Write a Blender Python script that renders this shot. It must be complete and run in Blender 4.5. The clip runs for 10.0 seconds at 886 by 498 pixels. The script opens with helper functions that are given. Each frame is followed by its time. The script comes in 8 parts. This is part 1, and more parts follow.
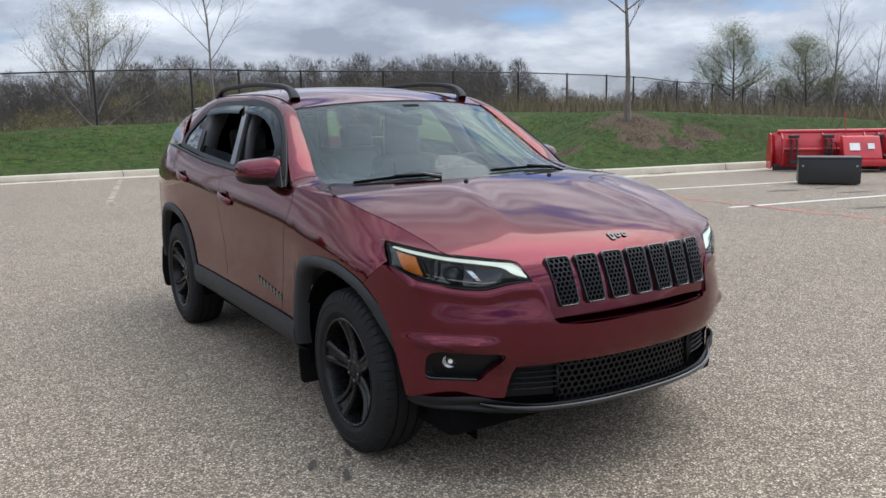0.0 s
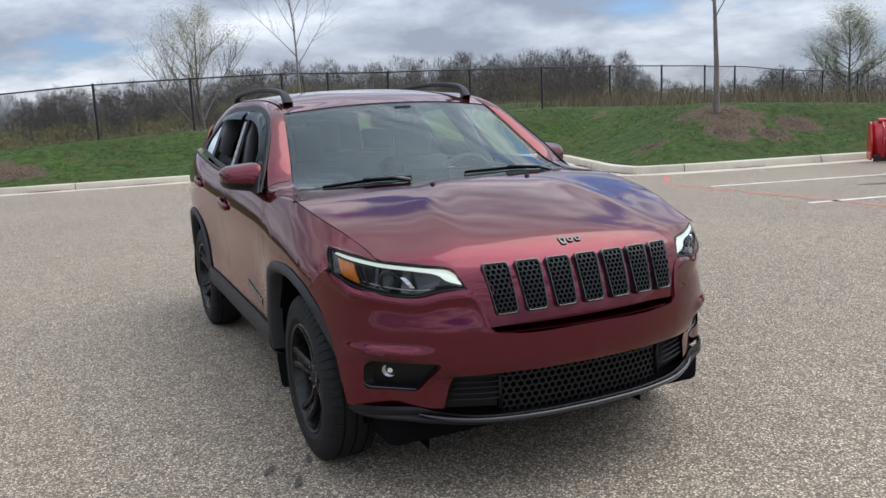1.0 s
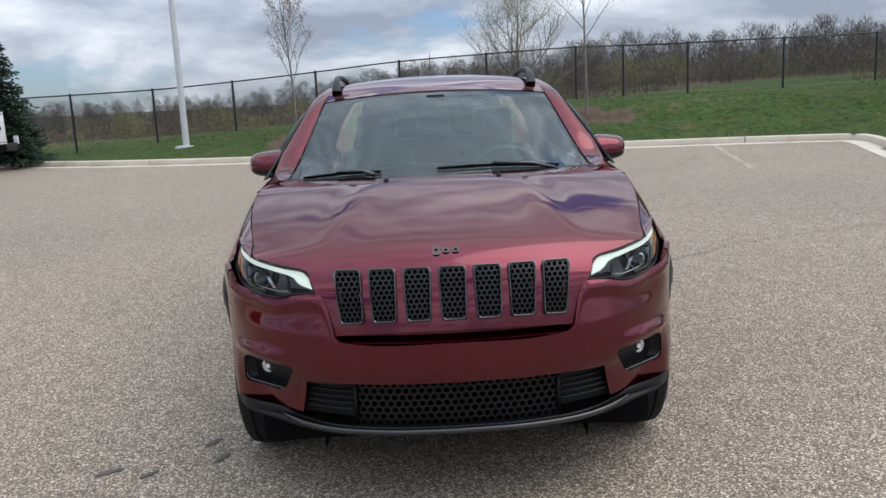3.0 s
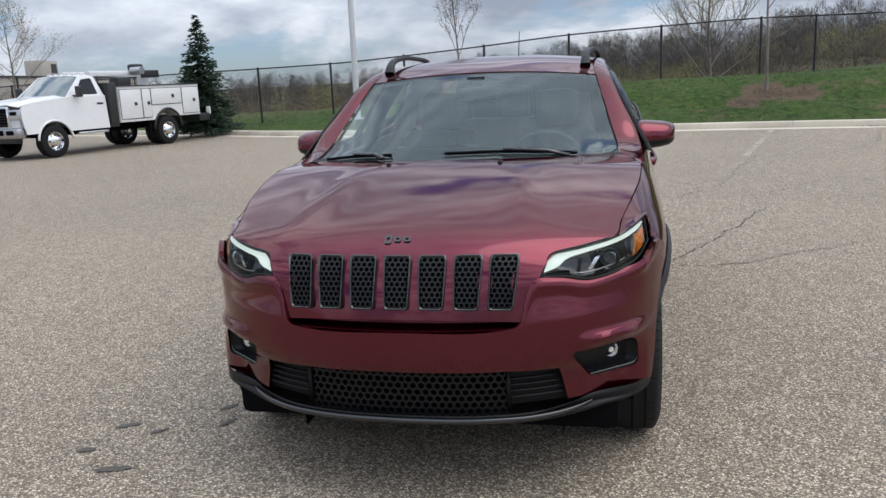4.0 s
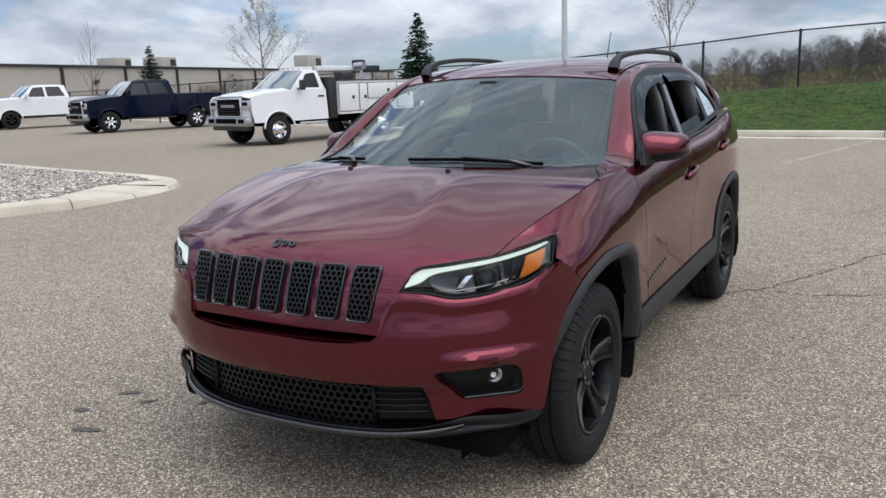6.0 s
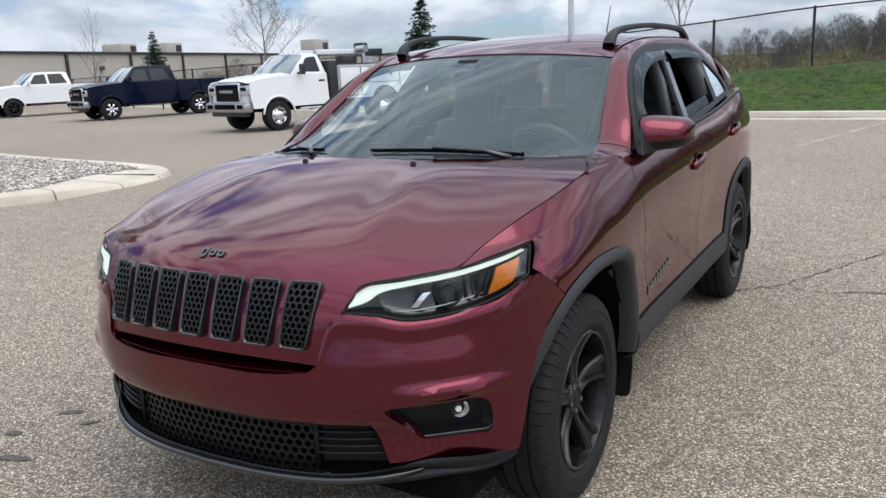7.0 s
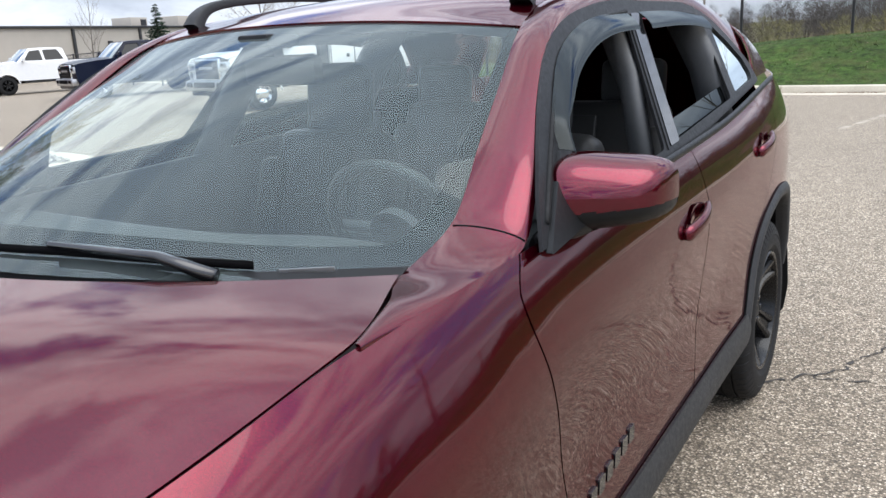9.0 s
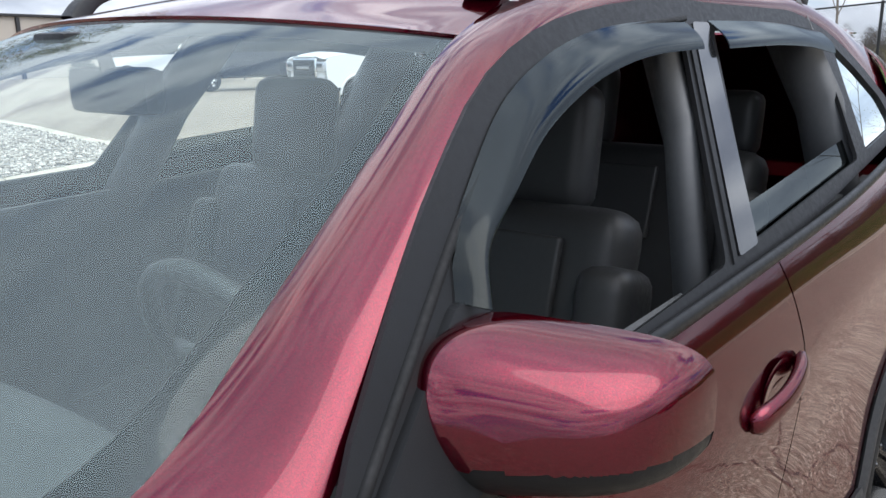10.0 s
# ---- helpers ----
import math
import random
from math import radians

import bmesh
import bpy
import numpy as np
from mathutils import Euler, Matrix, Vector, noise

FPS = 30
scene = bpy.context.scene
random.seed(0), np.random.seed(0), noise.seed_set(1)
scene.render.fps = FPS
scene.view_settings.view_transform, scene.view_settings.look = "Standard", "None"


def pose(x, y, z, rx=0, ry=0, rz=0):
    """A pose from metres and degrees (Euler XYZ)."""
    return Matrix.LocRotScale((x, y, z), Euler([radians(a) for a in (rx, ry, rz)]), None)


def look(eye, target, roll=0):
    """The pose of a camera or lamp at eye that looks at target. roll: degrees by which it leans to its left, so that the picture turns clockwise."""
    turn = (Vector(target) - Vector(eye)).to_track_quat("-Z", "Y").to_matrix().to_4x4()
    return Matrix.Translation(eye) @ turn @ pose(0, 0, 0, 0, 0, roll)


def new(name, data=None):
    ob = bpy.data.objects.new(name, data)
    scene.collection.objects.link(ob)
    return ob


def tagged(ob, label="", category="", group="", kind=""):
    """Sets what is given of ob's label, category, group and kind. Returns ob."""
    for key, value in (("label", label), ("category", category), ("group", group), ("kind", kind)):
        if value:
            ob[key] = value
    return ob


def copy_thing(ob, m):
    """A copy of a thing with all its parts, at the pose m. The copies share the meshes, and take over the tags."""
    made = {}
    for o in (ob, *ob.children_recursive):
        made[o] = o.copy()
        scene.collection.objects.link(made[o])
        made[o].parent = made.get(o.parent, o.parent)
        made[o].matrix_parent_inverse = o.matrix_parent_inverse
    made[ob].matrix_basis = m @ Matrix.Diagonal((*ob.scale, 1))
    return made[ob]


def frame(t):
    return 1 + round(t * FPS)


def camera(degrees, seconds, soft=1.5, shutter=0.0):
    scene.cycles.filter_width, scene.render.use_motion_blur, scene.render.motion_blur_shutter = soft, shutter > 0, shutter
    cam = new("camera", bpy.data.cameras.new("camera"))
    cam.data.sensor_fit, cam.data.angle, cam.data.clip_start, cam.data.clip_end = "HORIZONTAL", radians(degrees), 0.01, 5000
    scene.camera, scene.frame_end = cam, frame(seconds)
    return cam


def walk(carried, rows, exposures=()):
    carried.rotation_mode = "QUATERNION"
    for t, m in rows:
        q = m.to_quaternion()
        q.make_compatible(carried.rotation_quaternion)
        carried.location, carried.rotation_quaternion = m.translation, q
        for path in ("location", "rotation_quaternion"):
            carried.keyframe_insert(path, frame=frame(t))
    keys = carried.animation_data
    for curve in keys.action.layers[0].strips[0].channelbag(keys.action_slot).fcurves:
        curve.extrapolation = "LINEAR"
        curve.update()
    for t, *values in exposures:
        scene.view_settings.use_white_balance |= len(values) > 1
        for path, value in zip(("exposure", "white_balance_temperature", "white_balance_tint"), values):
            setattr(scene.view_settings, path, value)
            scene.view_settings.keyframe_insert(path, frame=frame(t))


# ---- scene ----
cam = camera(57.2, 10.0)
# t, eye, target, roll
ROWS = [
    (0, (-2.342, -3.098, 1.482), (-1.292, -1.431, 1.141), -1.1),
    (0.5, (-2.089, -3.215, 1.47), (-1.131, -1.493, 1.126), -2.3),
    (1, (-1.743, -3.327, 1.48), (-0.922, -1.536, 1.141), -2.7),
    (1.5, (-1.353, -3.398, 1.487), (-0.7, -1.539, 1.142), -2.6),
    (2, (-0.942, -3.503, 1.478), (-0.488, -1.587, 1.128), -2.8),
    (2.5, (-0.52, -3.561, 1.489), (-0.277, -1.608, 1.132), -2.7),
    (3.8, (0.597, -3.467, 1.51), (0.271, -1.535, 1.108), -2.8),
    (4, (0.739, -3.429, 1.512), (0.318, -1.518, 1.1), -2.6),
    (4.5, (1.114, -3.265, 1.496), (0.493, -1.412, 1.071), -2.0),
    (5, (1.49, -3.144, 1.488), (0.685, -1.361, 1.071), -2.0),
    (5.5, (1.886, -3.046, 1.51), (0.957, -1.321, 1.109), -1.6),
    (7, (1.797, -2.46, 1.485), (0.815, -0.773, 1.047), -2.5),
    (7.5, (1.714, -2.002, 1.467), (0.723, -0.334, 0.983), -3.8),
    (8, (1.624, -1.574, 1.464), (0.613, 0.079, 0.966), -3.8),
    (8.5, (1.495, -1.081, 1.474), (0.502, 0.582, 0.977), -3.3),
    (9, (1.447, -0.569, 1.477), (0.418, 1.071, 0.976), -3.1),
    (9.5, (1.349, -0.112, 1.469), (0.231, 1.47, 0.974), -1.8),
    (10, (1.2492, 0.3247, 1.4794), (0.0166, 1.8251, 1.0006), -0.7),
]
walk(cam, [(t, look(*row)) for t, *row in ROWS], [(0, -0.03), (2.5, -0.06), (4.5, -0.10), (5.5, -0.10), (7.0, 0.08), (8.0, 0.32), (9.0, 0.44), (10, 0.46)])

# ---- world and sun ----
SUN_DIR = Vector((0.60, -0.06, 1.0)).normalized()
SUN_EL = math.asin(SUN_DIR.z)
SUN_AZ = math.atan2(SUN_DIR.x, SUN_DIR.y)


def make_world():
    w = bpy.data.worlds.new("world")
    scene.world = w
    w.use_nodes = True
    nt = w.node_tree
    nt.nodes.clear()
    N, L = nt.nodes.new, nt.links.new
    out, bg = N("ShaderNodeOutputWorld"), N("ShaderNodeBackground")
    sky = N("ShaderNodeTexSky")
    sky.sky_type, sky.sun_disc = "NISHITA", False
    sky.sun_elevation, sky.sun_rotation = SUN_EL, SUN_AZ
    sky.air_density, sky.dust_density = 1.0, 0.6
    tc, sep = N("ShaderNodeTexCoord"), N("ShaderNodeSeparateXYZ")
    L(tc.outputs["Generated"], sep.inputs[0])

    def m(op, a, b=None, clamp=False):
        n = N("ShaderNodeMath")
        n.operation, n.use_clamp = op, clamp
        for i, v in enumerate((a, b)):
            if v is None:
                continue
            if isinstance(v, (int, float)):
                n.inputs[i].default_value = v
            else:
                L(v, n.inputs[i])
        return n.outputs[0]

    # heaped clouds: noise over the sky's dome, flattened towards the horizon
    comb = N("ShaderNodeCombineXYZ")
    L(sep.outputs[0], comb.inputs[0]), L(sep.outputs[1], comb.inputs[1]), L(m("MULTIPLY", sep.outputs[2], 2.7), comb.inputs[2])

    def cloud(scale, detail, rough, shift, warp):
        mp = N("ShaderNodeMapping")
        mp.inputs["Location"].default_value = shift
        L(comb.outputs[0], mp.inputs["Vector"])
        t = N("ShaderNodeTexNoise")
        t.inputs["Scale"].default_value, t.inputs["Detail"].default_value = scale, detail
        t.inputs["Roughness"].default_value, t.inputs["Distortion"].default_value = rough, warp
        L(mp.outputs[0], t.inputs["Vector"])
        return t.outputs["Fac"]

    def ramp(fac, *stops):
        r = N("ShaderNodeValToRGB")
        r.color_ramp.elements[0].position, r.color_ramp.elements[0].color = stops[0][0], (*stops[0][1], 1)
        r.color_ramp.elements[1].position, r.color_ramp.elements[1].color = stops[-1][0], (*stops[-1][1], 1)
        for p, c in stops[1:-1]:
            r.color_ramp.elements.new(p).color = (*c, 1)
        L(fac, r.inputs[0])
        return r.outputs[0]

    puff, above = (cloud(3.6, 9.0, 0.55, (3.1, 1.7, q), 0.15) for q in (0.0, 0.075))
    bank = cloud(1.5, 4.0, 0.5, (7.3, 4.2, 1.0), 0.2)
    dens = m("ADD", m("MULTIPLY", puff, 0.62), m("MULTIPLY", bank, 0.38))
    cover = ramp(dens, (0.41, (0, 0, 0)), (0.47, (1, 1, 1)))
    # lit tops and edges, grey bases, and whole banks in shade
    lit = m("ADD", m("ADD", 0.60, m("MULTIPLY", m("SUBTRACT", puff, above), 1.6)), m("MULTIPLY", m("SUBTRACT", 0.5, bank), 1.5))
    body = ramp(lit, (0.30, (0.43, 0.49, 0.63)), (0.50, (0.70, 0.78, 0.93)), (0.66, (1.02, 1.10, 1.24)), (0.82, (1.36, 1.43, 1.55)))

    def mix(kind, fac, a, b):
        n = N("ShaderNodeMix")
        n.data_type, n.blend_type = "RGBA", kind
        for sock, v in zip((n.inputs[0], n.inputs[6], n.inputs[7]), (fac, a, b)):
            if isinstance(v, (int, float)):
                sock.default_value = v
            elif isinstance(v, tuple):
                sock.default_value = (*v, 1)
            else:
                L(v, sock)
        return n.outputs[2]

    skyc = mix("MULTIPLY", 1.0, sky.outputs[0], (0.085, 0.115, 0.165))
    both = mix("MIX", m("MULTIPLY", cover, 0.94), skyc, body)
    top = N("ShaderNodeMapRange")
    top.interpolation_type = "SMOOTHSTEP"
    top.inputs["From Min"].default_value, top.inputs["From Max"].default_value, top.inputs["To Max"].default_value = 0.55, 0.85, 0.75
    L(sep.outputs[2], top.inputs["Value"])
    both = mix("MIX", top.outputs[0], both, (0.81, 0.92, 1.09))
    # paler towards the horizon
    haze = m("POWER", m("SUBTRACT", 1.0, m("MAXIMUM", sep.outputs[2], 0.0), clamp=True), 14.0)
    both = mix("MIX", m("MULTIPLY", haze, 0.40), both, (0.80, 0.85, 0.93))
    # an overcast dome is brighter overhead than along the horizon
    dome = m("ADD", 0.70, m("MULTIPLY", m("MAXIMUM", sep.outputs[2], 0.0), 1.0))
    grey = N("ShaderNodeCombineColor")
    for i in range(3):
        L(dome, grey.inputs[i])
    both = mix("MULTIPLY", 1.0, both, grey.outputs[0])
    # thin cloud glows round the hidden sun
    dotp = N("ShaderNodeVectorMath")
    dotp.operation = "DOT_PRODUCT"
    L(tc.outputs["Generated"], dotp.inputs[0])
    dotp.inputs[1].default_value = SUN_DIR
    halo = m("MULTIPLY", m("POWER", m("MAXIMUM", dotp.outputs["Value"], 0.0), 6.0), 1.2)
    hc = N("ShaderNodeCombineColor")
    for i, q in enumerate((1.0, 0.96, 0.90)):
        L(m("MULTIPLY", halo, q), hc.inputs[i])
    both = mix("ADD", 1.0, both, hc.outputs[0])
    L(both, bg.inputs["Color"])
    bg.inputs["Strength"].default_value = 1.0
    L(bg.outputs[0], out.inputs[0])


make_world()
sun = new("sun", bpy.data.lights.new("sun", "SUN"))
sun.data.energy, sun.data.angle, sun.data.color = 1.15, radians(58), (1.0, 0.955, 0.89)
sun.matrix_basis = look(SUN_DIR * 50, (0, 0, 0))


# ---- materials ----
class Nodes:
    """A small builder for one node material."""

    def __init__(self, name, **kw):
        self.mat = bpy.data.materials.new(name)
        self.mat.use_nodes = True
        self.nt = self.mat.node_tree
        self.bsdf = self.nt.nodes["Principled BSDF"]
        self.set(**kw)
        self.tc = None

    def n(self, kind, **props):
        node = self.nt.nodes.new("ShaderNode" + kind)
        for k, v in props.items():
            if k == "op":
                node.operation = v
            elif k == "blend":
                node.data_type, node.blend_type = "RGBA", v
            elif k == "feature":
                node.feature = v
        return node

    def link(self, a, b):
        self.nt.links.new(a, b)

    def set(self, **kw):
        names = dict(color="Base Color", rough="Roughness", metal="Metallic", coat="Coat Weight", coat_rough="Coat Roughness",
                     spec="Specular IOR Level", emit="Emission Color", power="Emission Strength", trans="Transmission Weight",
                     ior="IOR", alpha="Alpha", sheen="Sheen Weight", sub="Subsurface Weight")
        for k, v in kw.items():
            s = self.bsdf.inputs[names[k]]
            s.default_value = (*v, 1) if isinstance(v, tuple) and len(v) == 3 else v

    def coords(self, kind="Object", scale=(1, 1, 1), rot=(0, 0, 0)):
        if self.tc is None:
            self.tc = self.n("TexCoord")
        mp = self.n("Mapping")
        mp.inputs["Scale"].default_value, mp.inputs["Rotation"].default_value = scale, rot
        self.link(self.tc.outputs[kind], mp.inputs["Vector"])
        return mp.outputs[0]

    def noise(self, scale, detail=4.0, rough=0.55, vec=None, out="Fac", warp=0.0):
        t = self.n("TexNoise")
        t.inputs["Scale"].default_value, t.inputs["Detail"].default_value = scale, detail
        t.inputs["Roughness"].default_value, t.inputs["Distortion"].default_value = rough, warp
        self.link(vec if vec is not None else self.coords(), t.inputs["Vector"])
        return t.outputs[out]

    def voronoi(self, scale, vec=None, out="Distance", feature="F1"):
        t = self.n("TexVoronoi", feature=feature)
        t.inputs["Scale"].default_value = scale
        self.link(vec if vec is not None else self.coords(), t.inputs["Vector"])
        return t.outputs[out]

    def ramp(self, fac, *stops):
        r = self.n("ValToRGB")
        e = r.color_ramp.elements
        c3 = lambda c: (c, c, c, 1) if isinstance(c, (int, float)) else (*c, 1)
        e[0].position, e[0].color = stops[0][0], c3(stops[0][1])
        e[1].position, e[1].color = stops[-1][0], c3(stops[-1][1])
        for p, c in stops[1:-1]:
            e.new(p).color = c3(c)
        self.link(fac, r.inputs[0])
        return r.outputs[0]

    def mix(self, fac, a, b, blend="MIX"):
        n = self.n("Mix", blend=blend)
        for sock, v in zip((n.inputs[0], n.inputs[6], n.inputs[7]), (fac, a, b)):
            if isinstance(v, (int, float)):
                sock.default_value = v
            elif isinstance(v, tuple):
                sock.default_value = (*v, 1)
            else:
                self.link(v, sock)
        return n.outputs[2]

    def bump(self, height, strength, distance=0.01, normal=None):
        b = self.n("Bump")
        b.inputs["Strength"].default_value, b.inputs["Distance"].default_value = strength, distance
        self.link(height, b.inputs["Height"])
        if normal is not None:
            self.link(normal, b.inputs["Normal"])
        return b.outputs[0]

    def to(self, name, sock):
        self.link(sock, self.bsdf.inputs[name])


def plain(name, color, rough=0.5, metal=0.0, coat=0.0, var=0.12, scale=6.0, grain=0.0, gscale=300.0, spec=0.5):
    """A simple surface with two scales of variation."""
    k = Nodes(name, rough=rough, metal=metal, coat=coat, spec=spec)
    lo, hi = tuple(c * (1 - var) for c in color), tuple(min(1, c * (1 + var)) for c in color)
    big = k.noise(scale, 5, 0.6)
    k.to("Base Color", k.ramp(big, (0.3, lo), (0.7, hi)))
    fine = k.noise(scale * 14, 3, 0.6)
    k.to("Roughness", k.ramp(fine, (0.3, max(0.02, rough * 0.82)), (0.7, min(1.0, rough * 1.15))))
    if grain:
        k.to("Normal", k.bump(k.noise(gscale, 2, 0.5), grain, 0.001))
    return k.mat


def paint(name, color, deep, metal=0.65, rough=0.32, flake=0.06, dirt=0.04, coat=1.0):
    """Metallic car paint under a clear coat, with a little dust low down and orange peel."""
    k = Nodes(name, metal=metal, rough=rough, coat=coat, coat_rough=0.03, spec=0.2)
    k.bsdf.inputs["Coat IOR"].default_value = 1.48
    k.bsdf.inputs["Specular Tint"].default_value = (*(min(1.0, c * 1.5 + .10) for c in color), 1)
    fl = k.voronoi(1400.0, out="Color")
    sp = k.n("SeparateColor")
    k.link(fl, sp.inputs[0])
    dust = k.noise(3.0, 6, 0.65)
    base = k.mix(k.ramp(sp.outputs[0], (0.2, 0.0), (1.0, flake * 6)), deep, color)
    dusty = k.mix(k.ramp(dust, (0.45, 0.0), (0.85, dirt)), base, (0.22, 0.19, 0.17))
    k.to("Base Color", dusty)
    k.to("Roughness", k.ramp(sp.outputs[1], (0.0, rough * 0.8), (1.0, rough * 1.25)))
    k.to("Coat Roughness", k.ramp(dust, (0.3, 0.02), (0.8, 0.07)))
    peel = k.bump(k.noise(55.0, 2, 0.5), 0.007, 0.002)
    k.link(peel, k.bsdf.inputs["Coat Normal"])
    k.to("Normal", k.bump(sp.outputs[2], 0.02, 0.0008))
    return k.mat


def glass(name, tint, gloss_rough=0.0, ior=1.5, boost=1.0, film=0.0):
    """Thin glass: a tinted clear pane with a Fresnel reflection."""
    mat = bpy.data.materials.new(name)
    mat.use_nodes = True
    nt = mat.node_tree
    nt.nodes.clear()
    out, mx = nt.nodes.new("ShaderNodeOutputMaterial"), nt.nodes.new("ShaderNodeMixShader")
    tr, gl = nt.nodes.new("ShaderNodeBsdfTransparent"), nt.nodes.new("ShaderNodeBsdfGlossy")
    fr, mul = nt.nodes.new("ShaderNodeFresnel"), nt.nodes.new("ShaderNodeMath")
    tr.inputs[0].default_value = (*tint, 1)
    gl.inputs["Roughness"].default_value = gloss_rough
    gl.inputs["Color"].default_value = (0.90, 0.99, 1.0, 1)
    fr.inputs["IOR"].default_value = ior
    mul.operation, mul.use_clamp, mul.inputs[1].default_value = "MULTIPLY", True, boost
    nt.links.new(fr.outputs[0], mul.inputs[0])
    nt.links.new(mul.outputs[0], mx.inputs[0])
    nt.links.new(tr.outputs[0], mx.inputs[1])
    nt.links.new(gl.outputs[0], mx.inputs[2])
    last = mx.outputs[0]
    if film:
        # a thin dust film; its pale diffuse colour also stands in for reflected haze
        df, m2 = nt.nodes.new("ShaderNodeBsdfDiffuse"), nt.nodes.new("ShaderNodeMixShader")
        df.inputs[0].default_value = (0.50, 0.60, 0.61, 1)
        tc, nz = nt.nodes.new("ShaderNodeTexCoord"), nt.nodes.new("ShaderNodeTexNoise")
        rg = nt.nodes.new("ShaderNodeMapRange")
        nz.inputs["Scale"].default_value, nz.inputs["Detail"].default_value = 3.5, 6.0
        rg.inputs["From Min"].default_value, rg.inputs["From Max"].default_value = 0.3, 0.7
        rg.inputs["To Min"].default_value, rg.inputs["To Max"].default_value = film * 0.75, film * 1.3
        nt.links.new(tc.outputs["Object"], nz.inputs["Vector"])
        nt.links.new(nz.outputs["Fac"], rg.inputs["Value"])
        nt.links.new(rg.outputs[0], m2.inputs[0])
        nt.links.new(last, m2.inputs[1])
        nt.links.new(df.outputs[0], m2.inputs[2])
        last = m2.outputs[0]
    nt.links.new(last, out.inputs[0])
    return mat


def asphalt_mat():
    k = Nodes("asphalt", rough=0.9)
    v = k.coords()
    stones = k.voronoi(125.0, v, "Color")
    sp = k.n("SeparateColor")
    k.link(stones, sp.inputs[0])
    dist = k.voronoi(125.0, v)
    # tan, grey and pale stones in a darker binder
    tone = k.ramp(sp.outputs[0], (0.0, (0.072, 0.061, 0.047)), (0.35, (0.222, 0.186, 0.143)), (0.7, (0.42, 0.358, 0.280)), (0.92, (0.62, 0.54, 0.435)), (1.0, (0.90, 0.82, 0.70)))
    base = k.mix(k.ramp(dist, (0.35, 0.0), (0.75, 0.85)), tone, (0.115, 0.098, 0.076))
    mid = k.noise(7.0, 5, 0.6, v)
    big = k.noise(0.22, 5, 0.6, v)
    base = k.mix(1.0, base, k.ramp(mid, (0.3, 0.83), (0.7, 1.05)), "MULTIPLY")
    base = k.mix(1.0, base, k.ramp(big, (0.3, (0.925, 0.89, 0.855)), (0.7, (1.13, 1.09, 1.04))), "MULTIPLY")
    k.to("Base Color", base)
    h1 = k.bump(dist, 0.8, 0.004)
    k.to("Normal", k.bump(k.noise(40.0, 4, 0.6, v), 0.25, 0.006, h1))
    return k.mat


def concrete_mat():
    k = Nodes("concrete", rough=0.9)
    v = k.coords()
    a = k.noise(1.3, 6, 0.65, v)
    b = k.noise(60.0, 4, 0.6, v)
    c = k.ramp(a, (0.3, (0.44, 0.39, 0.31)), (0.7, (0.60, 0.54, 0.44)))
    k.to("Base Color", k.mix(1.0, c, k.ramp(b, (0.3, 0.85), (0.7, 1.1)), "MULTIPLY"))
    k.to("Normal", k.bump(b, 0.3, 0.004))
    return k.mat


SOIL = ((12.669, 11.8, .95), (12.051, 10.85, .55), (12.978, 10.4, .45), (14.008, 10.7, .5), (10.197, 11.3, .35), (-3.605, 19.6, .9), (-2.678, 19.2, .55), (4.532, 19.4, .6), (5.356, 19.1, .5), (3.914, 18.9, .4))


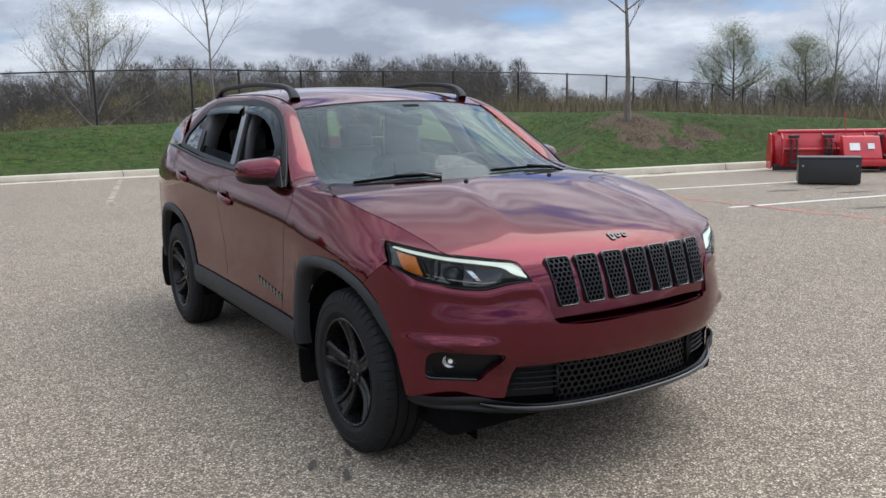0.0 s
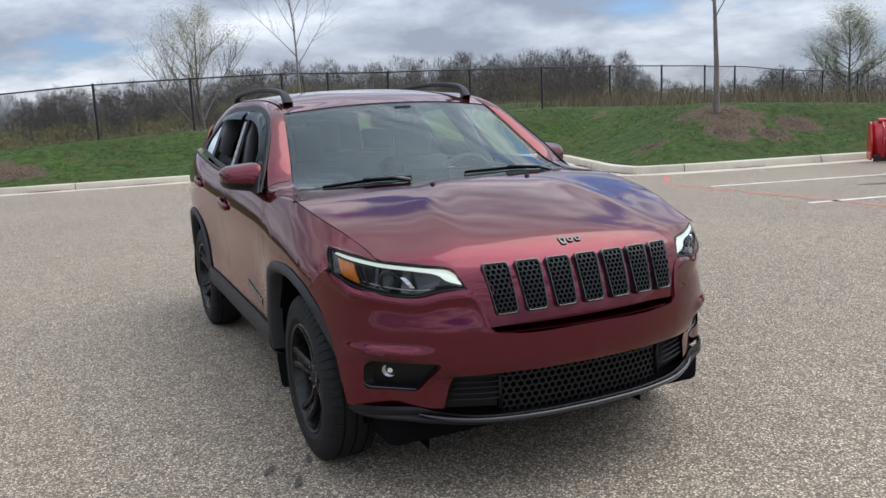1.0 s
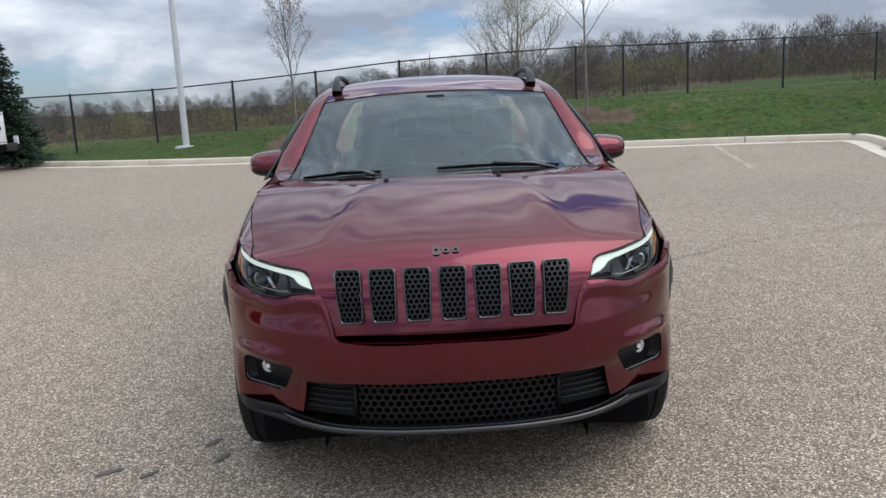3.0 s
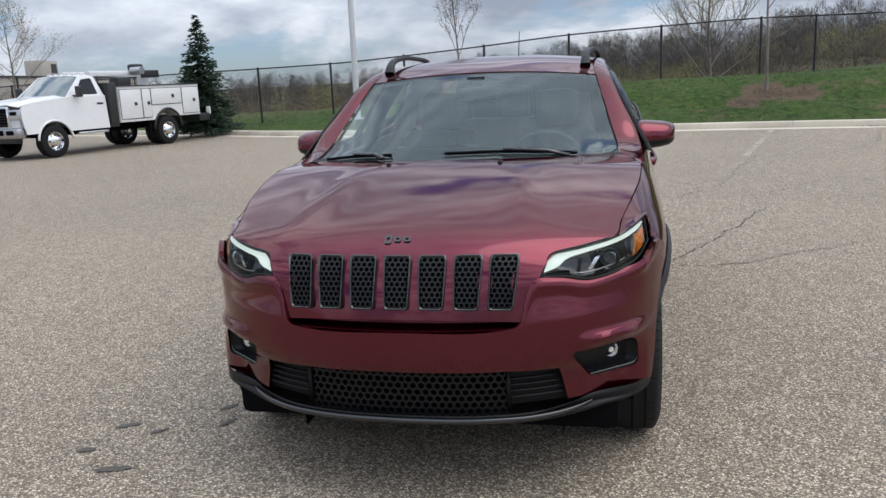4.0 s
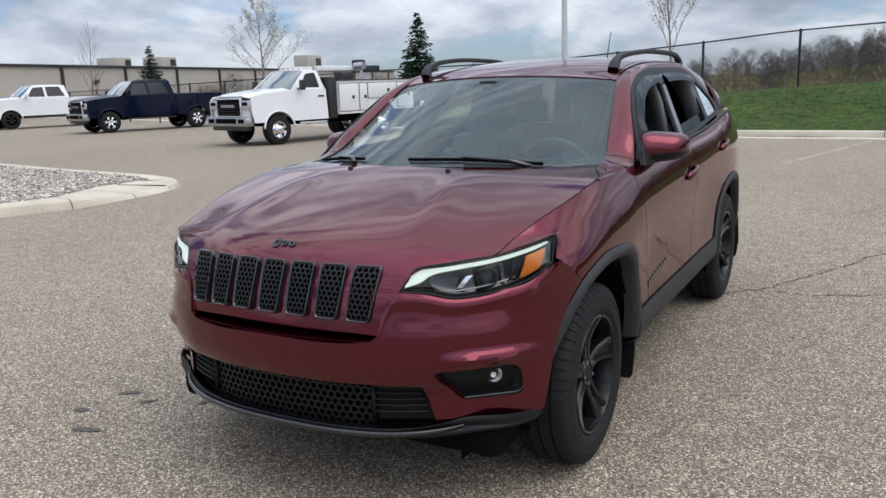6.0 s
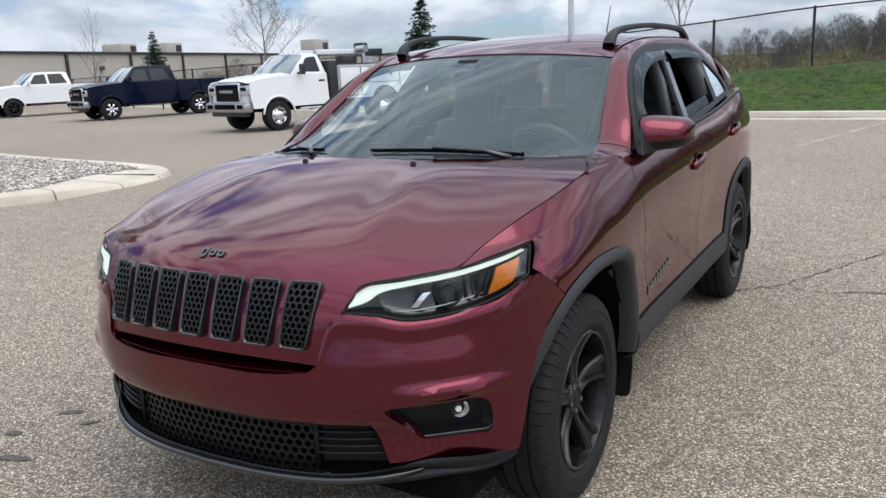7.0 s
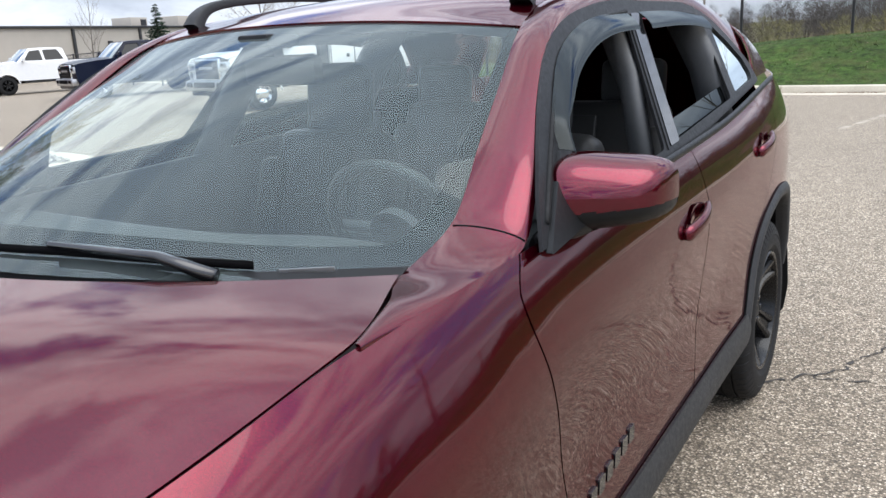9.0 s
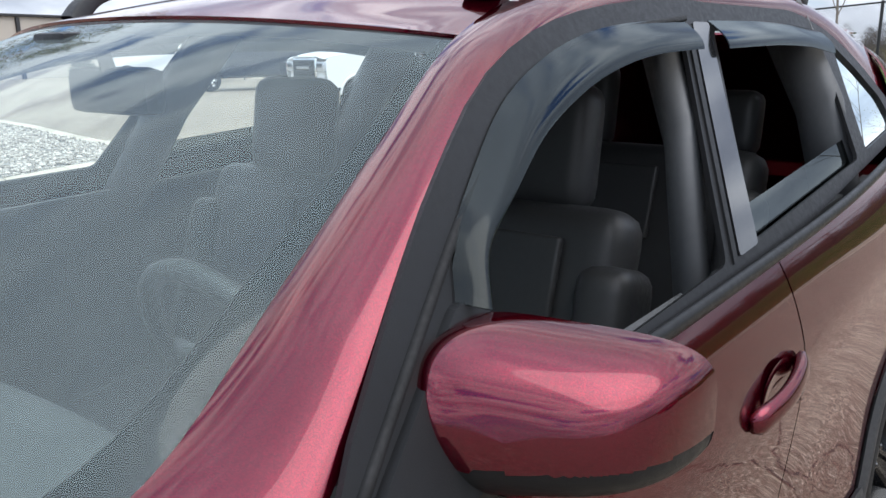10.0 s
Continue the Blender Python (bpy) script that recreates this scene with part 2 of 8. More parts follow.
def grass_mat(name="lawn"):
    k = Nodes(name, rough=0.95, spec=0.2)
    v = k.coords()
    fine, mid, big = k.noise(45.0, 5, 0.7, v), k.noise(2.2, 6, 0.65, v), k.noise(0.35, 5, 0.6, v)
    c = k.ramp(fine, (0.28, (0.015, 0.031, 0.005)), (0.5, (0.035, 0.067, 0.012)), (0.75, (0.070, 0.108, 0.024)))
    clump = k.noise(6.0, 5, 0.68, v)
    c = k.mix(1.0, c, k.ramp(clump, (0.36, 0.45), (0.64, 1.40)), "MULTIPLY")
    c = k.mix(k.ramp(mid, (0.46, 0.0), (0.74, 0.55)), c, (0.085, 0.076, 0.030))
    soil = k.noise(0.8, 6, 0.7, v)
    c = k.mix(k.ramp(soil, (0.61, 0.0), (0.70, 0.7)), c, (0.115, 0.084, 0.052))
    c = k.mix(1.0, c, k.ramp(big, (0.3, 0.8), (0.7, 1.2)), "MULTIPLY")
    # beyond the fence the field is dry and tan
    sy = k.n("SeparateXYZ")
    k.link(v, sy.inputs[0])
    far = k.n("MapRange")
    far.inputs["From Min"].default_value, far.inputs["From Max"].default_value = 22.5, 27.0
    east = k.n("MapRange")
    east.inputs["From Min"].default_value, east.inputs["From Max"].default_value = -2.0, 14.0
    east.inputs["To Max"].default_value = -13.0
    k.link(sy.outputs[0], east.inputs["Value"])
    yy = k.n("Math", op="ADD")
    k.link(sy.outputs[1], yy.inputs[0])
    k.link(east.outputs[0], yy.inputs[1])
    k.link(yy.outputs[0], far.inputs["Value"])
    patch = k.n("Math", op="MULTIPLY")
    k.link(far.outputs[0], patch.inputs[0])
    k.link(k.ramp(big, (0.3, 0.55), (0.7, 0.95)), patch.inputs[1])
    c = k.mix(patch.outputs[0], c, k.ramp(mid, (0.3, (0.055, 0.046, 0.026)), (0.7, (0.115, 0.092, 0.055))))
    # bare soil round the young trees
    for px, py, r in SOIL:
        d = k.n("VectorMath", op="DISTANCE")
        flat = k.n("CombineXYZ")
        k.link(sy.outputs[0], flat.inputs[0])
        k.link(sy.outputs[1], flat.inputs[1])
        k.link(flat.outputs[0], d.inputs[0])
        d.inputs[1].default_value = (px, py, 0)
        e = k.n("Math", op="MULTIPLY_ADD")
        k.link(mid, e.inputs[0])
        e.inputs[1].default_value = -1.6 * r
        k.link(d.outputs["Value"], e.inputs[2])
        k.mix_mask = k.ramp(e.outputs[0], (0.0, 1.0), (max(0.05, 0.35 * r), 0.0))
        c = k.mix(k.mix_mask, c, k.ramp(fine, (0.3, (0.050, 0.034, 0.022)), (0.55, (0.115, 0.082, 0.055)), (0.75, (0.22, 0.175, 0.125))))
    k.to("Base Color", c)
    k.to("Normal", k.bump(fine, 0.8, 0.03))
    return k.mat


def bark_mat(name, lo, hi):
    k = Nodes(name, rough=0.9)
    a = k.noise(9.0, 5, 0.65, k.coords(scale=(1, 1, 0.25)))
    k.to("Base Color", k.ramp(a, (0.3, lo), (0.7, hi)))
    k.to("Normal", k.bump(a, 0.5, 0.01))
    return k.mat


def leaf_mat(name, lo, hi):
    k = Nodes(name, rough=0.7, spec=0.25)
    g = k.n("NewGeometry")
    k.to("Base Color", k.mix(g.outputs["Random Per Island"], lo, hi))
    return k.mat


def lamp_mat(name, color, power):
    k = Nodes(name, rough=0.3, color=color, emit=color, power=power)
    return k.mat


RED = paint("velvet_red_paint", (0.260, 0.0024, 0.024), (0.088, 0.0009, 0.012), metal=0.92, rough=0.18, coat=1.0)
NAVY = paint("navy_paint", (0.004, 0.009, 0.034), (0.002, 0.004, 0.014), metal=0.1, dirt=0.01, coat=0.35)
WHITE = plain("white_paint", (0.68, 0.68, 0.68), 0.28, coat=0.6, var=0.03)
PLASTIC = plain("black_plastic", (0.009, 0.0092, 0.010), 0.44, grain=0.25, gscale=700.0, spec=0.22)
CLAD = plain("grey_cladding", (0.026, 0.027, 0.029), 0.58, grain=0.3, gscale=800.0, spec=0.28)
GRID = plain("gloss_black_net", (0.006, 0.006, 0.007), 0.30, spec=0.35)
NET = plain("satin_black_net", (0.006, 0.006, 0.007), 0.38, spec=0.3)
SPARK = plain("faceted_reflector", (0.50, 0.51, 0.53), 0.18, metal=1.0, grain=1.0, gscale=160.0)
GLOSS = plain("gloss_black", (0.010, 0.010, 0.011), 0.12, coat=0.6)
RUBBER = plain("tyre_rubber", (0.010, 0.010, 0.0105), 0.72, var=0.25, scale=12.0, grain=0.2, gscale=400.0, spec=0.25)
RIM = plain("black_alloy", (0.005, 0.005, 0.0055), 0.26, coat=0.12, spec=0.3)
STEEL = plain("brushed_steel", (0.45, 0.45, 0.46), 0.35, metal=1.0)
CHROME = plain("chrome", (0.85, 0.86, 0.88), 0.08, metal=1.0, var=0.03)
# near-black for dark parts; behind openings its colour stands in for deep shade
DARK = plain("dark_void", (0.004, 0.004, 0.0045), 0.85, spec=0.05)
LEATHER = plain("black_leather", (0.030, 0.031, 0.032), 0.48)
TRIM = plain("cabin_trim", (0.085, 0.088, 0.092), 0.62)
DASH = plain("dashboard_vinyl", (0.062, 0.067, 0.068), 0.6, var=0.2, scale=9.0)
LINER = plain("headliner", (0.30, 0.30, 0.30), 0.95)
WIND = glass("windscreen_glass", (0.84, 0.94, 0.91), ior=1.5, boost=0.80, film=0.058)
LOWPANE = glass("lowered_glass", (0.10, 0.11, 0.11), ior=1.3, boost=0.15)
PANE = glass("side_glass", (0.05, 0.055, 0.055), ior=1.5, boost=2.4)
SMOKE = glass("smoked_visor", (0.12, 0.12, 0.13), 0.07, ior=1.45, boost=0.62)
LENS = glass("lamp_lens", (0.90, 0.91, 0.92), ior=1.45, boost=0.4)
DRL = Nodes("daytime_light", rough=0.3, color=(0.32, 0.36, 0.33), emit=(0.88, 1.0, 0.88), power=0.58).mat
FOGLAMP = lamp_mat("fog_bulb", (1.0, 0.98, 0.92), 0.12)
AMBER = plain("amber_lens", (0.55, 0.16, 0.015), 0.18, coat=1.0, var=0.2, scale=60.0)
ASPHALT = asphalt_mat()
CONCRETE = concrete_mat()
LAWN = grass_mat()


# ---- mesh helpers ----
def curve(*keys):
    """A smooth function through (t, value) keys, with limited slopes, flat outside."""
    t = np.array([k[0] for k in keys], float)
    v = np.array([k[1] for k in keys], float)
    d = np.diff(v) / np.diff(t)
    m = np.empty_like(v)
    m[0], m[-1] = d[0], d[-1]
    for i in range(1, len(v) - 1):
        m[i] = 0.0 if d[i - 1] * d[i] <= 0 else (2 * d[i - 1] * d[i] / (d[i - 1] + d[i])) * 0.5 + 0.25 * (d[i - 1] + d[i])

    def f(x):
        x = np.clip(np.asarray(x, float), t[0], t[-1])
        i = np.clip(np.searchsorted(t, x, "right") - 1, 0, len(t) - 2)
        h = t[i + 1] - t[i]
        s = (x - t[i]) / h
        return ((2 * s**3 - 3 * s**2 + 1) * v[i] + (s**3 - 2 * s**2 + s) * h * m[i]
                + (-2 * s**3 + 3 * s**2) * v[i + 1] + (s**3 - s**2) * h * m[i + 1])
    return f


def path3(*pts):
    """A smooth path through 3D points, over 0..1."""
    n = len(pts) - 1
    fs = [curve(*[(i / n, p[a]) for i, p in enumerate(pts)]) for a in range(len(pts[0]))]
    return lambda s: np.stack([f(s) for f in fs], -1)


def mesh_object(name, verts, faces, material, parent=None, label="", smooth=True):
    me = bpy.data.meshes.new(name)
    vs = np.asarray(verts, dtype=np.float32).reshape(-1, 3)
    if isinstance(faces, np.ndarray):
        flat, tot = faces.reshape(-1).astype(np.int32), np.full(len(faces), faces.shape[1], np.int32)
    else:
        tot = np.fromiter((len(f) for f in faces), np.int32, len(faces))
        flat = np.fromiter((i for f in faces for i in f), np.int32, int(tot.sum()))
    me.vertices.add(len(vs))
    me.vertices.foreach_set("co", vs.reshape(-1))
    me.loops.add(len(flat))
    me.loops.foreach_set("vertex_index", flat)
    me.polygons.add(len(tot))
    me.polygons.foreach_set("loop_start", np.concatenate([[0], np.cumsum(tot)[:-1]]).astype(np.int32))
    me.update(calc_edges=True)
    me.materials.append(material)
    me.polygons.foreach_set("use_smooth", [smooth] * len(me.polygons))
    me.update()
    ob = new(name, me)
    if parent is not None:
        ob.parent = parent
    if label:
        tagged(ob, label)
    return ob


def part(name, bm, material, parent=None, label="", smooth=False, bevel=0.0, segs=2):
    """Links a bmesh as one mesh object, under parent if there is one."""
    if bevel:
        bmesh.ops.bevel(bm, geom=bm.edges[:], offset=bevel, segments=segs, profile=0.6, affect="EDGES", clamp_overlap=True)
    bmesh.ops.recalc_face_normals(bm, faces=bm.faces[:])
    me = bpy.data.meshes.new(name)
    bm.to_mesh(me)
    bm.free()
    me.materials.append(material)
    me.polygons.foreach_set("use_smooth", [smooth] * len(me.polygons))
    ob = new(name, me)
    if parent is not None:
        ob.parent = parent
    if label:
        tagged(ob, label)
    return ob


def smooth_by_angle(ob, deg=35):
    """Marks sharp edges by angle and shades the rest smooth."""
    me = ob.data
    bm = bmesh.new()
    bm.from_mesh(me)
    for e in bm.edges:
        e.smooth = len(e.link_faces) == 2 and e.calc_face_angle(0.0) < radians(deg)
    for f in bm.faces:
        f.smooth = True
    bm.to_mesh(me)
    bm.free()
    return ob


def thicken(ob, t, offset=0.0):
    m = ob.modifiers.new("thickness", "SOLIDIFY")
    m.thickness, m.offset = t, offset
    return ob


def sheet(name, f, nu, nv, material, parent=None, label="", thick=0.0, us=None, vs=None, keep=None):
    """A quad sheet from f(u, v) over the unit square (numpy arrays in, points out)."""
    us = np.linspace(0, 1, nu) if us is None else np.asarray(us)
    vs = np.linspace(0, 1, nv) if vs is None else np.asarray(vs)
    U, V = np.meshgrid(us, vs, indexing="ij")
    P = f(U, V).reshape(-1, 3)
    a, b = len(us), len(vs)
    i, j = np.meshgrid(np.arange(a - 1), np.arange(b - 1), indexing="ij")
    q = np.stack([i * b + j, (i + 1) * b + j, (i + 1) * b + j + 1, i * b + j + 1], -1).reshape(-1, 4)
    if keep is not None:
        q = q[keep(P[q].mean(1))]
    ob = mesh_object(name, P, q, material, parent, label)
    if thick:
        # a crisp rim: the sheet's border stays sharp
        ends = np.sort(np.concatenate([q[:, [k, (k + 1) % 4]] for k in range(4)]), axis=1)
        key, count = np.unique(ends[:, 0].astype(np.int64) * len(P) + ends[:, 1], return_counts=True)
        rim = key[count == 1]
        pairs = np.empty(len(ob.data.edges) * 2, np.int32)
        ob.data.edges.foreach_get("vertices", pairs)
        pairs = np.sort(pairs.reshape(-1, 2), axis=1).astype(np.int64)
        sharp = ob.data.attributes.new("sharp_edge", "BOOLEAN", "EDGE")
        sharp.data.foreach_set("value", np.isin(pairs[:, 0] * len(P) + pairs[:, 1], rim))
        thicken(ob, thick)
    return ob


def tube_data(pts, radii, sides=8, caps=True, squash=None):
    """Vertices and faces of a tube along points."""
    pts = [Vector(p) for p in pts]
    n = len(pts)
    if isinstance(radii, (int, float)):
        radii = [radii] * n
    verts, faces = [], []
    up = Vector((0, 0, 1))
    side = None
    for i, p in enumerate(pts):
        t = (pts[min(i + 1, n - 1)] - pts[max(i - 1, 0)]).normalized()
        if side is None:
            side = t.cross(up if abs(t.z) < 0.95 else Vector((1, 0, 0))).normalized()
        side = (side - t * side.dot(t)).normalized()
        other = t.cross(side)
        for k in range(sides):
            a = 2 * math.pi * k / sides
            c, s = math.cos(a) * radii[i], math.sin(a) * radii[i]
            if squash:
                c, s = c * squash[0], s * squash[1]
            verts.append(p + side * c + other * s)
    for i in range(n - 1):
        for k in range(sides):
            k2 = (k + 1) % sides
            faces.append((i * sides + k, i * sides + k2, (i + 1) * sides + k2, (i + 1) * sides + k))
    if caps:
        faces.append(tuple(range(sides))[::-1])
        faces.append(tuple((n - 1) * sides + k for k in range(sides)))
    return verts, faces


def tube(name, pts, radii, material, parent=None, label="", sides=8, squash=None):
    v, f = tube_data(pts, radii, sides, True, squash)
    return smooth_by_angle(mesh_object(name, v, f, material, parent, label), 50)


def lathe_data(profile, n, axis="x"):
    """A body of revolution about x from (x, r) pairs."""
    prof = np.array(profile, float)
    a = np.linspace(0, 2 * np.pi, n, endpoint=False)
    X = np.repeat(prof[None, :, 0], n, 0)
    Y = np.cos(a)[:, None] * prof[None, :, 1]
    Z = np.sin(a)[:, None] * prof[None, :, 1]
    v = np.stack([X, Y, Z], -1).reshape(-1, 3)
    m = len(prof)
    f = [(i * m + j, i * m + j + 1, ((i + 1) % n) * m + j + 1, ((i + 1) % n) * m + j) for i in range(n) for j in range(m - 1)]
    return v, f


def lathe(name, profile, n, material, parent=None, label="", deg=35):
    v, f = lathe_data(profile, n)
    return smooth_by_angle(mesh_object(name, v, f, material, parent, label), deg)


def box_bm(size, at=(0, 0, 0), rot=None):
    bm = bmesh.new()
    bmesh.ops.create_cube(bm, size=1.0)
    m = Matrix.Translation(at) @ (rot.to_4x4() if rot is not None else Matrix.Identity(4)) @ Matrix.Diagonal((*size, 1))
    bmesh.ops.transform(bm, matrix=m, verts=bm.verts[:])
    return bm


def box(name, size, at, material, parent=None, label="", bevel=0.0, rot=None, segs=2):
    ob = part(name, box_bm(size, at, rot), material, parent, label, bevel=min(bevel, min(size) * 0.45), segs=segs)
    if bevel:
        smooth_by_angle(ob, 40)
    return ob


def prism_bm(poly, a, b, plane="yz"):
    """A prism from a 2D outline between two places along the third axis."""
    bm = bmesh.new()
    put = {"yz": lambda p, w: (w, p[0], p[1]), "xz": lambda p, w: (p[0], w, p[1]), "xy": lambda p, w: (p[0], p[1], w)}[plane]
    lo = [bm.verts.new(put(p, a)) for p in poly]
    hi = [bm.verts.new(put(p, b)) for p in poly]
    bm.faces.new(lo[::-1])
    bm.faces.new(hi)
    for i in range(len(poly)):
        j = (i + 1) % len(poly)
        bm.faces.new((lo[i], lo[j], hi[j], hi[i]))
    return bm


def round_poly(pts, r, n=5):
    """A polygon with rounded corners."""
    out = []
    m = len(pts)
    for i in range(m):
        p, a, b = Vector(pts[i]), Vector(pts[i - 1]), Vector(pts[(i + 1) % m])
        da, db = (a - p), (b - p)
        k = min(r, da.length * 0.45, db.length * 0.45)
        s, e = p + da.normalized() * k, p + db.normalized() * k
        for j in range(n + 1):
            t = j / n
            out.append(tuple(s * (1 - t) ** 2 + p * 2 * t * (1 - t) + e * t**2))
    return out


def fill_data(outer, holes=()):
    """Triangles that fill a 2D outline with holes; returns points and faces."""
    from mathutils.geometry import tessellate_polygon
    loops = [[Vector((*p, 0)) for p in outer]] + [[Vector((*p, 0)) for p in h] for h in holes]
    tris = tessellate_polygon(loops)
    return [tuple(p[:2]) for lp in loops for p in lp], tris


def cut(ob, bm):
    """Cuts the closed body bm out of ob, for good."""
    bmesh.ops.recalc_face_normals(bm, faces=bm.faces[:])
    me = bpy.data.meshes.new("cutter")
    bm.to_mesh(me)
    bm.free()
    c = new("cutter", me)
    m = ob.modifiers.new("cut", "BOOLEAN")
    m.object, m.operation, m.solver = c, "DIFFERENCE", "EXACT"
    dg = bpy.context.evaluated_depsgraph_get()
    out = bpy.data.meshes.new_from_object(ob.evaluated_get(dg))
    ob.modifiers.clear()
    ob.data = out
    bpy.data.objects.remove(c)
    return ob


def thing(name, label, category, group="", at=None):
    ob = new(name)
    tagged(ob, label, category, group)
    if at is not None:
        ob.matrix_basis = at
    return ob

# ---- the red sport utility vehicle: front axle at y = 0, rear axle at y = 2.70, nose towards -y ----
suv = thing("suv", "dark red metallic sport utility vehicle on the asphalt", "car")
SIDES = (1.0, -1.0)

# hood: stations from the cowl down to the foot of the grille panel
H_W = curve((0, .755), (1, .835), (2, .822), (3, .785), (4, .748), (5, .725), (6, .530), (7, .478), (8, .448), (9, .422))
H_Y = curve((0, .085), (1, -.06), (2, -.25), (3, -.45), (4, -.61), (5, -.715), (6, -.790), (7, -.822), (8, -.848), (9, -.862))
H_Z = curve((0, 1.158), (1, 1.140), (2, 1.104), (3, 1.056), (4, 1.010), (5, .970), (6, .915), (7, .850), (8, .775), (9, .700))
H_YE = curve((0, .404), (1, .160), (2, -.05), (3, -.28), (4, -.45), (5, -.560), (6, -.702), (7, -.765), (8, -.788), (9, -.806))
H_ZE = curve((0, 1.130), (1, 1.108), (2, 1.072), (3, 1.024), (4, .974), (5, .940), (6, .905), (7, .836), (8, .762), (9, .694))


def eased(f, w=.55):
    """The same curve with its kinks rolled out."""
    return lambda s: sum(k * f(np.asarray(s, float) + w * o) for o, k in ((-1, .125), (-.5, .25), (0, .25), (.5, .25), (1, .125)))


H_Y, H_Z = eased(H_Y), eased(H_Z)


def hood(u, s):
    """A point of the hood; u across (-1..1), s along (0 cowl .. 9 foot)."""
    a = np.abs(u)
    w, y, z = H_W(s), H_Y(s), H_Z(s)
    x = u * w
    yy = y + (H_YE(s) - y) * a**2.1
    zz = z + (H_ZE(s) - z) * a**2.3
    # two raised lines that run forward from the cowl, and a flatter middle
    xr = .30 + .035 * s
    fade = np.clip((s - .25) / 1.6, 0, 1) ** 2 * np.clip((5.0 - s) / 2.2, 0, 1)
    zz = zz + .010 * fade * np.exp(-((np.abs(x) - xr) / .075) ** 2)
    return np.stack([x, yy, zz], -1)


def on_hood(x, s, off=0.0):
    """A point at x on the hood's station s, lifted by off along the normal."""
    x, s = np.asarray(x, float), np.asarray(s, float)
    f = lambda a, b: hood(a / H_W(b), b)
    p = f(x, s)
    n = np.cross(f(x + .004, s) - f(x - .004, s), f(x, s - .02) - f(x, s + .02))
    n = n / np.linalg.norm(n, axis=-1, keepdims=True)
    n = np.where(n[..., 1:2] > 0.2, -n, n)
    return p + n * np.asarray(off)[..., None]


hood_panel = sheet("hood", lambda U, V: hood(2 * U - 1, 9 * V), 65, 91, RED, suv, thick=.004)

# side sheet knots along y: (x, z) at the top edge, shoulder, crease, middle, low and foot
S_XT = curve((-.56, .742), (-.45, .752), (-.28, .789), (-.05, .826), (.16, .840), (.35, .852), (.62, .864), (1.0, .874), (1.6, .880), (2.2, .876), (2.8, .850), (3.1, .81), (3.4, .74), (3.7, .66))
S_ZT = curve((-.56, .940), (-.45, .974), (-.28, 1.024), (-.05, 1.072), (.16, 1.106), (.35, 1.114), (.62, 1.126), (1.0, 1.140), (1.5, 1.160), (1.92, 1.180), (2.8, 1.252), (3.4, 1.262), (3.7, 1.25))
S_XS = curve((-.56, .775), (-.28, .848), (0, .884), (.3, .894), (.7, .901), (1.6, .910), (2.4, .905), (2.8, .885), (3.1, .85), (3.4, .79), (3.7, .70))
S_XC = curve((-.56, .80), (-.4, .866), (-.25, .910), (-.1, .926), (.3, .931), (.7, .924), (1.6, .928), (2.4, .926), (2.8, .912), (3.1, .885), (3.4, .83), (3.7, .74))
S_ZC = curve((-.56, .83), (-.3, .85), (0, .88), (.4, .915), (.7, .935), (1.6, .985), (2.5, 1.045), (3.7, 1.05))
S_XM = curve((-.56, .80), (-.4, .870), (-.25, .916), (0, .931), (.3, .931), (.55, .916), (.8, .903), (1.8, .903), (2.2, .914), (2.5, .922), (2.8, .918), (3.1, .89), (3.4, .84), (3.7, .75))
S_XL = curve((-.56, .79), (-.4, .862), (-.25, .906), (.3, .926), (.8, .913), (1.8, .913), (2.3, .918), (3.1, .885), (3.7, .74))


def side_x(y, z):
    """Half width of the body's side at y, z."""
    zt, zc = S_ZT(y), S_ZC(y)
    kx = [S_XL(y) - .022, S_XL(y), S_XM(y), S_XC(y), S_XS(y), S_XT(y), S_XT(y) - .02]
    kz = [np.full_like(zt, .32), np.full_like(zt, .48), np.full_like(zt, .70), zc, zc + (zt - zc) * .58, zt, zt + .015]
    z = np.clip(z, .321, None)
    out = np.array(kx[0], float) + 0 * z
    m = [None] * 7
    for i in range(7):
        a, b = max(i - 1, 0), min(i + 1, 6)
        m[i] = (kx[b] - kx[a]) / (kz[b] - kz[a])
    for i in range(6):
        h = kz[i + 1] - kz[i]
        t = np.clip((z - kz[i]) / h, 0, 1)
        v = ((2 * t**3 - 3 * t**2 + 1) * kx[i] + (t**3 - 2 * t**2 + t) * h * m[i]
             + (-2 * t**3 + 3 * t**2) * kx[i + 1] + (t**3 - t**2) * h * m[i + 1])
        out = np.where(z >= kz[i], v, out)
    return out


ARCH_F = curve((-.52, .36), (-.47, .44), (-.42, .545), (-.36, .675), (-.28, .765), (-.16, .825), (.04, .852), (.26, .838), (.39, .79), (.455, .68), (.49, .56), (.515, .44))
ARCH_R = curve((2.13, .44), (2.17, .52), (2.25, .665), (2.34, .765), (2.47, .828), (2.70, .862), (2.92, .838), (3.05, .775), (3.14, .68), (3.22, .52))
SEAM_A = curve((.40, .70), (.54, .684), (.62, .674), (.79, .625), (1.06, .545), (1.13, .60))
SEAM_B = curve((.40, 1.50), (.61, 1.575), (.82, 1.612), (1.03, 1.60), (1.20, 1.565))
SEAM_C = curve((.40, 2.10), (.60, 2.20), (.75, 2.30), (.88, 2.44), (1.05, 2.60), (1.25, 2.66))
G = .0025


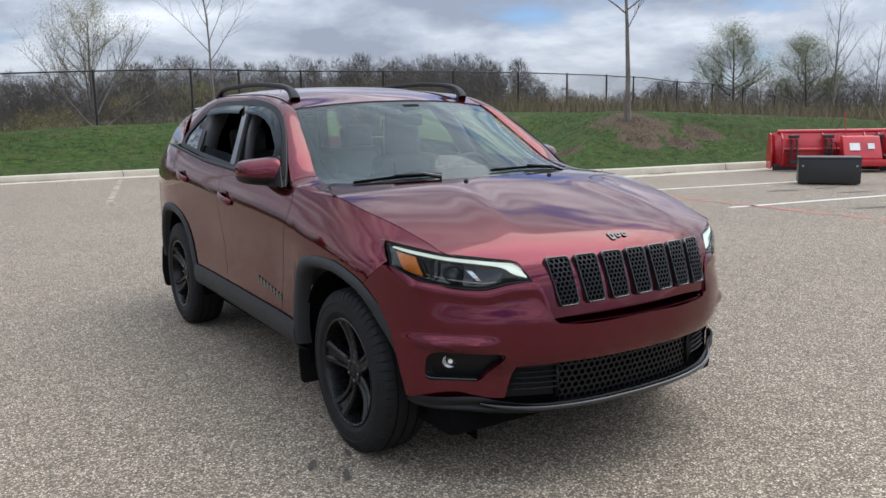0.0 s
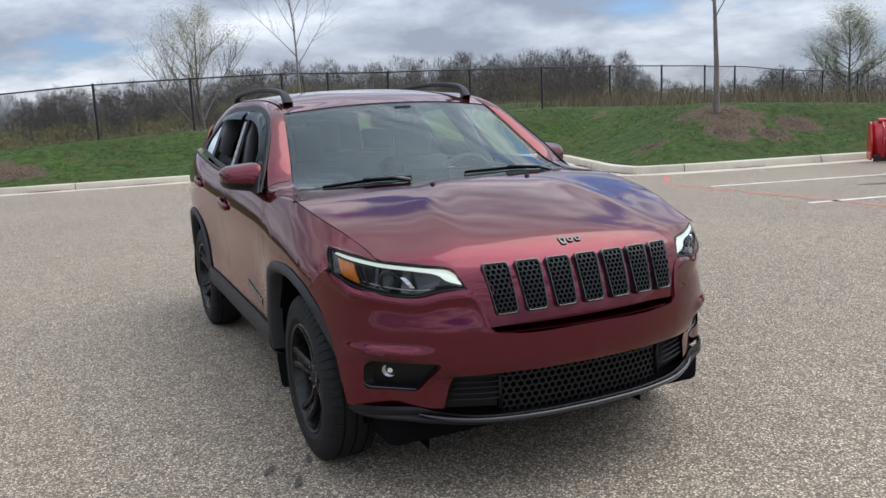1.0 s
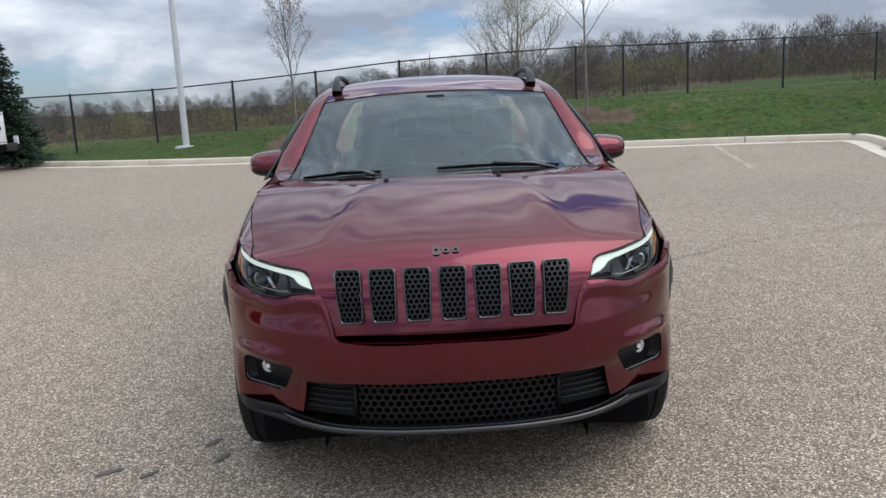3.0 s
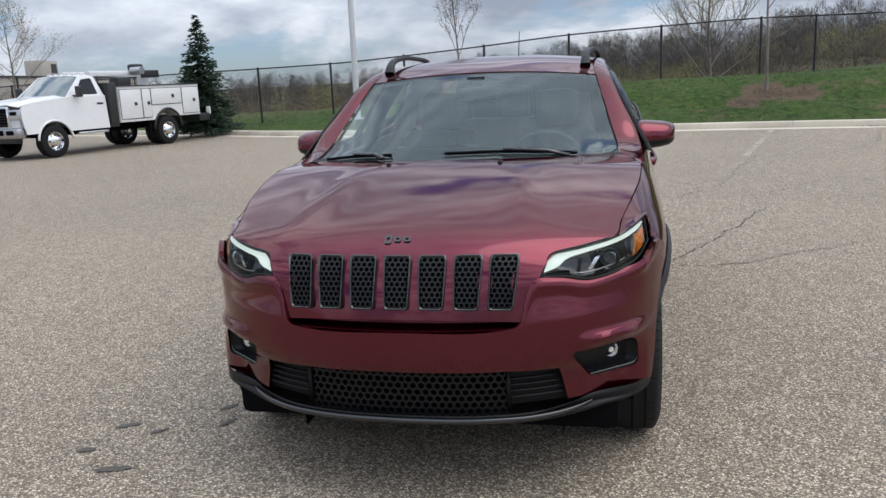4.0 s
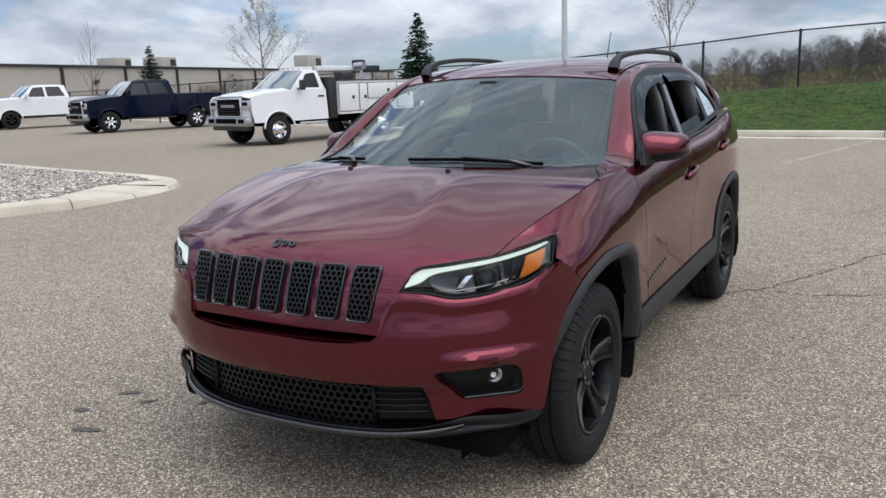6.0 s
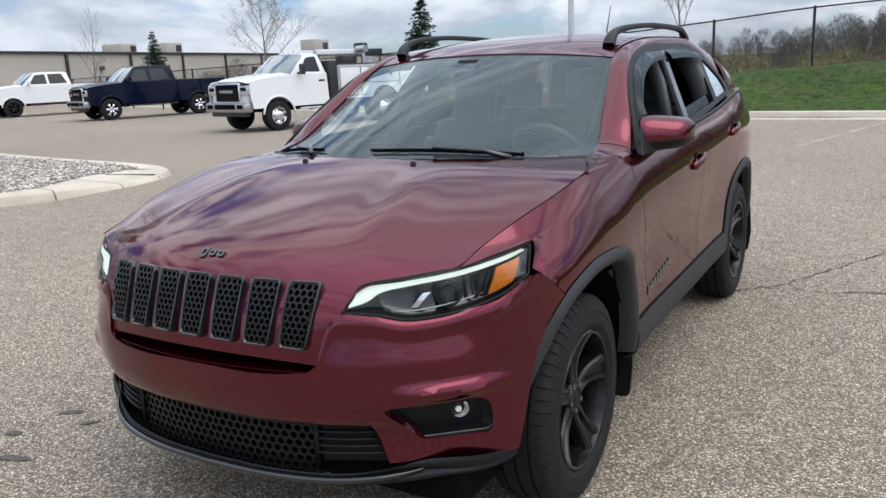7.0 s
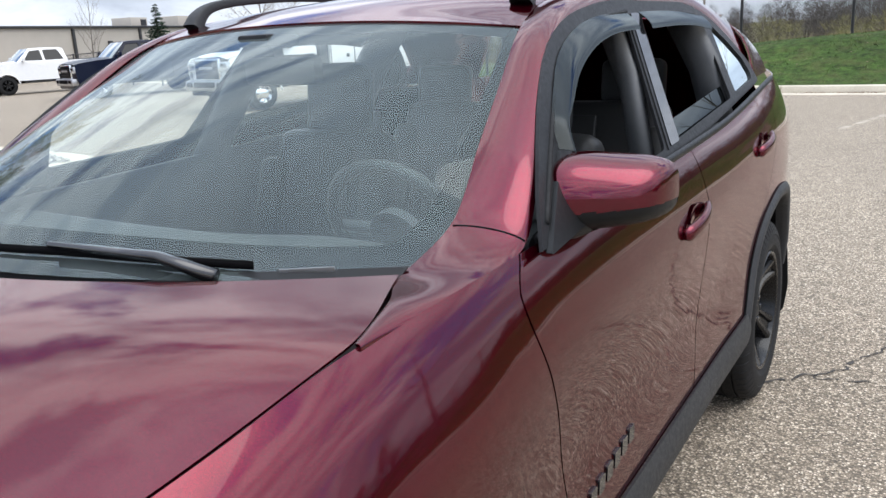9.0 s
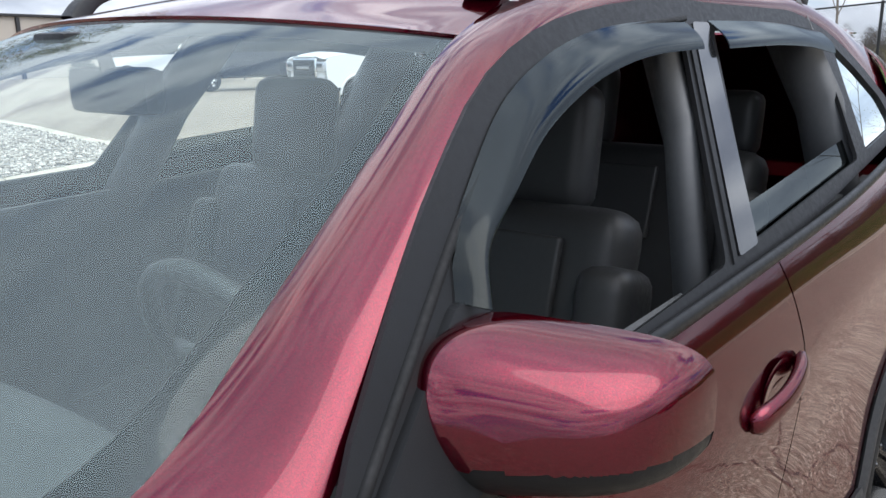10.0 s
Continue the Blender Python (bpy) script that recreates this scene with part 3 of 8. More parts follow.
def side_panel(name, sx, ya, yb, top, bottom, nu, nv, label=""):
    """A panel of the side sheet between two seams ya(z), yb(z) and two edges top(y), bottom(y)."""
    def f(U, V):
        y = ya(np.full_like(U, .8)) * (1 - U) + yb(np.full_like(U, .8)) * U
        for _ in range(4):
            z = top(y) * (1 - V) + bottom(y) * V
            y = ya(z) * (1 - U) + yb(z) * U
        z = top(y) * (1 - V) + bottom(y) * V
        return np.stack([sx * side_x(y, z), y, z], -1)
    return sheet(name, f, nu, nv, RED, suv, label, thick=.004)


Y_L, V1, V2 = -.12, .46, .70


def fender(U, V):
    """The fender in one sheet: a patch from the lamp's edge to y = Y_L, then the side sheet to the door."""
    top, low = S_ZT, lambda y: np.minimum(ARCH_F(y), S_ZT(y) - .02)
    on = lambda y, z: np.stack([side_x(y, z), y, z], -1)
    # behind Y_L
    t = np.clip((U - .35) / .65, 0, 1)
    y = Y_L + t * .75
    for _ in range(4):
        z = top(y) * (1 - V) + low(y) * V
        y = Y_L * (1 - t) + (SEAM_A(z) - G) * t
    back = on(y, top(y) * (1 - V) + low(y) * V)
    # before Y_L: along the lamp's upper edge, its outer end, then the bumper seam down to the arch
    a = np.clip(U / .35, 0, 1)
    q1 = np.clip(V / V1, 0, 1)
    q2 = np.clip((V - V1) / (V2 - V1), 0, 1)
    q3 = np.clip((V - V2) / (1 - V2), 0, 1)
    e1 = path3((.744, -.556, .942), (.772, -.49, .949), (.803, -.415, .956), (.842, -.284, .966))(q1)
    e2 = path3((.842, -.284, .966), (.853, -.300, .935), (.860, -.334, .889))(q2)
    ys, zs = -.334 + (-.232 + .334) * q3, .889 + (.784 - .889) * q3 ** .9
    e3 = on(ys, zs)
    e3 = e3 + (np.array([.860, -.334, .889]) - on(np.array(-.334), np.array(.889))) * ((1 - q3) ** 6)[..., None]
    front = np.where((V < V1)[..., None], e1, np.where((V < V2)[..., None], e2, e3))
    zl = top(np.array(Y_L)) * (1 - V) + low(np.array(Y_L)) * V
    line = on(np.full_like(V, Y_L), zl)
    ya = -.556 + (Y_L + .556) * a
    edge_t = on(ya, top(ya))
    yb = -.232 + (Y_L + .232) * a
    edge_b = on(yb, low(yb))
    A, B = a[..., None], V[..., None]
    p00, p10 = np.array([.744, -.556, .942]), on(np.array(Y_L), top(np.array(Y_L)))
    p01, p11 = on(np.array(-.232), np.array(.784)), on(np.array(Y_L), low(np.array(Y_L)))
    p = front * (1 - A) + line * A + edge_t * (1 - B) + edge_b * B - (p00 * (1 - A) * (1 - B) + p10 * A * (1 - B) + p01 * (1 - A) * B + p11 * A * B)
    soft = lambda q: q * q * (3 - 2 * q)
    reach = 1.0 + (.22 - 1.0) * soft(np.clip((V - .25) / .25, 0, 1))
    w = soft(np.clip(a / reach, 0, 1))
    p[..., 0] = p[..., 0] * (1 - w) + side_x(p[..., 1], p[..., 2]) * w
    return np.where((U < .35)[..., None], p, back)


for sx in SIDES:
    # dark rubber behind the panel gaps
    for seam, z0, z1 in ((SEAM_A, .47, 1.10), (SEAM_B, .50, 1.16), (SEAM_C, .66, 1.20)):
        zz = np.linspace(z0, z1, 24)
        yy = seam(zz)
        v, f = tube_data([(sx * (a - .020), b, c) for a, b, c in zip(side_x(yy, zz), yy, zz)], .014, 6)
        mesh_object("seam_seal", v, f, DARK, suv)

const = lambda c: (lambda a: np.full_like(np.asarray(a, float), c))
doors = {}
for sx in SIDES:
    # fender: a main panel over the arch and a tip beside the headlight
    sheet("fender", lambda U, V: fender(U, V) * [sx, 1, 1], 0, 0, RED, suv, thick=.004,
          us=np.concatenate([np.linspace(0, .1, 10), np.linspace(.12, .35, 16), np.linspace(.37, 1, 40)]), vs=np.concatenate([np.linspace(0, V1, 19), np.linspace(V1, V2, 11)[1:], np.linspace(V2, 1, 15)[1:]]))
    belt = lambda y: S_ZT(y)
    clad = lambda y: .486 + .016 * (y - .6)
    doors[sx, "front"] = side_panel("door", sx, lambda z: SEAM_A(z) + G, lambda z: SEAM_B(z) - G, belt, clad, 44, 40)
    doors[sx, "rear"] = side_panel("door", sx, lambda z: SEAM_B(z) + G, lambda z: SEAM_C(z) - G, belt, clad, 44, 40)
    side_panel("quarter_panel", sx, lambda z: SEAM_C(z) + G, const(3.66), belt, lambda y: np.where(y < 3.22, np.maximum(ARCH_R(y), .5), .40), 70, 40)


def arch_ring(name, sx, yc, pts_out, pts_in):
    """The cladding flare round a wheel opening."""
    o, i = path3(*pts_out), path3(*pts_in)

    def f(U, V):
        p = o(U) * (1 - V[..., None]) + i(U) * V[..., None]
        y, z = p[..., 0] + yc, p[..., 1]
        x = side_x(y, z) + .004 + (.012 - .006 * (y < -.3)) * np.sin(np.pi * np.clip(V * 1.15, 0, 1)) - .05 * np.clip(V - .86, 0, 1) / .14 - .022 * np.clip((-.32 - y) / .15, 0, 1)
        return np.stack([sx * x, y, z], -1)
    return sheet(name, f, 60, 12, CLAD, suv, "dark grey plastic wheel arch flare", thick=.006)


for sx in SIDES:
    arch_ring("wheel_arch_trim", sx, 0.0,
              ((-.475, .40), (-.44, .52), (-.375, .655), (-.29, .76), (-.17, .822), (.04, .856), (.26, .842), (.40, .788), (.468, .66), (.505, .52), (.53, .38)),
              ((-.435, .40), (-.40, .50), (-.335, .62), (-.255, .715), (-.145, .772), (.05, .802), (.24, .788), (.345, .735), (.40, .63), (.43, .51), (.45, .38)))
    arch_ring("wheel_arch_trim", sx, 2.70,
              ((-.56, .42), (-.525, .52), (-.445, .67), (-.355, .77), (-.225, .832), (0, .866), (.225, .842), (.36, .775), (.445, .67), (.51, .54), (.54, .42)),
              ((-.48, .42), (-.455, .50), (-.39, .63), (-.31, .722), (-.20, .778), (0, .806), (.20, .788), (.315, .73), (.39, .635), (.45, .53), (.475, .42)))
    # rocker cladding between the wheels
    def rock(U, V, sx=sx):
        y = .49 + U * (2.20 - .49)
        z = (.49 + .016 * (y - .6)) * (1 - V) + (.335 + .018 * (y - .5)) * V
        x = side_x(y, np.maximum(z, .36)) + .008 + .012 * np.sin(np.pi * V) - .05 * np.clip((V - .75) / .25, 0, 1) ** 2
        return np.stack([sx * x, y, z], -1)
    sheet("rocker_cladding", rock, 40, 14, CLAD, suv, "dark grey plastic rocker cladding", thick=.008)
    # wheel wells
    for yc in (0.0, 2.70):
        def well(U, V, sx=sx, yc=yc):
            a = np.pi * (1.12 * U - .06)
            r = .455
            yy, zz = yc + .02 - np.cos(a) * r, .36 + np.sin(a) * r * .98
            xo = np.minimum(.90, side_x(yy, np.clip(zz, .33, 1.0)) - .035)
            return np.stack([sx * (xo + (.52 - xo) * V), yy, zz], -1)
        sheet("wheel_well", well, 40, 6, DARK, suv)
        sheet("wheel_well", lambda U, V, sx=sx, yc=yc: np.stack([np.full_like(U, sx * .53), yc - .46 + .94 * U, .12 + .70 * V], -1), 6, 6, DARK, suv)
    # mud flaps behind both wheels, with a bolt
    for y0, zb in ((.505, .135), (3.215, .16)):
        bm = prism_bm(round_poly([(.66, .50), (.885, .50), (.892, .30), (.872, zb), (.67, zb)], .03), -.006, .006, "xz")
        bmesh.ops.transform(bm, matrix=Matrix.Translation((0, y0 + .03, 0)) @ Matrix.Shear("XY", 4, (0, 0)), verts=bm.verts[:])
        for v in bm.verts:
            v.co.y += (.5 - v.co.z) * .16
            v.co.x *= sx
        flap = part("mud_flap", bm, PLASTIC, suv, "black plastic mud flap")
        lathe_bolt = lathe("bolt", [(0, 0), (.004, .006), (.006, 0)], 8, STEEL, flap)
        lathe_bolt.matrix_basis = pose(sx * .84, y0 + .035, .46, 0, 0, -90)

# ---- front bumper ----
PLAN = path3((0, -.872), (.20, -.862), (.40, -.822), (.54, -.762), (.66, -.680), (.76, -.580), (.83, -.472), (.88, -.36), (.912, -.245), (.926, -.12))


def plan(s, off):
    """A point round the nose at s (0 centre .. 1 wheel), pushed in by off; s below 0 mirrors."""
    a, sg = np.abs(s), np.where(s < 0, -1.0, 1.0)
    p, q = PLAN(np.clip(a, 0, 1)), PLAN(np.clip(a + .004, 0, 1)) - PLAN(np.clip(a - .004, 0, 1))
    n = np.stack([-q[..., 1], q[..., 0]], -1)
    n = n / np.linalg.norm(n, axis=-1, keepdims=True)
    p = p + n * off[..., None]
    return np.stack([p[..., 0] * sg, p[..., 1]], -1)


F_OFF = curve((.36, .050), (.40, .046), (.46, .044), (.50, .034), (.54, .012), (.58, .002), (.64, .0), (.69, .004), (.74, .016), (.79, .026), (.84, .034), (.90, .050))
F_TOP = curve((0, .668), (.38, .674), (.415, .690), (.435, .745), (.455, .80), (.482, .832), (.56, .828), (.652, .807), (.745, .816), (.815, .835), (.855, .872), (.880, .889), (.900, .851), (.916, .787))
F_END = curve((0, .69), (.2, .715), (.5, .765), (.75, .83), (1, .90))


def fascia(U, V):
    s = (2 * U - 1)
    s = np.sign(s) * np.abs(s) ** 1.0 * F_END(V)
    x0 = plan(s, 0 * s)[..., 0]
    z = .385 * (1 - V) + F_TOP(np.abs(x0)) * V
    # a soft lip over the recess and a blister under each lamp
    flush = np.clip((.67 - np.abs(s)) / .15, 0, 1)
    off = F_OFF(z) * flush * flush * (3 - 2 * flush) - .012 * (1 - flush) * np.clip((.62 - z) / .15, 0, 1)
    ridge = np.exp(-((np.abs(x0) - .72) / .11) ** 4) * np.exp(-((z - .604) / .020) ** 2)
    off = off - .020 * ridge
    off = off - .012 * np.exp(-((z - (F_TOP(np.abs(x0)) - .022)) / .016) ** 2) * np.clip((np.abs(x0) - .44) / .05, 0, 1) * np.clip((.89 - np.abs(x0)) / .06, 0, 1)
    p = plan(s, off)
    return np.stack([p[..., 0], p[..., 1], z], -1)


us = .5 + .5 * np.sign(np.linspace(-1, 1, 141)) * np.abs(np.linspace(-1, 1, 141)) ** .95
bumper = sheet("front_bumper", fascia, 0, 0, RED, suv, us=us, vs=np.linspace(0, 1, 41))
thicken(bumper, .02, 0)
FOG_POLY = [(.578, .568), (.785, .573), (.809, .550), (.813, .453), (.642, .447)]
cut(bumper, prism_bm([(-.372, .520), (.372, .520), (.540, .512), (.585, .30), (-.585, .30), (-.540, .512)], -1.2, -.40, "xz"))
for sx in SIDES:
    poly = round_poly(FOG_POLY, .028)
    bm = prism_bm([(sx * a, b) for a, b in poly], -1.2, -.30, "xz")
    cut(bumper, bm)
smooth_by_angle(bumper, 40)

# grille recess: the dark shadow gap between the panel's foot and the bumper, with a ledge
sheet("grille_ledge", lambda U, V: np.stack([(2 * U - 1) * .43, -.868 + .062 * np.abs(2 * U - 1) ** 2.1 + .11 * V, .672 + .01 * V], -1), 30, 5, RED, suv, thick=.003)
sheet("grille_backing", lambda U, V: np.stack([(2 * U - 1) * .47, -.795 + .06 * np.abs(2 * U - 1) ** 2.1, .64 + .10 * V], -1), 20, 4, RED, suv)


def hex_net(name, cells, parent, place, bar, depth, material, label=""):
    """A net of hexagon frames; place(a, b, d) puts flat coordinates on the surface at depth d."""
    verts, faces = [], []
    for ca, cb, ra, rb in cells:
        base = len(verts)
        for k in range(6):
            ang = math.pi / 6 + k * math.pi / 3
            c, s = math.cos(ang), math.sin(ang)
            for q, dd in ((1.0, 0.0), (1.0 - bar, 0.0), (1.0 - bar * .7, depth)):
                verts.append(place(ca + c * ra * q, cb + s * rb * q, dd))
        for k in range(6):
            i, j = base + 3 * k, base + 3 * ((k + 1) % 6)
            faces.append((i, j, j + 1, i + 1))
            faces.append((i + 1, j + 1, j + 2, i + 2))
    return mesh_object(name, verts, faces, material, parent, label, smooth=False)


# seven grille openings in the hood's face, each with a frame, a net and a dark back
for i in range(-3, 4):
    xc = i * .1215
    s0, s1 = 6.02, 8.42

    def at(a, b, d, xc=xc, i=i):
        """a, b in -1..1 over the opening; d above the panel."""
        s = s0 + (s1 - s0) * (.5 - .5 * b)
        w = .0505 - .0075 * (.5 - .5 * b)
        x = (xc + a * w) * (1 - .028 * (.5 - .5 * b) * abs(i) / 3 * 1.5)
        return on_hood(np.array(x), np.array(s), np.array(d)).tolist()

    ring = round_poly([(-1, 1), (1, 1), (1, -1), (-1, -1)], .22, 4)
    prof = ((1.02, .0), (1.02, .014), (.97, .021), (.90, .022), (.82, .018), (.78, .002))
    verts, faces = [], []
    n = len(ring)
    for a, b in ring:
        for q, d in prof:
            qb = 1 - (1 - q) * .52
            verts.append(at(a * q, b * qb, d))
    m = len(prof)
    for k in range(n):
        for j in range(m - 1):
            k2 = (k + 1) % n
            faces.append((k * m + j, k2 * m + j, k2 * m + j + 1, k * m + j + 1))
    fr = smooth_by_angle(mesh_object("grille_frame", verts, faces, GLOSS, suv, "gloss black grille opening frame"), 40)
    # shallow near-black sheet: the colour stands in for the shade of a deep opening
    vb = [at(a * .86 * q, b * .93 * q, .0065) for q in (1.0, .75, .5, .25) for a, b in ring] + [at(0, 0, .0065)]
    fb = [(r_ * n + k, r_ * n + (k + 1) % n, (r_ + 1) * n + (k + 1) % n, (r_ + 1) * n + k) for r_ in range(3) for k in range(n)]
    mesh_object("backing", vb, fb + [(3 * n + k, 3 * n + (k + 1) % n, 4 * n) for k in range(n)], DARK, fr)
    cells = []
    ra, rb = .235, .120
    rows = 0
    b = -.80
    while b < .84:
        a = -.72 + (.205 if rows % 2 else 0.0)
        while a < .76:
            cells.append((a, b, ra, rb))
            a += .41
        b += .18
        rows += 1
    hex_net("net", cells, fr, lambda a, b, d: at(a, b, .0165 - d), .27, .009, GRID)

# letters of the badge on the hood's edge, a raised dark mark
BADGE_W, BADGE_H = .15, .038
badge = new("hood_badge")
badge.parent = suv
tagged(badge, "small black raised emblem on the hood edge")
for k, (w, h, dz) in enumerate(((.026, .044, -.004), (.026, .026, -.003), (.026, .026, -.003), (.028, .030, -.010))):
    x = -.050 + k * .034
    p = on_hood(np.array(x), np.array(5.15), np.array(.004))
    ringo = round_poly([(-w / 2, -h / 2), (w / 2, -h / 2), (w / 2, h / 2), (-w / 2, h / 2)], .010, 4)
    inner = [(a * .45, b * .45) for a, b in ringo]
    bm = bmesh.new()
    lo = [bm.verts.new((a, b, 0)) for a, b in ringo]
    li = [bm.verts.new((a, b, 0)) for a, b in inner]
    for q in range(len(lo)):
        r = (q + 1) % len(lo)
        bm.faces.new((lo[q], lo[r], li[r], li[q]))
    ex = bmesh.ops.extrude_face_region(bm, geom=bm.faces[:])
    bmesh.ops.translate(bm, vec=(0, 0, .006), verts=[v for v in ex["geom"] if isinstance(v, bmesh.types.BMVert)])
    ob = part("emblem_mark", bm, GLOSS, badge)
    ob.matrix_basis = Matrix.Translation(Vector(p.tolist()) + Vector((0, 0, dz))) @ pose(0, 0, 0, 32, 0, 0)

# ---- lower grille ----
low = new("lower_grille")
low.parent = suv
tagged(low, "black honeycomb lower grille with slatted side vents")


def at_low(a, b, d):
    p = plan(np.array(abs(a) / .926 * .0 + np.interp(abs(a), (0, .20, .40, .54, .66), (0, 1 / 9, 2 / 9, 3 / 9, 4 / 9))), np.array(.062 - d))
    return (math.copysign(float(p[0]), a) if a else 0.0, float(p[1]), b)


cells = []
r = .0155
b, k = .335, 0
while b < .530:
    a = -.365 + (r * .95 if k % 2 else 0)
    while a < .372:
        cells.append((a, b, r * 1.08, r * 1.02))
        a += r * 1.9
    b += r * 1.52
    k += 1
hex_net("honeycomb", cells, low, at_low, .30, -.012, NET)
# near-black sheet close behind the net, with the grille's deep shade in its colour
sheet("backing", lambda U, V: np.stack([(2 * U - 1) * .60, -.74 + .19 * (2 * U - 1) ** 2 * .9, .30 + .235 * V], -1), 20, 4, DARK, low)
for sx in SIDES:
    for k in range(5):
        z = .414 + k * .022
        x1 = .575 - .007 * k
        xs = np.linspace(.382, x1, 8)
        pts = [at_low(float(x), z, .012) for x in xs]
        v, f = tube_data([(p[0] * sx, p[1], p[2]) for p in pts], .0055, 6, True, (1.6, .8))
        mesh_object("slat", v, f, PLASTIC, low, smooth=True)
    pts = [at_low(.378, z, .006) for z in (.37, .515)]
    v, f = tube_data([(p[0] * sx, p[1], p[2]) for p in pts], .008, 6)
    mesh_object("divider", v, f, PLASTIC, low)
    sheet("vent_backing", lambda U, V, sx=sx: np.stack([sx * (.37 + .22 * U), -.775 + .10 * U + .02, .375 + .145 * V], -1), 6, 4, PLASTIC, low)

# lower lip and corner cladding
L_OFF = curve((.270, .120), (.288, .060), (.300, .034), (.312, .026), (.322, .028), (.338, .042), (.355, .036), (.372, .032), (.392, .040))


def lip(U, V):
    s = (2 * U - 1) * (.690 - .012 * V)
    zt = .392 - .044 * np.exp(-(np.abs(2 * U - 1) / .60) ** 6)
    z = .270 * (1 - V) + zt * V + (.018 * np.abs(2 * U - 1) ** 2 + .045 * np.abs(2 * U - 1) ** 6) * (1 - V)
    c = np.clip((np.abs(s) - .42) / .20, 0, 1)
    c = c * c * (3 - 2 * c)
    p = plan(s, L_OFF(z) * (1 - .85 * c) - .022 * c + .09 * c * np.clip((.325 - z) / .03, 0, 1) ** 2)
    return np.stack([p[..., 0], p[..., 1], z + .036 * (1 - V)], -1)


sheet("lower_lip", lip, 121, 26, PLASTIC, suv, "black plastic lower bumper lip", thick=.006)


def lip_edge(U, V):
    s = (2 * U - 1) * .45
    p = plan(s, .016 + .012 * (1 - .8 * np.abs(2 * U - 1) ** 5) * np.cos(2 * np.pi * V) + .012 * np.abs(2 * U - 1) ** 5)
    return np.stack([p[..., 0], p[..., 1], .342 + .011 * (1 - .7 * np.abs(2 * U - 1) ** 5) * np.sin(2 * np.pi * V) + .020 * np.abs(2 * U - 1) ** 4], -1)


sheet("lip_edge", lip_edge, 90, 9, GLOSS, suv, "gloss black lip strip")
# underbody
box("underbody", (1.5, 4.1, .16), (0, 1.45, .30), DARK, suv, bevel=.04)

# ---- fog lamps ----
for sx in SIDES:
    fogl = new("fog_lamp")
    fogl.parent = suv
    tagged(fogl, "fog lamp in a black bumper pocket")
    poly = round_poly(FOG_POLY, .028)
    cx, cz = .715, .515

    def pocket(a, b, d):
        """Depth d behind the bumper's skin at (a, b)."""
        s = np.interp(a, (.40, .54, .66, .76, .83, .88), (2 / 9, 3 / 9, 4 / 9, 5 / 9, 6 / 9, 7 / 9))
        g = min(1.0, max(0.0, (.67 - s) / .15))
        p = plan(np.array(s), np.array(float(F_OFF(b)) * g * g * (3 - 2 * g) - .012 * (1 - g) * min(1.0, max(0.0, (.62 - b) / .15)) + d))
        return (sx * float(p[0]), float(p[1]), b)
    verts, faces = [], []
    prof = ((1.03, .004), (1.03, -.004), (.97, -.004), (.93, .018), (.86, .034))
    for a, b in poly:
        for q, d in prof:
            verts.append(pocket(cx + (a - cx) * q, cz + (b - cz) * q, d))
    n, m = len(poly), len(prof)
    for k in range(n):
        for j in range(m - 1):
            k2 = (k + 1) % n
            faces.append((k * m + j, k2 * m + j, k2 * m + j + 1, k * m + j + 1))
    faces.append(tuple(k * m + m - 1 for k in range(n)))
    smooth_by_angle(mesh_object("bezel", verts, faces, PLASTIC, fogl), 40)
    pts = [pocket(cx + (a - cx) * .95, cz + (b - cz) * .95, .004) for a, b in poly if b < .50]
    if len(pts) > 2:
        v, f = tube_data(pts, .0055, 6)
        mesh_object("trim_strip", v, f, GLOSS, fogl, "gloss black trim strip")
    p = Vector(pocket(.757, .517, .035))
    bowl = lathe("reflector", [(-.02, .010), (-.010, .026), (.0, .029), (.002, .026), (-.002, .016), (-.003, 0)], 24, SPARK, fogl)
    bowl.matrix_basis = Matrix.Translation(p) @ pose(0, 0, 0, 0, 0, -90 + sx * 25)
    glow = lathe("bulb", [(0, .0), (.004, .006), (0, .010), (-.01, .009), (-.012, 0)], 16, FOGLAMP, fogl)
    glow.matrix_basis = Matrix.Translation(p + Vector((0, -.004, 0))) @ pose(0, 0, 0, 0, 0, -90 + sx * 25)
    ln = lathe("lens", [(.002, .029), (.009, .021), (.012, 0)], 24, LENS, fogl)
    ln.matrix_basis = Matrix.Translation(p) @ pose(0, 0, 0, 0, 0, -90 + sx * 25)

# ---- headlights ----
HT = path3((.496, -.742, .868), (.519, -.708, .908), (.62, -.655, .926), (.735, -.545, .941), (.798, -.42, .954), (.836, -.290, .962))
HB = path3((.484, -.762, .840), (.56, -.729, .835), (.652, -.668, .814), (.745, -.577, .823), (.812, -.455, .842), (.850, -.338, .882))


def lamp(u, v, d):
    """A point of the headlight's face, d behind it."""
    u, v = np.asarray(u, float), np.asarray(v, float)
    p = HT(u) * (1 - v[..., None]) + HB(u) * v[..., None]
    t = HT(np.clip(u + .02, 0, 1)) - HT(np.clip(u - .02, 0, 1))
    n = np.stack([-t[..., 1], t[..., 0], 0 * u], -1) * -1
    n = n / np.linalg.norm(n, axis=-1, keepdims=True)
    n = np.where(n[..., 1:2] > 0, -n, n)
    n = n + np.array([0, 0, .35])
    bul = .014 * np.sin(np.pi * np.clip(v, 0, 1)) * np.sin(np.pi * np.clip(u, 0, 1)) ** .5
    return p + n * (bul - np.asarray(d))[..., None]


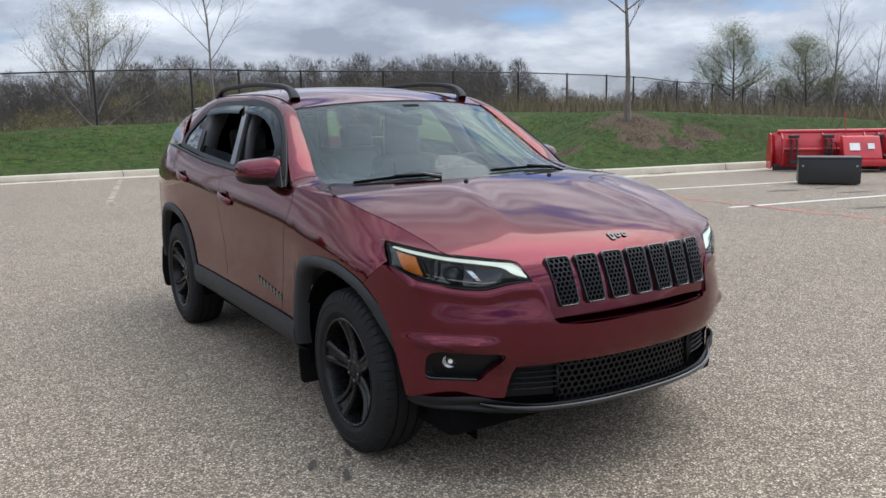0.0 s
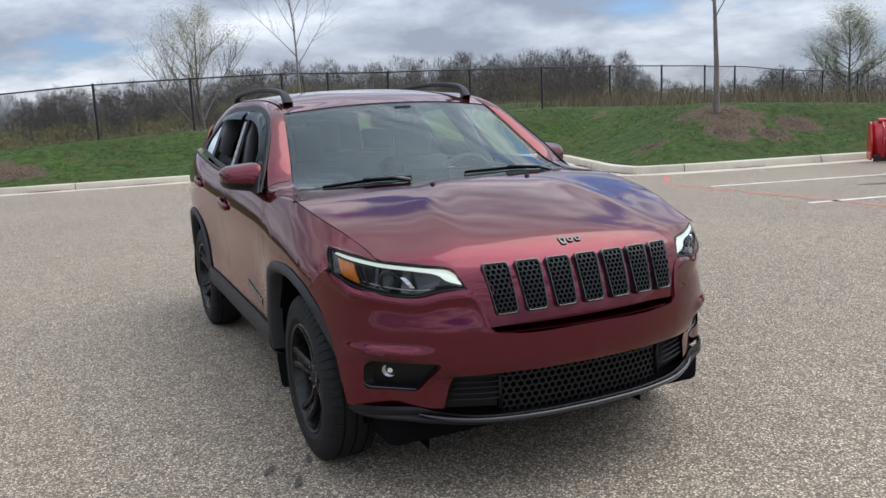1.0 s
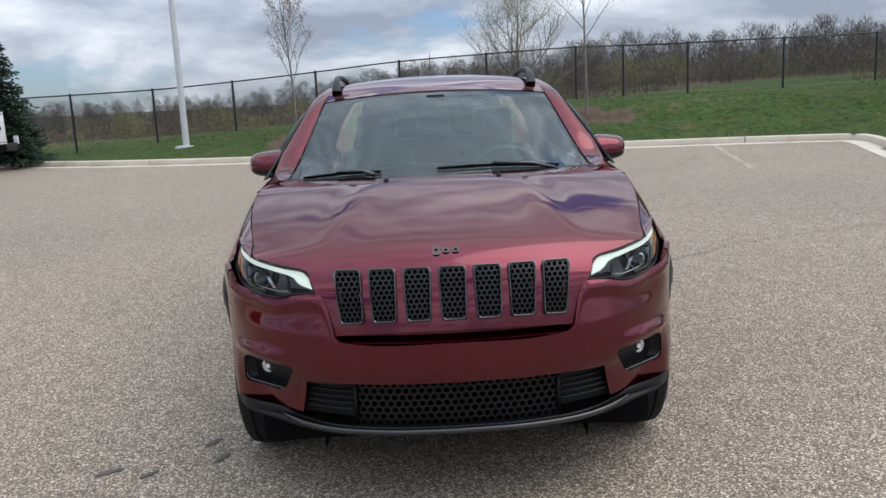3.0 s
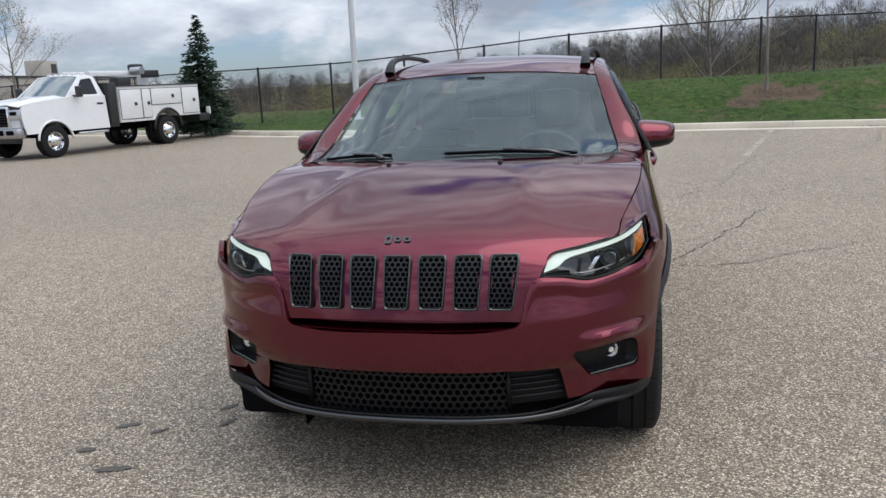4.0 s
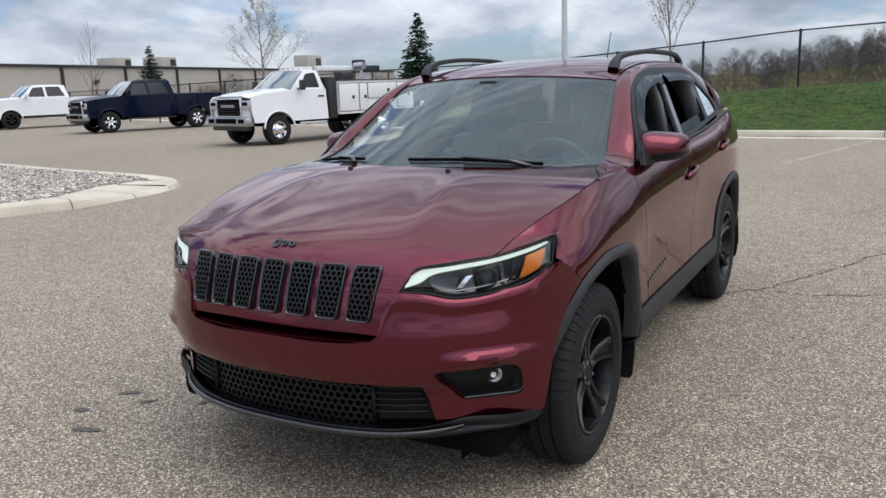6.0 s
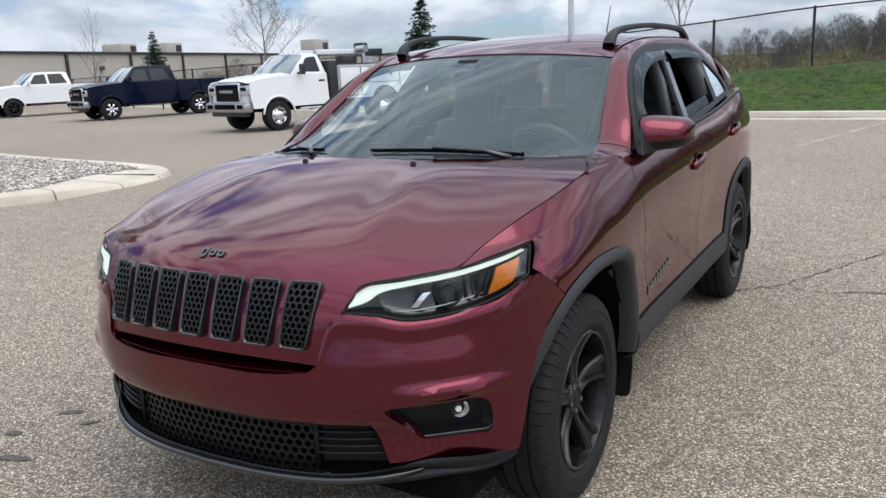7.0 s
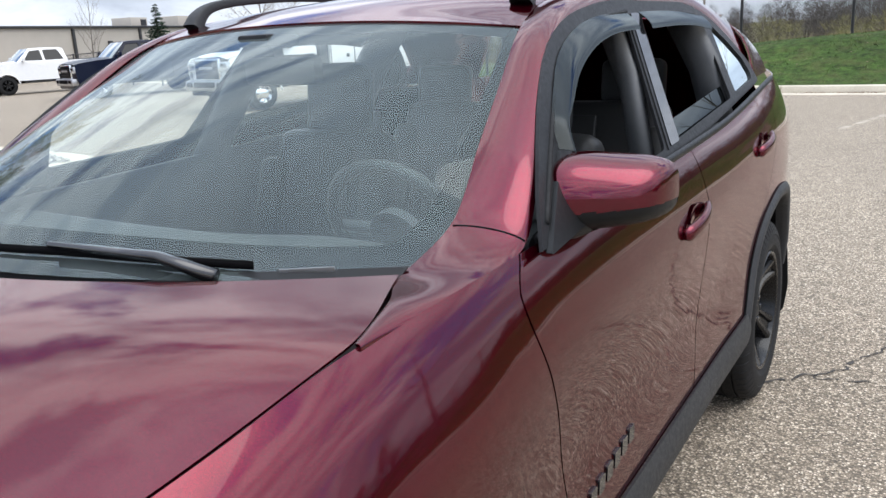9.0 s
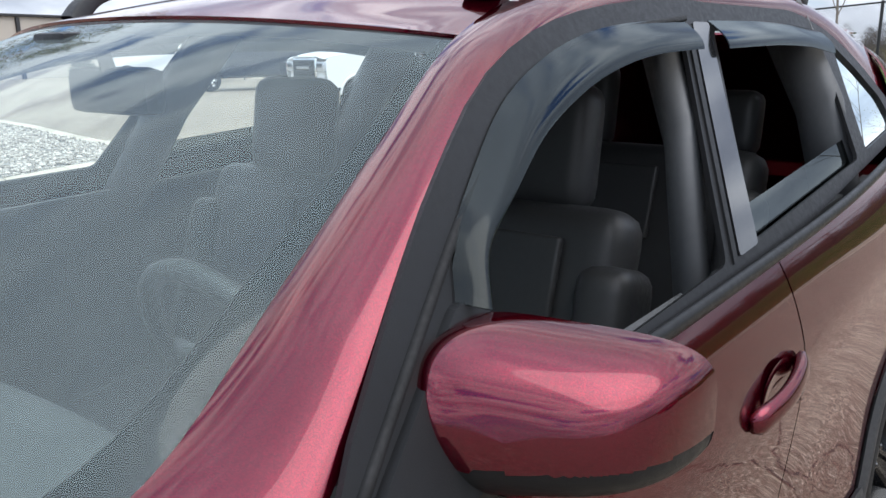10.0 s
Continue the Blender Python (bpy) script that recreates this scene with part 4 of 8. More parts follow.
for sx in SIDES:
    hl = new("headlight")
    hl.parent = suv
    tagged(hl, "lit headlight with a white light strip and amber corner")
    M3 = np.array([sx, 1, 1])
    pl = sheet("lens", lambda U, V: lamp(1 - U if sx > 0 else U, V, 0 * U) * M3, 40, 14, LENS, hl)
    pl.visible_shadow = False
    # black housing: rim and bowl
    sheet("housing", lambda U, V: lamp(.0 + 1.0 * U, V, .012 + .055 * (np.sin(np.pi * U) * np.sin(np.pi * V)) ** .4) * M3, 40, 16, GLOSS, hl)
    rim = []
    for k in range(81):
        a = k / 80
        q = (a * 4) % 4
        if a < .4:
            u, v = a / .4, 0
        elif a < .5:
            u, v = 1, (a - .4) / .1
        elif a < .9:
            u, v = 1 - (a - .5) / .4, 1
        else:
            u, v = 0, 1 - (a - .9) / .1
        rim.append((lamp(u, v, .002) * M3).tolist())
    v, f = tube_data(rim, .0042, 6)
    mesh_object("gasket", v, f, PLASTIC, hl)
    # light strip along the top, hooked down at the inner end
    wid = curve((.0, .54), (.10, .54), (.19, .46), (.26, .27), (.34, .165), (.6, .125), (.9, .115), (1, .08))

    def strip(U, V):
        u = .03 + .93 * U
        v = .085 + (wid(U) - .02) * V
        return lamp(u, v, .010 + .004 * np.cos(V * np.pi)) * M3
    sheet("light_strip", strip, 60, 6, DRL, hl, "glowing white daytime light strip", thick=.004)
    # silver inner bezel at the inner foot, projector, amber corner and bright steps
    sheet("bezel", lambda U, V: lamp(.03 + .24 * U, .72 + .20 * V, .014 + .01 * V) * M3, 10, 4, GLOSS, hl)
    c = Vector((lamp(.56, .56, .030) * M3).tolist())
    ax = Vector((0.18 * sx, -1, .05))
    rot = ax.to_track_quat("X", "Z").to_matrix().to_4x4()
    for nm, prof, mt in (("projector", [(-.02, .034), (.006, .036), (.010, .033), (.002, .030), (-.015, .028)], PLASTIC),
                         ("projector_lens", [(-.004, .030), (.010, .022), (.016, .010), (.018, 0)], LENS),
                         ("projector_bowl", [(.0, .030), (-.016, .020), (-.022, 0)], GLOSS)):
        ob = lathe(nm, prof, 28, mt, hl)
        ob.matrix_basis = Matrix.Translation(c) @ rot
    sheet("turn_signal", lambda U, V: lamp(.775 + .150 * U - .04 * V, .27 + .56 * V, .007 + .004 * np.sin(np.pi * U)) * M3, 10, 8, AMBER, hl, "amber corner lens", thick=.006)
    sheet("step", lambda U, V: lamp(.70 + .022 * U - .03 * V, .32 + .50 * V, .016 + 0 * U) * M3, 4, 8, PLASTIC, hl, thick=.003)
    sheet("step", lambda U, V: lamp(.745 + .010 * U - .03 * V, .32 + .46 * V, .020 + 0 * U) * M3, 4, 8, PLASTIC, hl, thick=.003)
    sheet("fin", lambda U, V: lamp(.40 + .03 * U + .06 * (1 - V), .42 + .30 * V, .022 + 0 * U) * M3, 4, 6, CHROME, hl, thick=.002)
    pts = [(lamp(a, .80 - .12 * (a - .3), .018) * M3).tolist() for a in np.linspace(.30, .72, 12)]
    v, f = tube_data(pts, .0022, 5)
    mesh_object("trim_line", v, f, STEEL, hl)

# ---- glass, pillars and roof ----
# the cabin's upper part sits a little forward of the lines drawn for it
FWD = curve((-1, -1), (.55, .55), (.80, .765), (1.23, 1.120), (1.75, 1.630), (2.5, 2.37), (2.8, 2.665), (3.3, 3.25), (4, 4))


def forward(f):
    """The same path or sheet with its y drawn forward."""
    def g(*a):
        p = np.array(f(*a), float)
        p[..., 1] = FWD(p[..., 1])
        return p
    return g


_h1, _h2 = (hood(np.array(1.0), np.array(q)) + np.array([.003, .002, .001]) for q in (.98, .45))
STRIP_I = forward(path3(tuple(_h1), tuple(_h2), (.756, .395, 1.127), (.738, .600, 1.168), (.696, .82, 1.282), (.660, 1.03, 1.392), (.624, 1.233, 1.494), (.600, 1.45, 1.554), (.586, 1.8, 1.586), (.586, 2.3, 1.592), (.582, 2.75, 1.57), (.575, 3.2, 1.51)))
STRIP_O = forward(path3((.844, .165, 1.103), (.851, .30, 1.111), (.858, .45, 1.117), (.863, .62, 1.126), (.835, .80, 1.230), (.777, 1.0, 1.343), (.722, 1.22, 1.447), (.690, 1.45, 1.502), (.674, 1.8, 1.534), (.674, 2.3, 1.536), (.706, 2.67, 1.475), (.800, 2.88, 1.300)))
_so = STRIP_O


def STRIP_O(u):
    """The pillar's outer edge, drawn in from the door's black surround."""
    k = .11 * np.clip((np.asarray(u, float) - .24) / .14, 0, 1)[..., None]
    return _so(u) * (1 - k) + STRIP_I(u) * k


FOOT_A, FOOT_B = .268, .285
for sx in SIDES:
    def body_strip(U, V, sx=sx):
        p = STRIP_I(U) * (1 - V[..., None]) + STRIP_O(U) * V[..., None]
        b = (4 * V * (1 - V)) ** .8 * (.006 + .020 * np.clip((U - .2) / .15, 0, 1))
        p = p + b[..., None] * np.array([.75, -.25, .55])
        return p * [sx, 1, 1]
    sheet("pillar", body_strip, 110, 12, RED, suv, thick=.005)
    _w = np.linspace(.03, .97, 14)
    v, f = tube_data((body_strip(FOOT_A + (FOOT_B - FOOT_A) * _w, _w) + np.array([0, 0, .0005])).tolist(), .0035, 6)
    mesh_object("pillar_seam", v, f, DARK, suv)
    # rear pillar down to the quarter panel
    def rear_pillar(U, V, sx=sx):
        a = path3((.810, 2.885, 1.272), (.800, 2.88, 1.300), (.74, 2.95, 1.42), (.575, 3.2, 1.51))(V)
        b = path3((.74, 3.40, 1.258), (.70, 3.40, 1.34), (.63, 3.34, 1.44), (.55, 3.26, 1.505))(V)
        return (a * (1 - U[..., None]) + b * U[..., None]) * [sx, 1, 1]
    sheet("rear_pillar", forward(rear_pillar), 16, 16, RED, suv, thick=.005)
sI = np.linspace(0, 1, 200)
PI = STRIP_I(sI)
roof_x = lambda y: np.interp(y, PI[:, 1], PI[:, 0])
roof_z = lambda y: np.interp(y, PI[:, 1], PI[:, 2])
ROOF_C = curve((.98, 1.528), (1.14, 1.560), (1.39, 1.596), (1.78, 1.628), (2.4, 1.634), (2.8, 1.618), (3.3, 1.565))


def roof(U, V):
    u = 2 * U - 1
    y = (1.005 + .120 * u**2) * (1 - V) + 3.25 * V
    ye = np.maximum(y, 1.126)
    z = ROOF_C(y) - (ROOF_C(y) - roof_z(ye) - .002) * np.abs(u) ** 2.3
    return np.stack([u * (roof_x(ye) - .003), y, z], -1)


def screen(U, V):
    u = 2 * U - 1
    E = STRIP_I((2.0 + 4.0 * V) / 11)
    yc = .110 + .895 * V
    zc = 1.152 + .375 * V + .026 * np.sin(np.pi * V)
    a2, a3 = np.abs(u) ** 2.0, np.abs(u) ** 2.2
    return np.stack([u * (E[..., 0] - .003), yc + (E[..., 1] - yc) * a2, zc + (E[..., 2] - .004 - zc) * a3], -1)


def roof_skin(U, V):
    """The roof, its front edge drawn down onto the glass."""
    p, p0, q = roof(U, V), roof(U, 0 * V), screen(U, 0 * V + 1)
    p[..., 2] += (q[..., 2] + .003 - p0[..., 2]) * np.clip(1 - V / .22, 0, 1) ** 2
    return p


sheet("roof", roof_skin, 50, 60, RED, suv, thick=.005)
ws = sheet("windshield", screen, 40, 30, WIND, suv, "clear curved windshield glass")
ws.visible_shadow = False
# black border bands printed on the glass
def band(f, n=40):
    def g(U, V):
        u, w = f(U, V)
        lift = 1 - .8 * np.clip((np.abs(2 * u - 1) - .9) / .1, 0, 1) * (w < .2)
        return screen(u, w) + np.array([0, .002, -.003]) * lift[..., None]
    return sheet("screen_border", g, n, 5, DARK, suv)


band(lambda U, V: (U, -.035 + (.150 + .10 * np.abs(2 * U - 1) ** 9) * V))
side_w = lambda U: .017 + .032 * (1 - U) ** 3
band(lambda U, V: (side_w(U) * V, .02 + .98 * U))
band(lambda U, V: (1 - side_w(U) * V, .02 + .98 * U))
# pale plate behind the glass at the foot of the screen
_pl = screen(np.array(.92), np.array(.035))
box("serial_plate", (.085, .004, .010), tuple(_pl + np.array([0, -.004, .003])), STEEL, suv, "small pale metal plate under the windshield", rot=Matrix.Rotation(radians(32), 3, "Z"))
# cowl and wipers
sheet("cowl", lambda U, V: np.stack([(2 * U - 1) * (.755 - .0 * V), .095 + .04 * V + (.305 - .01 * V) * (2 * U - 1) ** 2, 1.138 + .014 * V - .015 * (2 * U - 1) ** 2], -1), 40, 4, PLASTIC, suv, thick=.004)
for x0, x1, tip in ((.56, -.02, 1), (-.28, -.66, 1)):
    wip = new("wiper")
    wip.parent = suv
    tagged(wip, "black windshield wiper at rest")
    P = [screen(np.array((x / .752 + 1) / 2), np.array(.034 + .02 * (1 - abs(t - .5)))) + np.array([0, -.008, .007]) for t, x in ((a, x0 + (x1 - x0) * a) for a in np.linspace(0, 1, 10))]
    v, f = tube_data([p.tolist() for p in P], .006, 6, True, (.5, 1.3))
    mesh_object("blade", v, f, DARK, wip)
    Q = [P[0] + np.array([-.03 * np.sign(x0 - x1), -.05, -.008]), P[2] + np.array([0, -.012, .008]), P[5] + np.array([0, -.004, .012])]
    v, f = tube_data([p.tolist() for p in Q], [.013, .009, .006], 6)
    mesh_object("arm", v, f, GLOSS, wip)
for sx in SIDES:
    p = on_hood(np.array(.247 * sx), np.array(.62), np.array(.0))
    nz = lathe("washer_nozzle", [(-.004, .013), (.006, .012), (.012, .007), (.013, 0)], 12, PLASTIC, suv)
    nz.matrix_basis = Matrix.Translation(p.tolist()) @ pose(0, 0, 0, 0, -90, 0)

GX = lambda z: .885 - .53 * (z - 1.13)


def flat_side(name, outer, holes, sx, off, material, parent, label="", thick=.008):
    pts, tris = fill_data(outer, holes)
    ob = mesh_object(name, [(sx * (GX(z) + off), float(FWD(y)), z) for y, z in pts], tris, material, parent, label, smooth=False)
    return thicken(ob, thick) if thick else ob


def poly_curve(pts, n=40):
    f = path3(*pts)
    return [tuple(p) for p in f(np.linspace(0, 1, n))]


W_FRONT = [(.955, 1.158), (.945, 1.262)] + poly_curve([(1.00, 1.322), (1.12, 1.395), (1.28, 1.452), (1.48, 1.487), (1.735, 1.505)], 14) + [(1.535, 1.182)]
W_REAR = [(1.665, 1.192)] + [(1.868, 1.505), (2.20, 1.510), (2.49, 1.500)] + [(2.375, 1.236)]
W_QUART = [(2.465, 1.246), (2.575, 1.478), (2.70, 1.415), (2.80, 1.345), (2.815, 1.290), (2.79, 1.272)]
FRAME = [(.635, 1.124)] + poly_curve([(.722, 1.200), (.848, 1.288), (.975, 1.365), (1.195, 1.470), (1.44, 1.526), (1.8, 1.553), (2.3, 1.552), (2.53, 1.520), (2.67, 1.475), (2.79, 1.405), (2.875, 1.31), (2.875, 1.262)], 40) + [(2.80, 1.250), (1.92, 1.177), (1.5, 1.157), (1.0, 1.137)]
for sx in SIDES:
    flat_side("window_surround", FRAME, [round_poly(w, .018, 3) for w in (W_FRONT, W_REAR, W_QUART)], sx, .002, PLASTIC, suv, "satin black window surround")
    q = flat_side("quarter_glass", W_QUART, [], sx, -.002, PANE, suv, thick=0)
    # the lowered rear pane still shows above the belt
    g2 = flat_side("door_glass", [(1.66, 1.17), (1.695, 1.232), (2.385, 1.276), (2.36, 1.22)], [], sx, -.012, LOWPANE, suv, "lowered tinted door glass", thick=0)
    for nm, w in (("pillar_cover", [(1.575, 1.186), (1.775, 1.516), (1.845, 1.516), (1.655, 1.190)]),):
        flat_side(nm, round_poly(w, .008, 2), [], sx, .008, GLOSS, suv, "gloss black door pillar cover")
    flat_side("pillar_cover", [(1.552, 1.180), (1.748, 1.507), (1.768, 1.510), (1.568, 1.182)], [], sx, .006, PLASTIC, suv)
    # belt moulding
    v, f = tube_data([(sx * (side_x(np.array(y), S_ZT(np.array(y))) + .004), y, float(S_ZT(np.array(y))) + .008) for y in np.linspace(.66, 2.84, 40)], .012, 8, True, (.7, 1.0))
    mesh_object("belt_moulding", v, f, PLASTIC, suv, "black rubber belt moulding")
    # smoked wind deflectors over the doors
    up = path3((.915, 1.262), (.950, 1.308), (1.035, 1.362), (1.18, 1.434), (1.38, 1.490), (1.56, 1.512), (1.745, 1.518))
    dn = path3((.940, 1.255), (.975, 1.300), (1.06, 1.338), (1.20, 1.396), (1.39, 1.446), (1.56, 1.468), (1.728, 1.474))
    up2 = path3((1.852, 1.520), (2.1, 1.523), (2.3, 1.520), (2.52, 1.506))
    dn2 = path3((1.838, 1.474), (2.1, 1.478), (2.3, 1.474), (2.475, 1.458))
    for a, b, d in ((up, dn, doors[sx, "front"]), (up2, dn2, doors[sx, "rear"])):
        def visor(U, V, a=a, b=b, sx=sx):
            p = a(U) * (1 - V[..., None]) + b(U) * V[..., None]
            return np.stack([sx * (GX(p[..., 1]) + .008 + .024 * np.sin(V * np.pi * .62)), FWD(p[..., 0]), p[..., 1]], -1)
        o = sheet("window_visor", visor, 40, 8, SMOKE, d, "smoked plastic window visor", thick=.002)
        o.visible_shadow = False
    # weatherstrip lines
    v, f = tube_data([(sx * (GX(z) + .006), float(FWD(y)), z) for y, z in poly_curve([(.70, 1.160), (.87, 1.262), (1.00, 1.334), (1.22, 1.436), (1.45, 1.493), (1.76, 1.522)], 30)], .006, 6)
    mesh_object("weatherstrip", v, f, RUBBER, suv)

# door handles with a scoop behind
for sx in SIDES:
    for key, y, z in (("front", 1.455, .996), ("rear", 2.345, 1.070)):
        d = doors[sx, key]
        h = new("door_handle")
        h.parent = d
        tagged(h, "dark red pull handle over a recessed cup")
        xs = lambda yy, zz: float(side_x(np.array(yy), np.array(zz)))
        cup = []
        cp = lathe("cup", [(.0020, .062), (.0032, .056), (.0016, .042), (.0006, .02), (.0005, 0)], 32, RED, h)
        cp.matrix_basis = Matrix.Translation((sx * (xs(y + .02, z)), y + .015, z)) @ Matrix.Diagonal((sx, 1.1, .72, 1))
        pts = [(sx * (xs(y + a, z) + .004 + .020 * math.sin(math.pi * (a + .10) / .21) ** .7), y + a, z + .004 + .17 * a) for a in np.linspace(-.098, .108, 14)]
        v, f = tube_data(pts, [.010] + [.017] * 12 + [.010], 10, True, (.70, 1.20))
        mesh_object("grip", v, f, RED, h)

# side mirrors
for sx in SIDES:
    mr = new("side_mirror")
    mr.parent = doors[sx, "front"]
    tagged(mr, "dark red mirror cap on a black foot")
    MC = Vector((.922, .860, 1.180))

    def shell(U, V, sx=sx):
        a = (U * 2 - 1) * np.pi
        b = V
        hx, hz = .104, .068
        rx = np.sign(np.cos(a)) * np.abs(np.cos(a)) ** .5 * hx
        rz = np.sign(np.sin(a)) * np.abs(np.sin(a)) ** .5 * hz
        taper = (1 - .18 * np.clip(rx / hx, -1, 1))
        rz = rz * taper
        th = V * np.pi / 2
        b, k = np.sin(th) ** .9, np.cos(th) ** .42
        zz = rz * k / hz
        y = MC.y + .045 - .112 * b + .050 * (rx * k / hx) + .034 * b * np.log1p(np.exp((zz - .12) * 9)) / 9 + .012 * b * np.clip(-zz, 0, 1) ** 2
        return np.stack([sx * (MC.x + rx * k), y, MC.z + rz * k + .004], -1)
    split = lambda c: MC.z - .022 + .06 * (np.abs(c[:, 0]) - MC.x)
    sheet("cap", shell, 145, 40, RED, mr, keep=lambda c: c[:, 2] > split(c))
    sheet("mirror_back", lambda U, V: shell(U, 0 * V) * (1 - V[..., None]) + np.array([sx * MC.x, MC.y + .055, MC.z]) * V[..., None], 49, 4, PLASTIC, mr)
    # black lower shell and foot
    sheet("lower_shell", lambda U, V: (shell(U, V) - np.array([sx * MC.x, MC.y, MC.z])) * .985 + np.array([sx * MC.x, MC.y, MC.z - .003]), 145, 40, PLASTIC, mr, "black plastic lower mirror shell", keep=lambda c: c[:, 2] < split(c) + .004)
    def base(U, V, sx=sx):
        a = (U * 2 - 1) * np.pi
        r = np.stack([np.cos(a), np.sin(a)], -1)
        x = (.850 + .055 * V)
        y = (.735 + .115 * V)
        z = (1.120 + .016 * V)
        w = .070 - .025 * V
        hgt = .024 - .002 * V
        return np.stack([sx * (x + .002 * r[..., 0]), y + r[..., 0] * w, z + r[..., 1] * hgt], -1)
    sheet("foot", base, 24, 12, PLASTIC, mr)
    bm = prism_bm(round_poly([(.640, 1.118), (.905, 1.262), (.955, 1.262), (.955, 1.140)], .012, 3), 0, .012)
    for v in bm.verts:
        v.co.x = sx * (GX(v.co.z) + .004 + v.co.x)
        v.co.y = float(FWD(v.co.y))
    part("sail", bm, PLASTIC, mr, "black mirror sail")

# roof rails and aerial
for sx in SIDES:
    pts = path3((.562, 1.372, 1.545), (.563, 1.40, 1.580), (.567, 1.47, 1.612), (.580, 1.66, 1.634), (.594, 1.98, 1.646), (.602, 2.32, 1.642), (.604, 2.52, 1.630), (.604, 2.60, 1.604), (.602, 2.64, 1.575))(np.linspace(0, 1, 40))
    pts[:, 1] = FWD(pts[:, 1])
    r = curve((0, .030), (.10, .026), (.25, .018), (.8, .017), (.93, .022), (1, .026))(np.linspace(0, 1, 40))
    a = np.linspace(0, 2 * np.pi, 17)
    box2 = np.stack([np.sign(np.cos(a)) * np.abs(np.cos(a)) ** .4, np.sign(np.sin(a)) * np.abs(np.sin(a)) ** .4], -1)
    tang = np.gradient(pts, axis=0)
    tang /= np.linalg.norm(tang, axis=1, keepdims=True)
    nrm = np.stack([0 * tang[:, 0], -tang[:, 2], tang[:, 1]], -1)

    def rail(U, V):
        i = np.round(U * 39).astype(int)
        j = np.round(V * 16).astype(int)
        p = pts[i] + np.array([1.0, 0, 0]) * (box2[j, 0] * r[i] * .95)[..., None] + nrm[i] * (box2[j, 1] * r[i] * .80)[..., None]
        return p * [sx, 1, 1]
    smooth_by_angle(sheet("roof_rail", rail, 40, 17, CLAD, suv, "dark grey roof rail on two feet"), 45)
tube("aerial", [(0.0, 2.86, 1.60), (0.002, 2.90, 1.68), (0.004, 2.965, 1.83)], [.006, .004, .0025], PLASTIC, suv, "thin black roof aerial", 6)
box("aerial_base", (.05, .09, .022), (0, 2.85, 1.615), PLASTIC, suv, bevel=.01)

# emblem strip low on the front doors: raised dark marks
for sx in SIDES:
    sb = new("side_badge")
    sb.parent = doors[sx, "front"]
    tagged(sb, "black raised lettering strip on the door")
    for k in range(8):
        y = .70 + k * .047
        z = .565 + .006 * k
        bm = prism_bm(round_poly([(-.019, -.018), (.014, -.018), (.019, .018), (-.014, .018)], .006, 3), 0, .005)
        ob = part("mark", bm, GLOSS, sb)
        ob.matrix_basis = Matrix.Translation((sx * (float(side_x(np.array(y), np.array(z))) + (.001 if sx > 0 else .006)), y, z))

# rear end: hatch, glass and bumper, barely seen
sheet("hatch", lambda U, V: np.stack([(2 * U - 1) * (.54 + .20 * V), 3.25 + .38 * V**.8 + .04 * (1 - (2 * U - 1) ** 2), 1.52 - .55 * V], -1), 24, 14, RED, suv, thick=.01)
sheet("rear_bumper", lambda U, V: np.stack([(2 * U - 1) * .74, 3.60 + .10 * np.sin(np.pi * V) - .10 * (2 * U - 1) ** 4, .98 - .60 * V], -1), 24, 12, RED, suv, thick=.01)


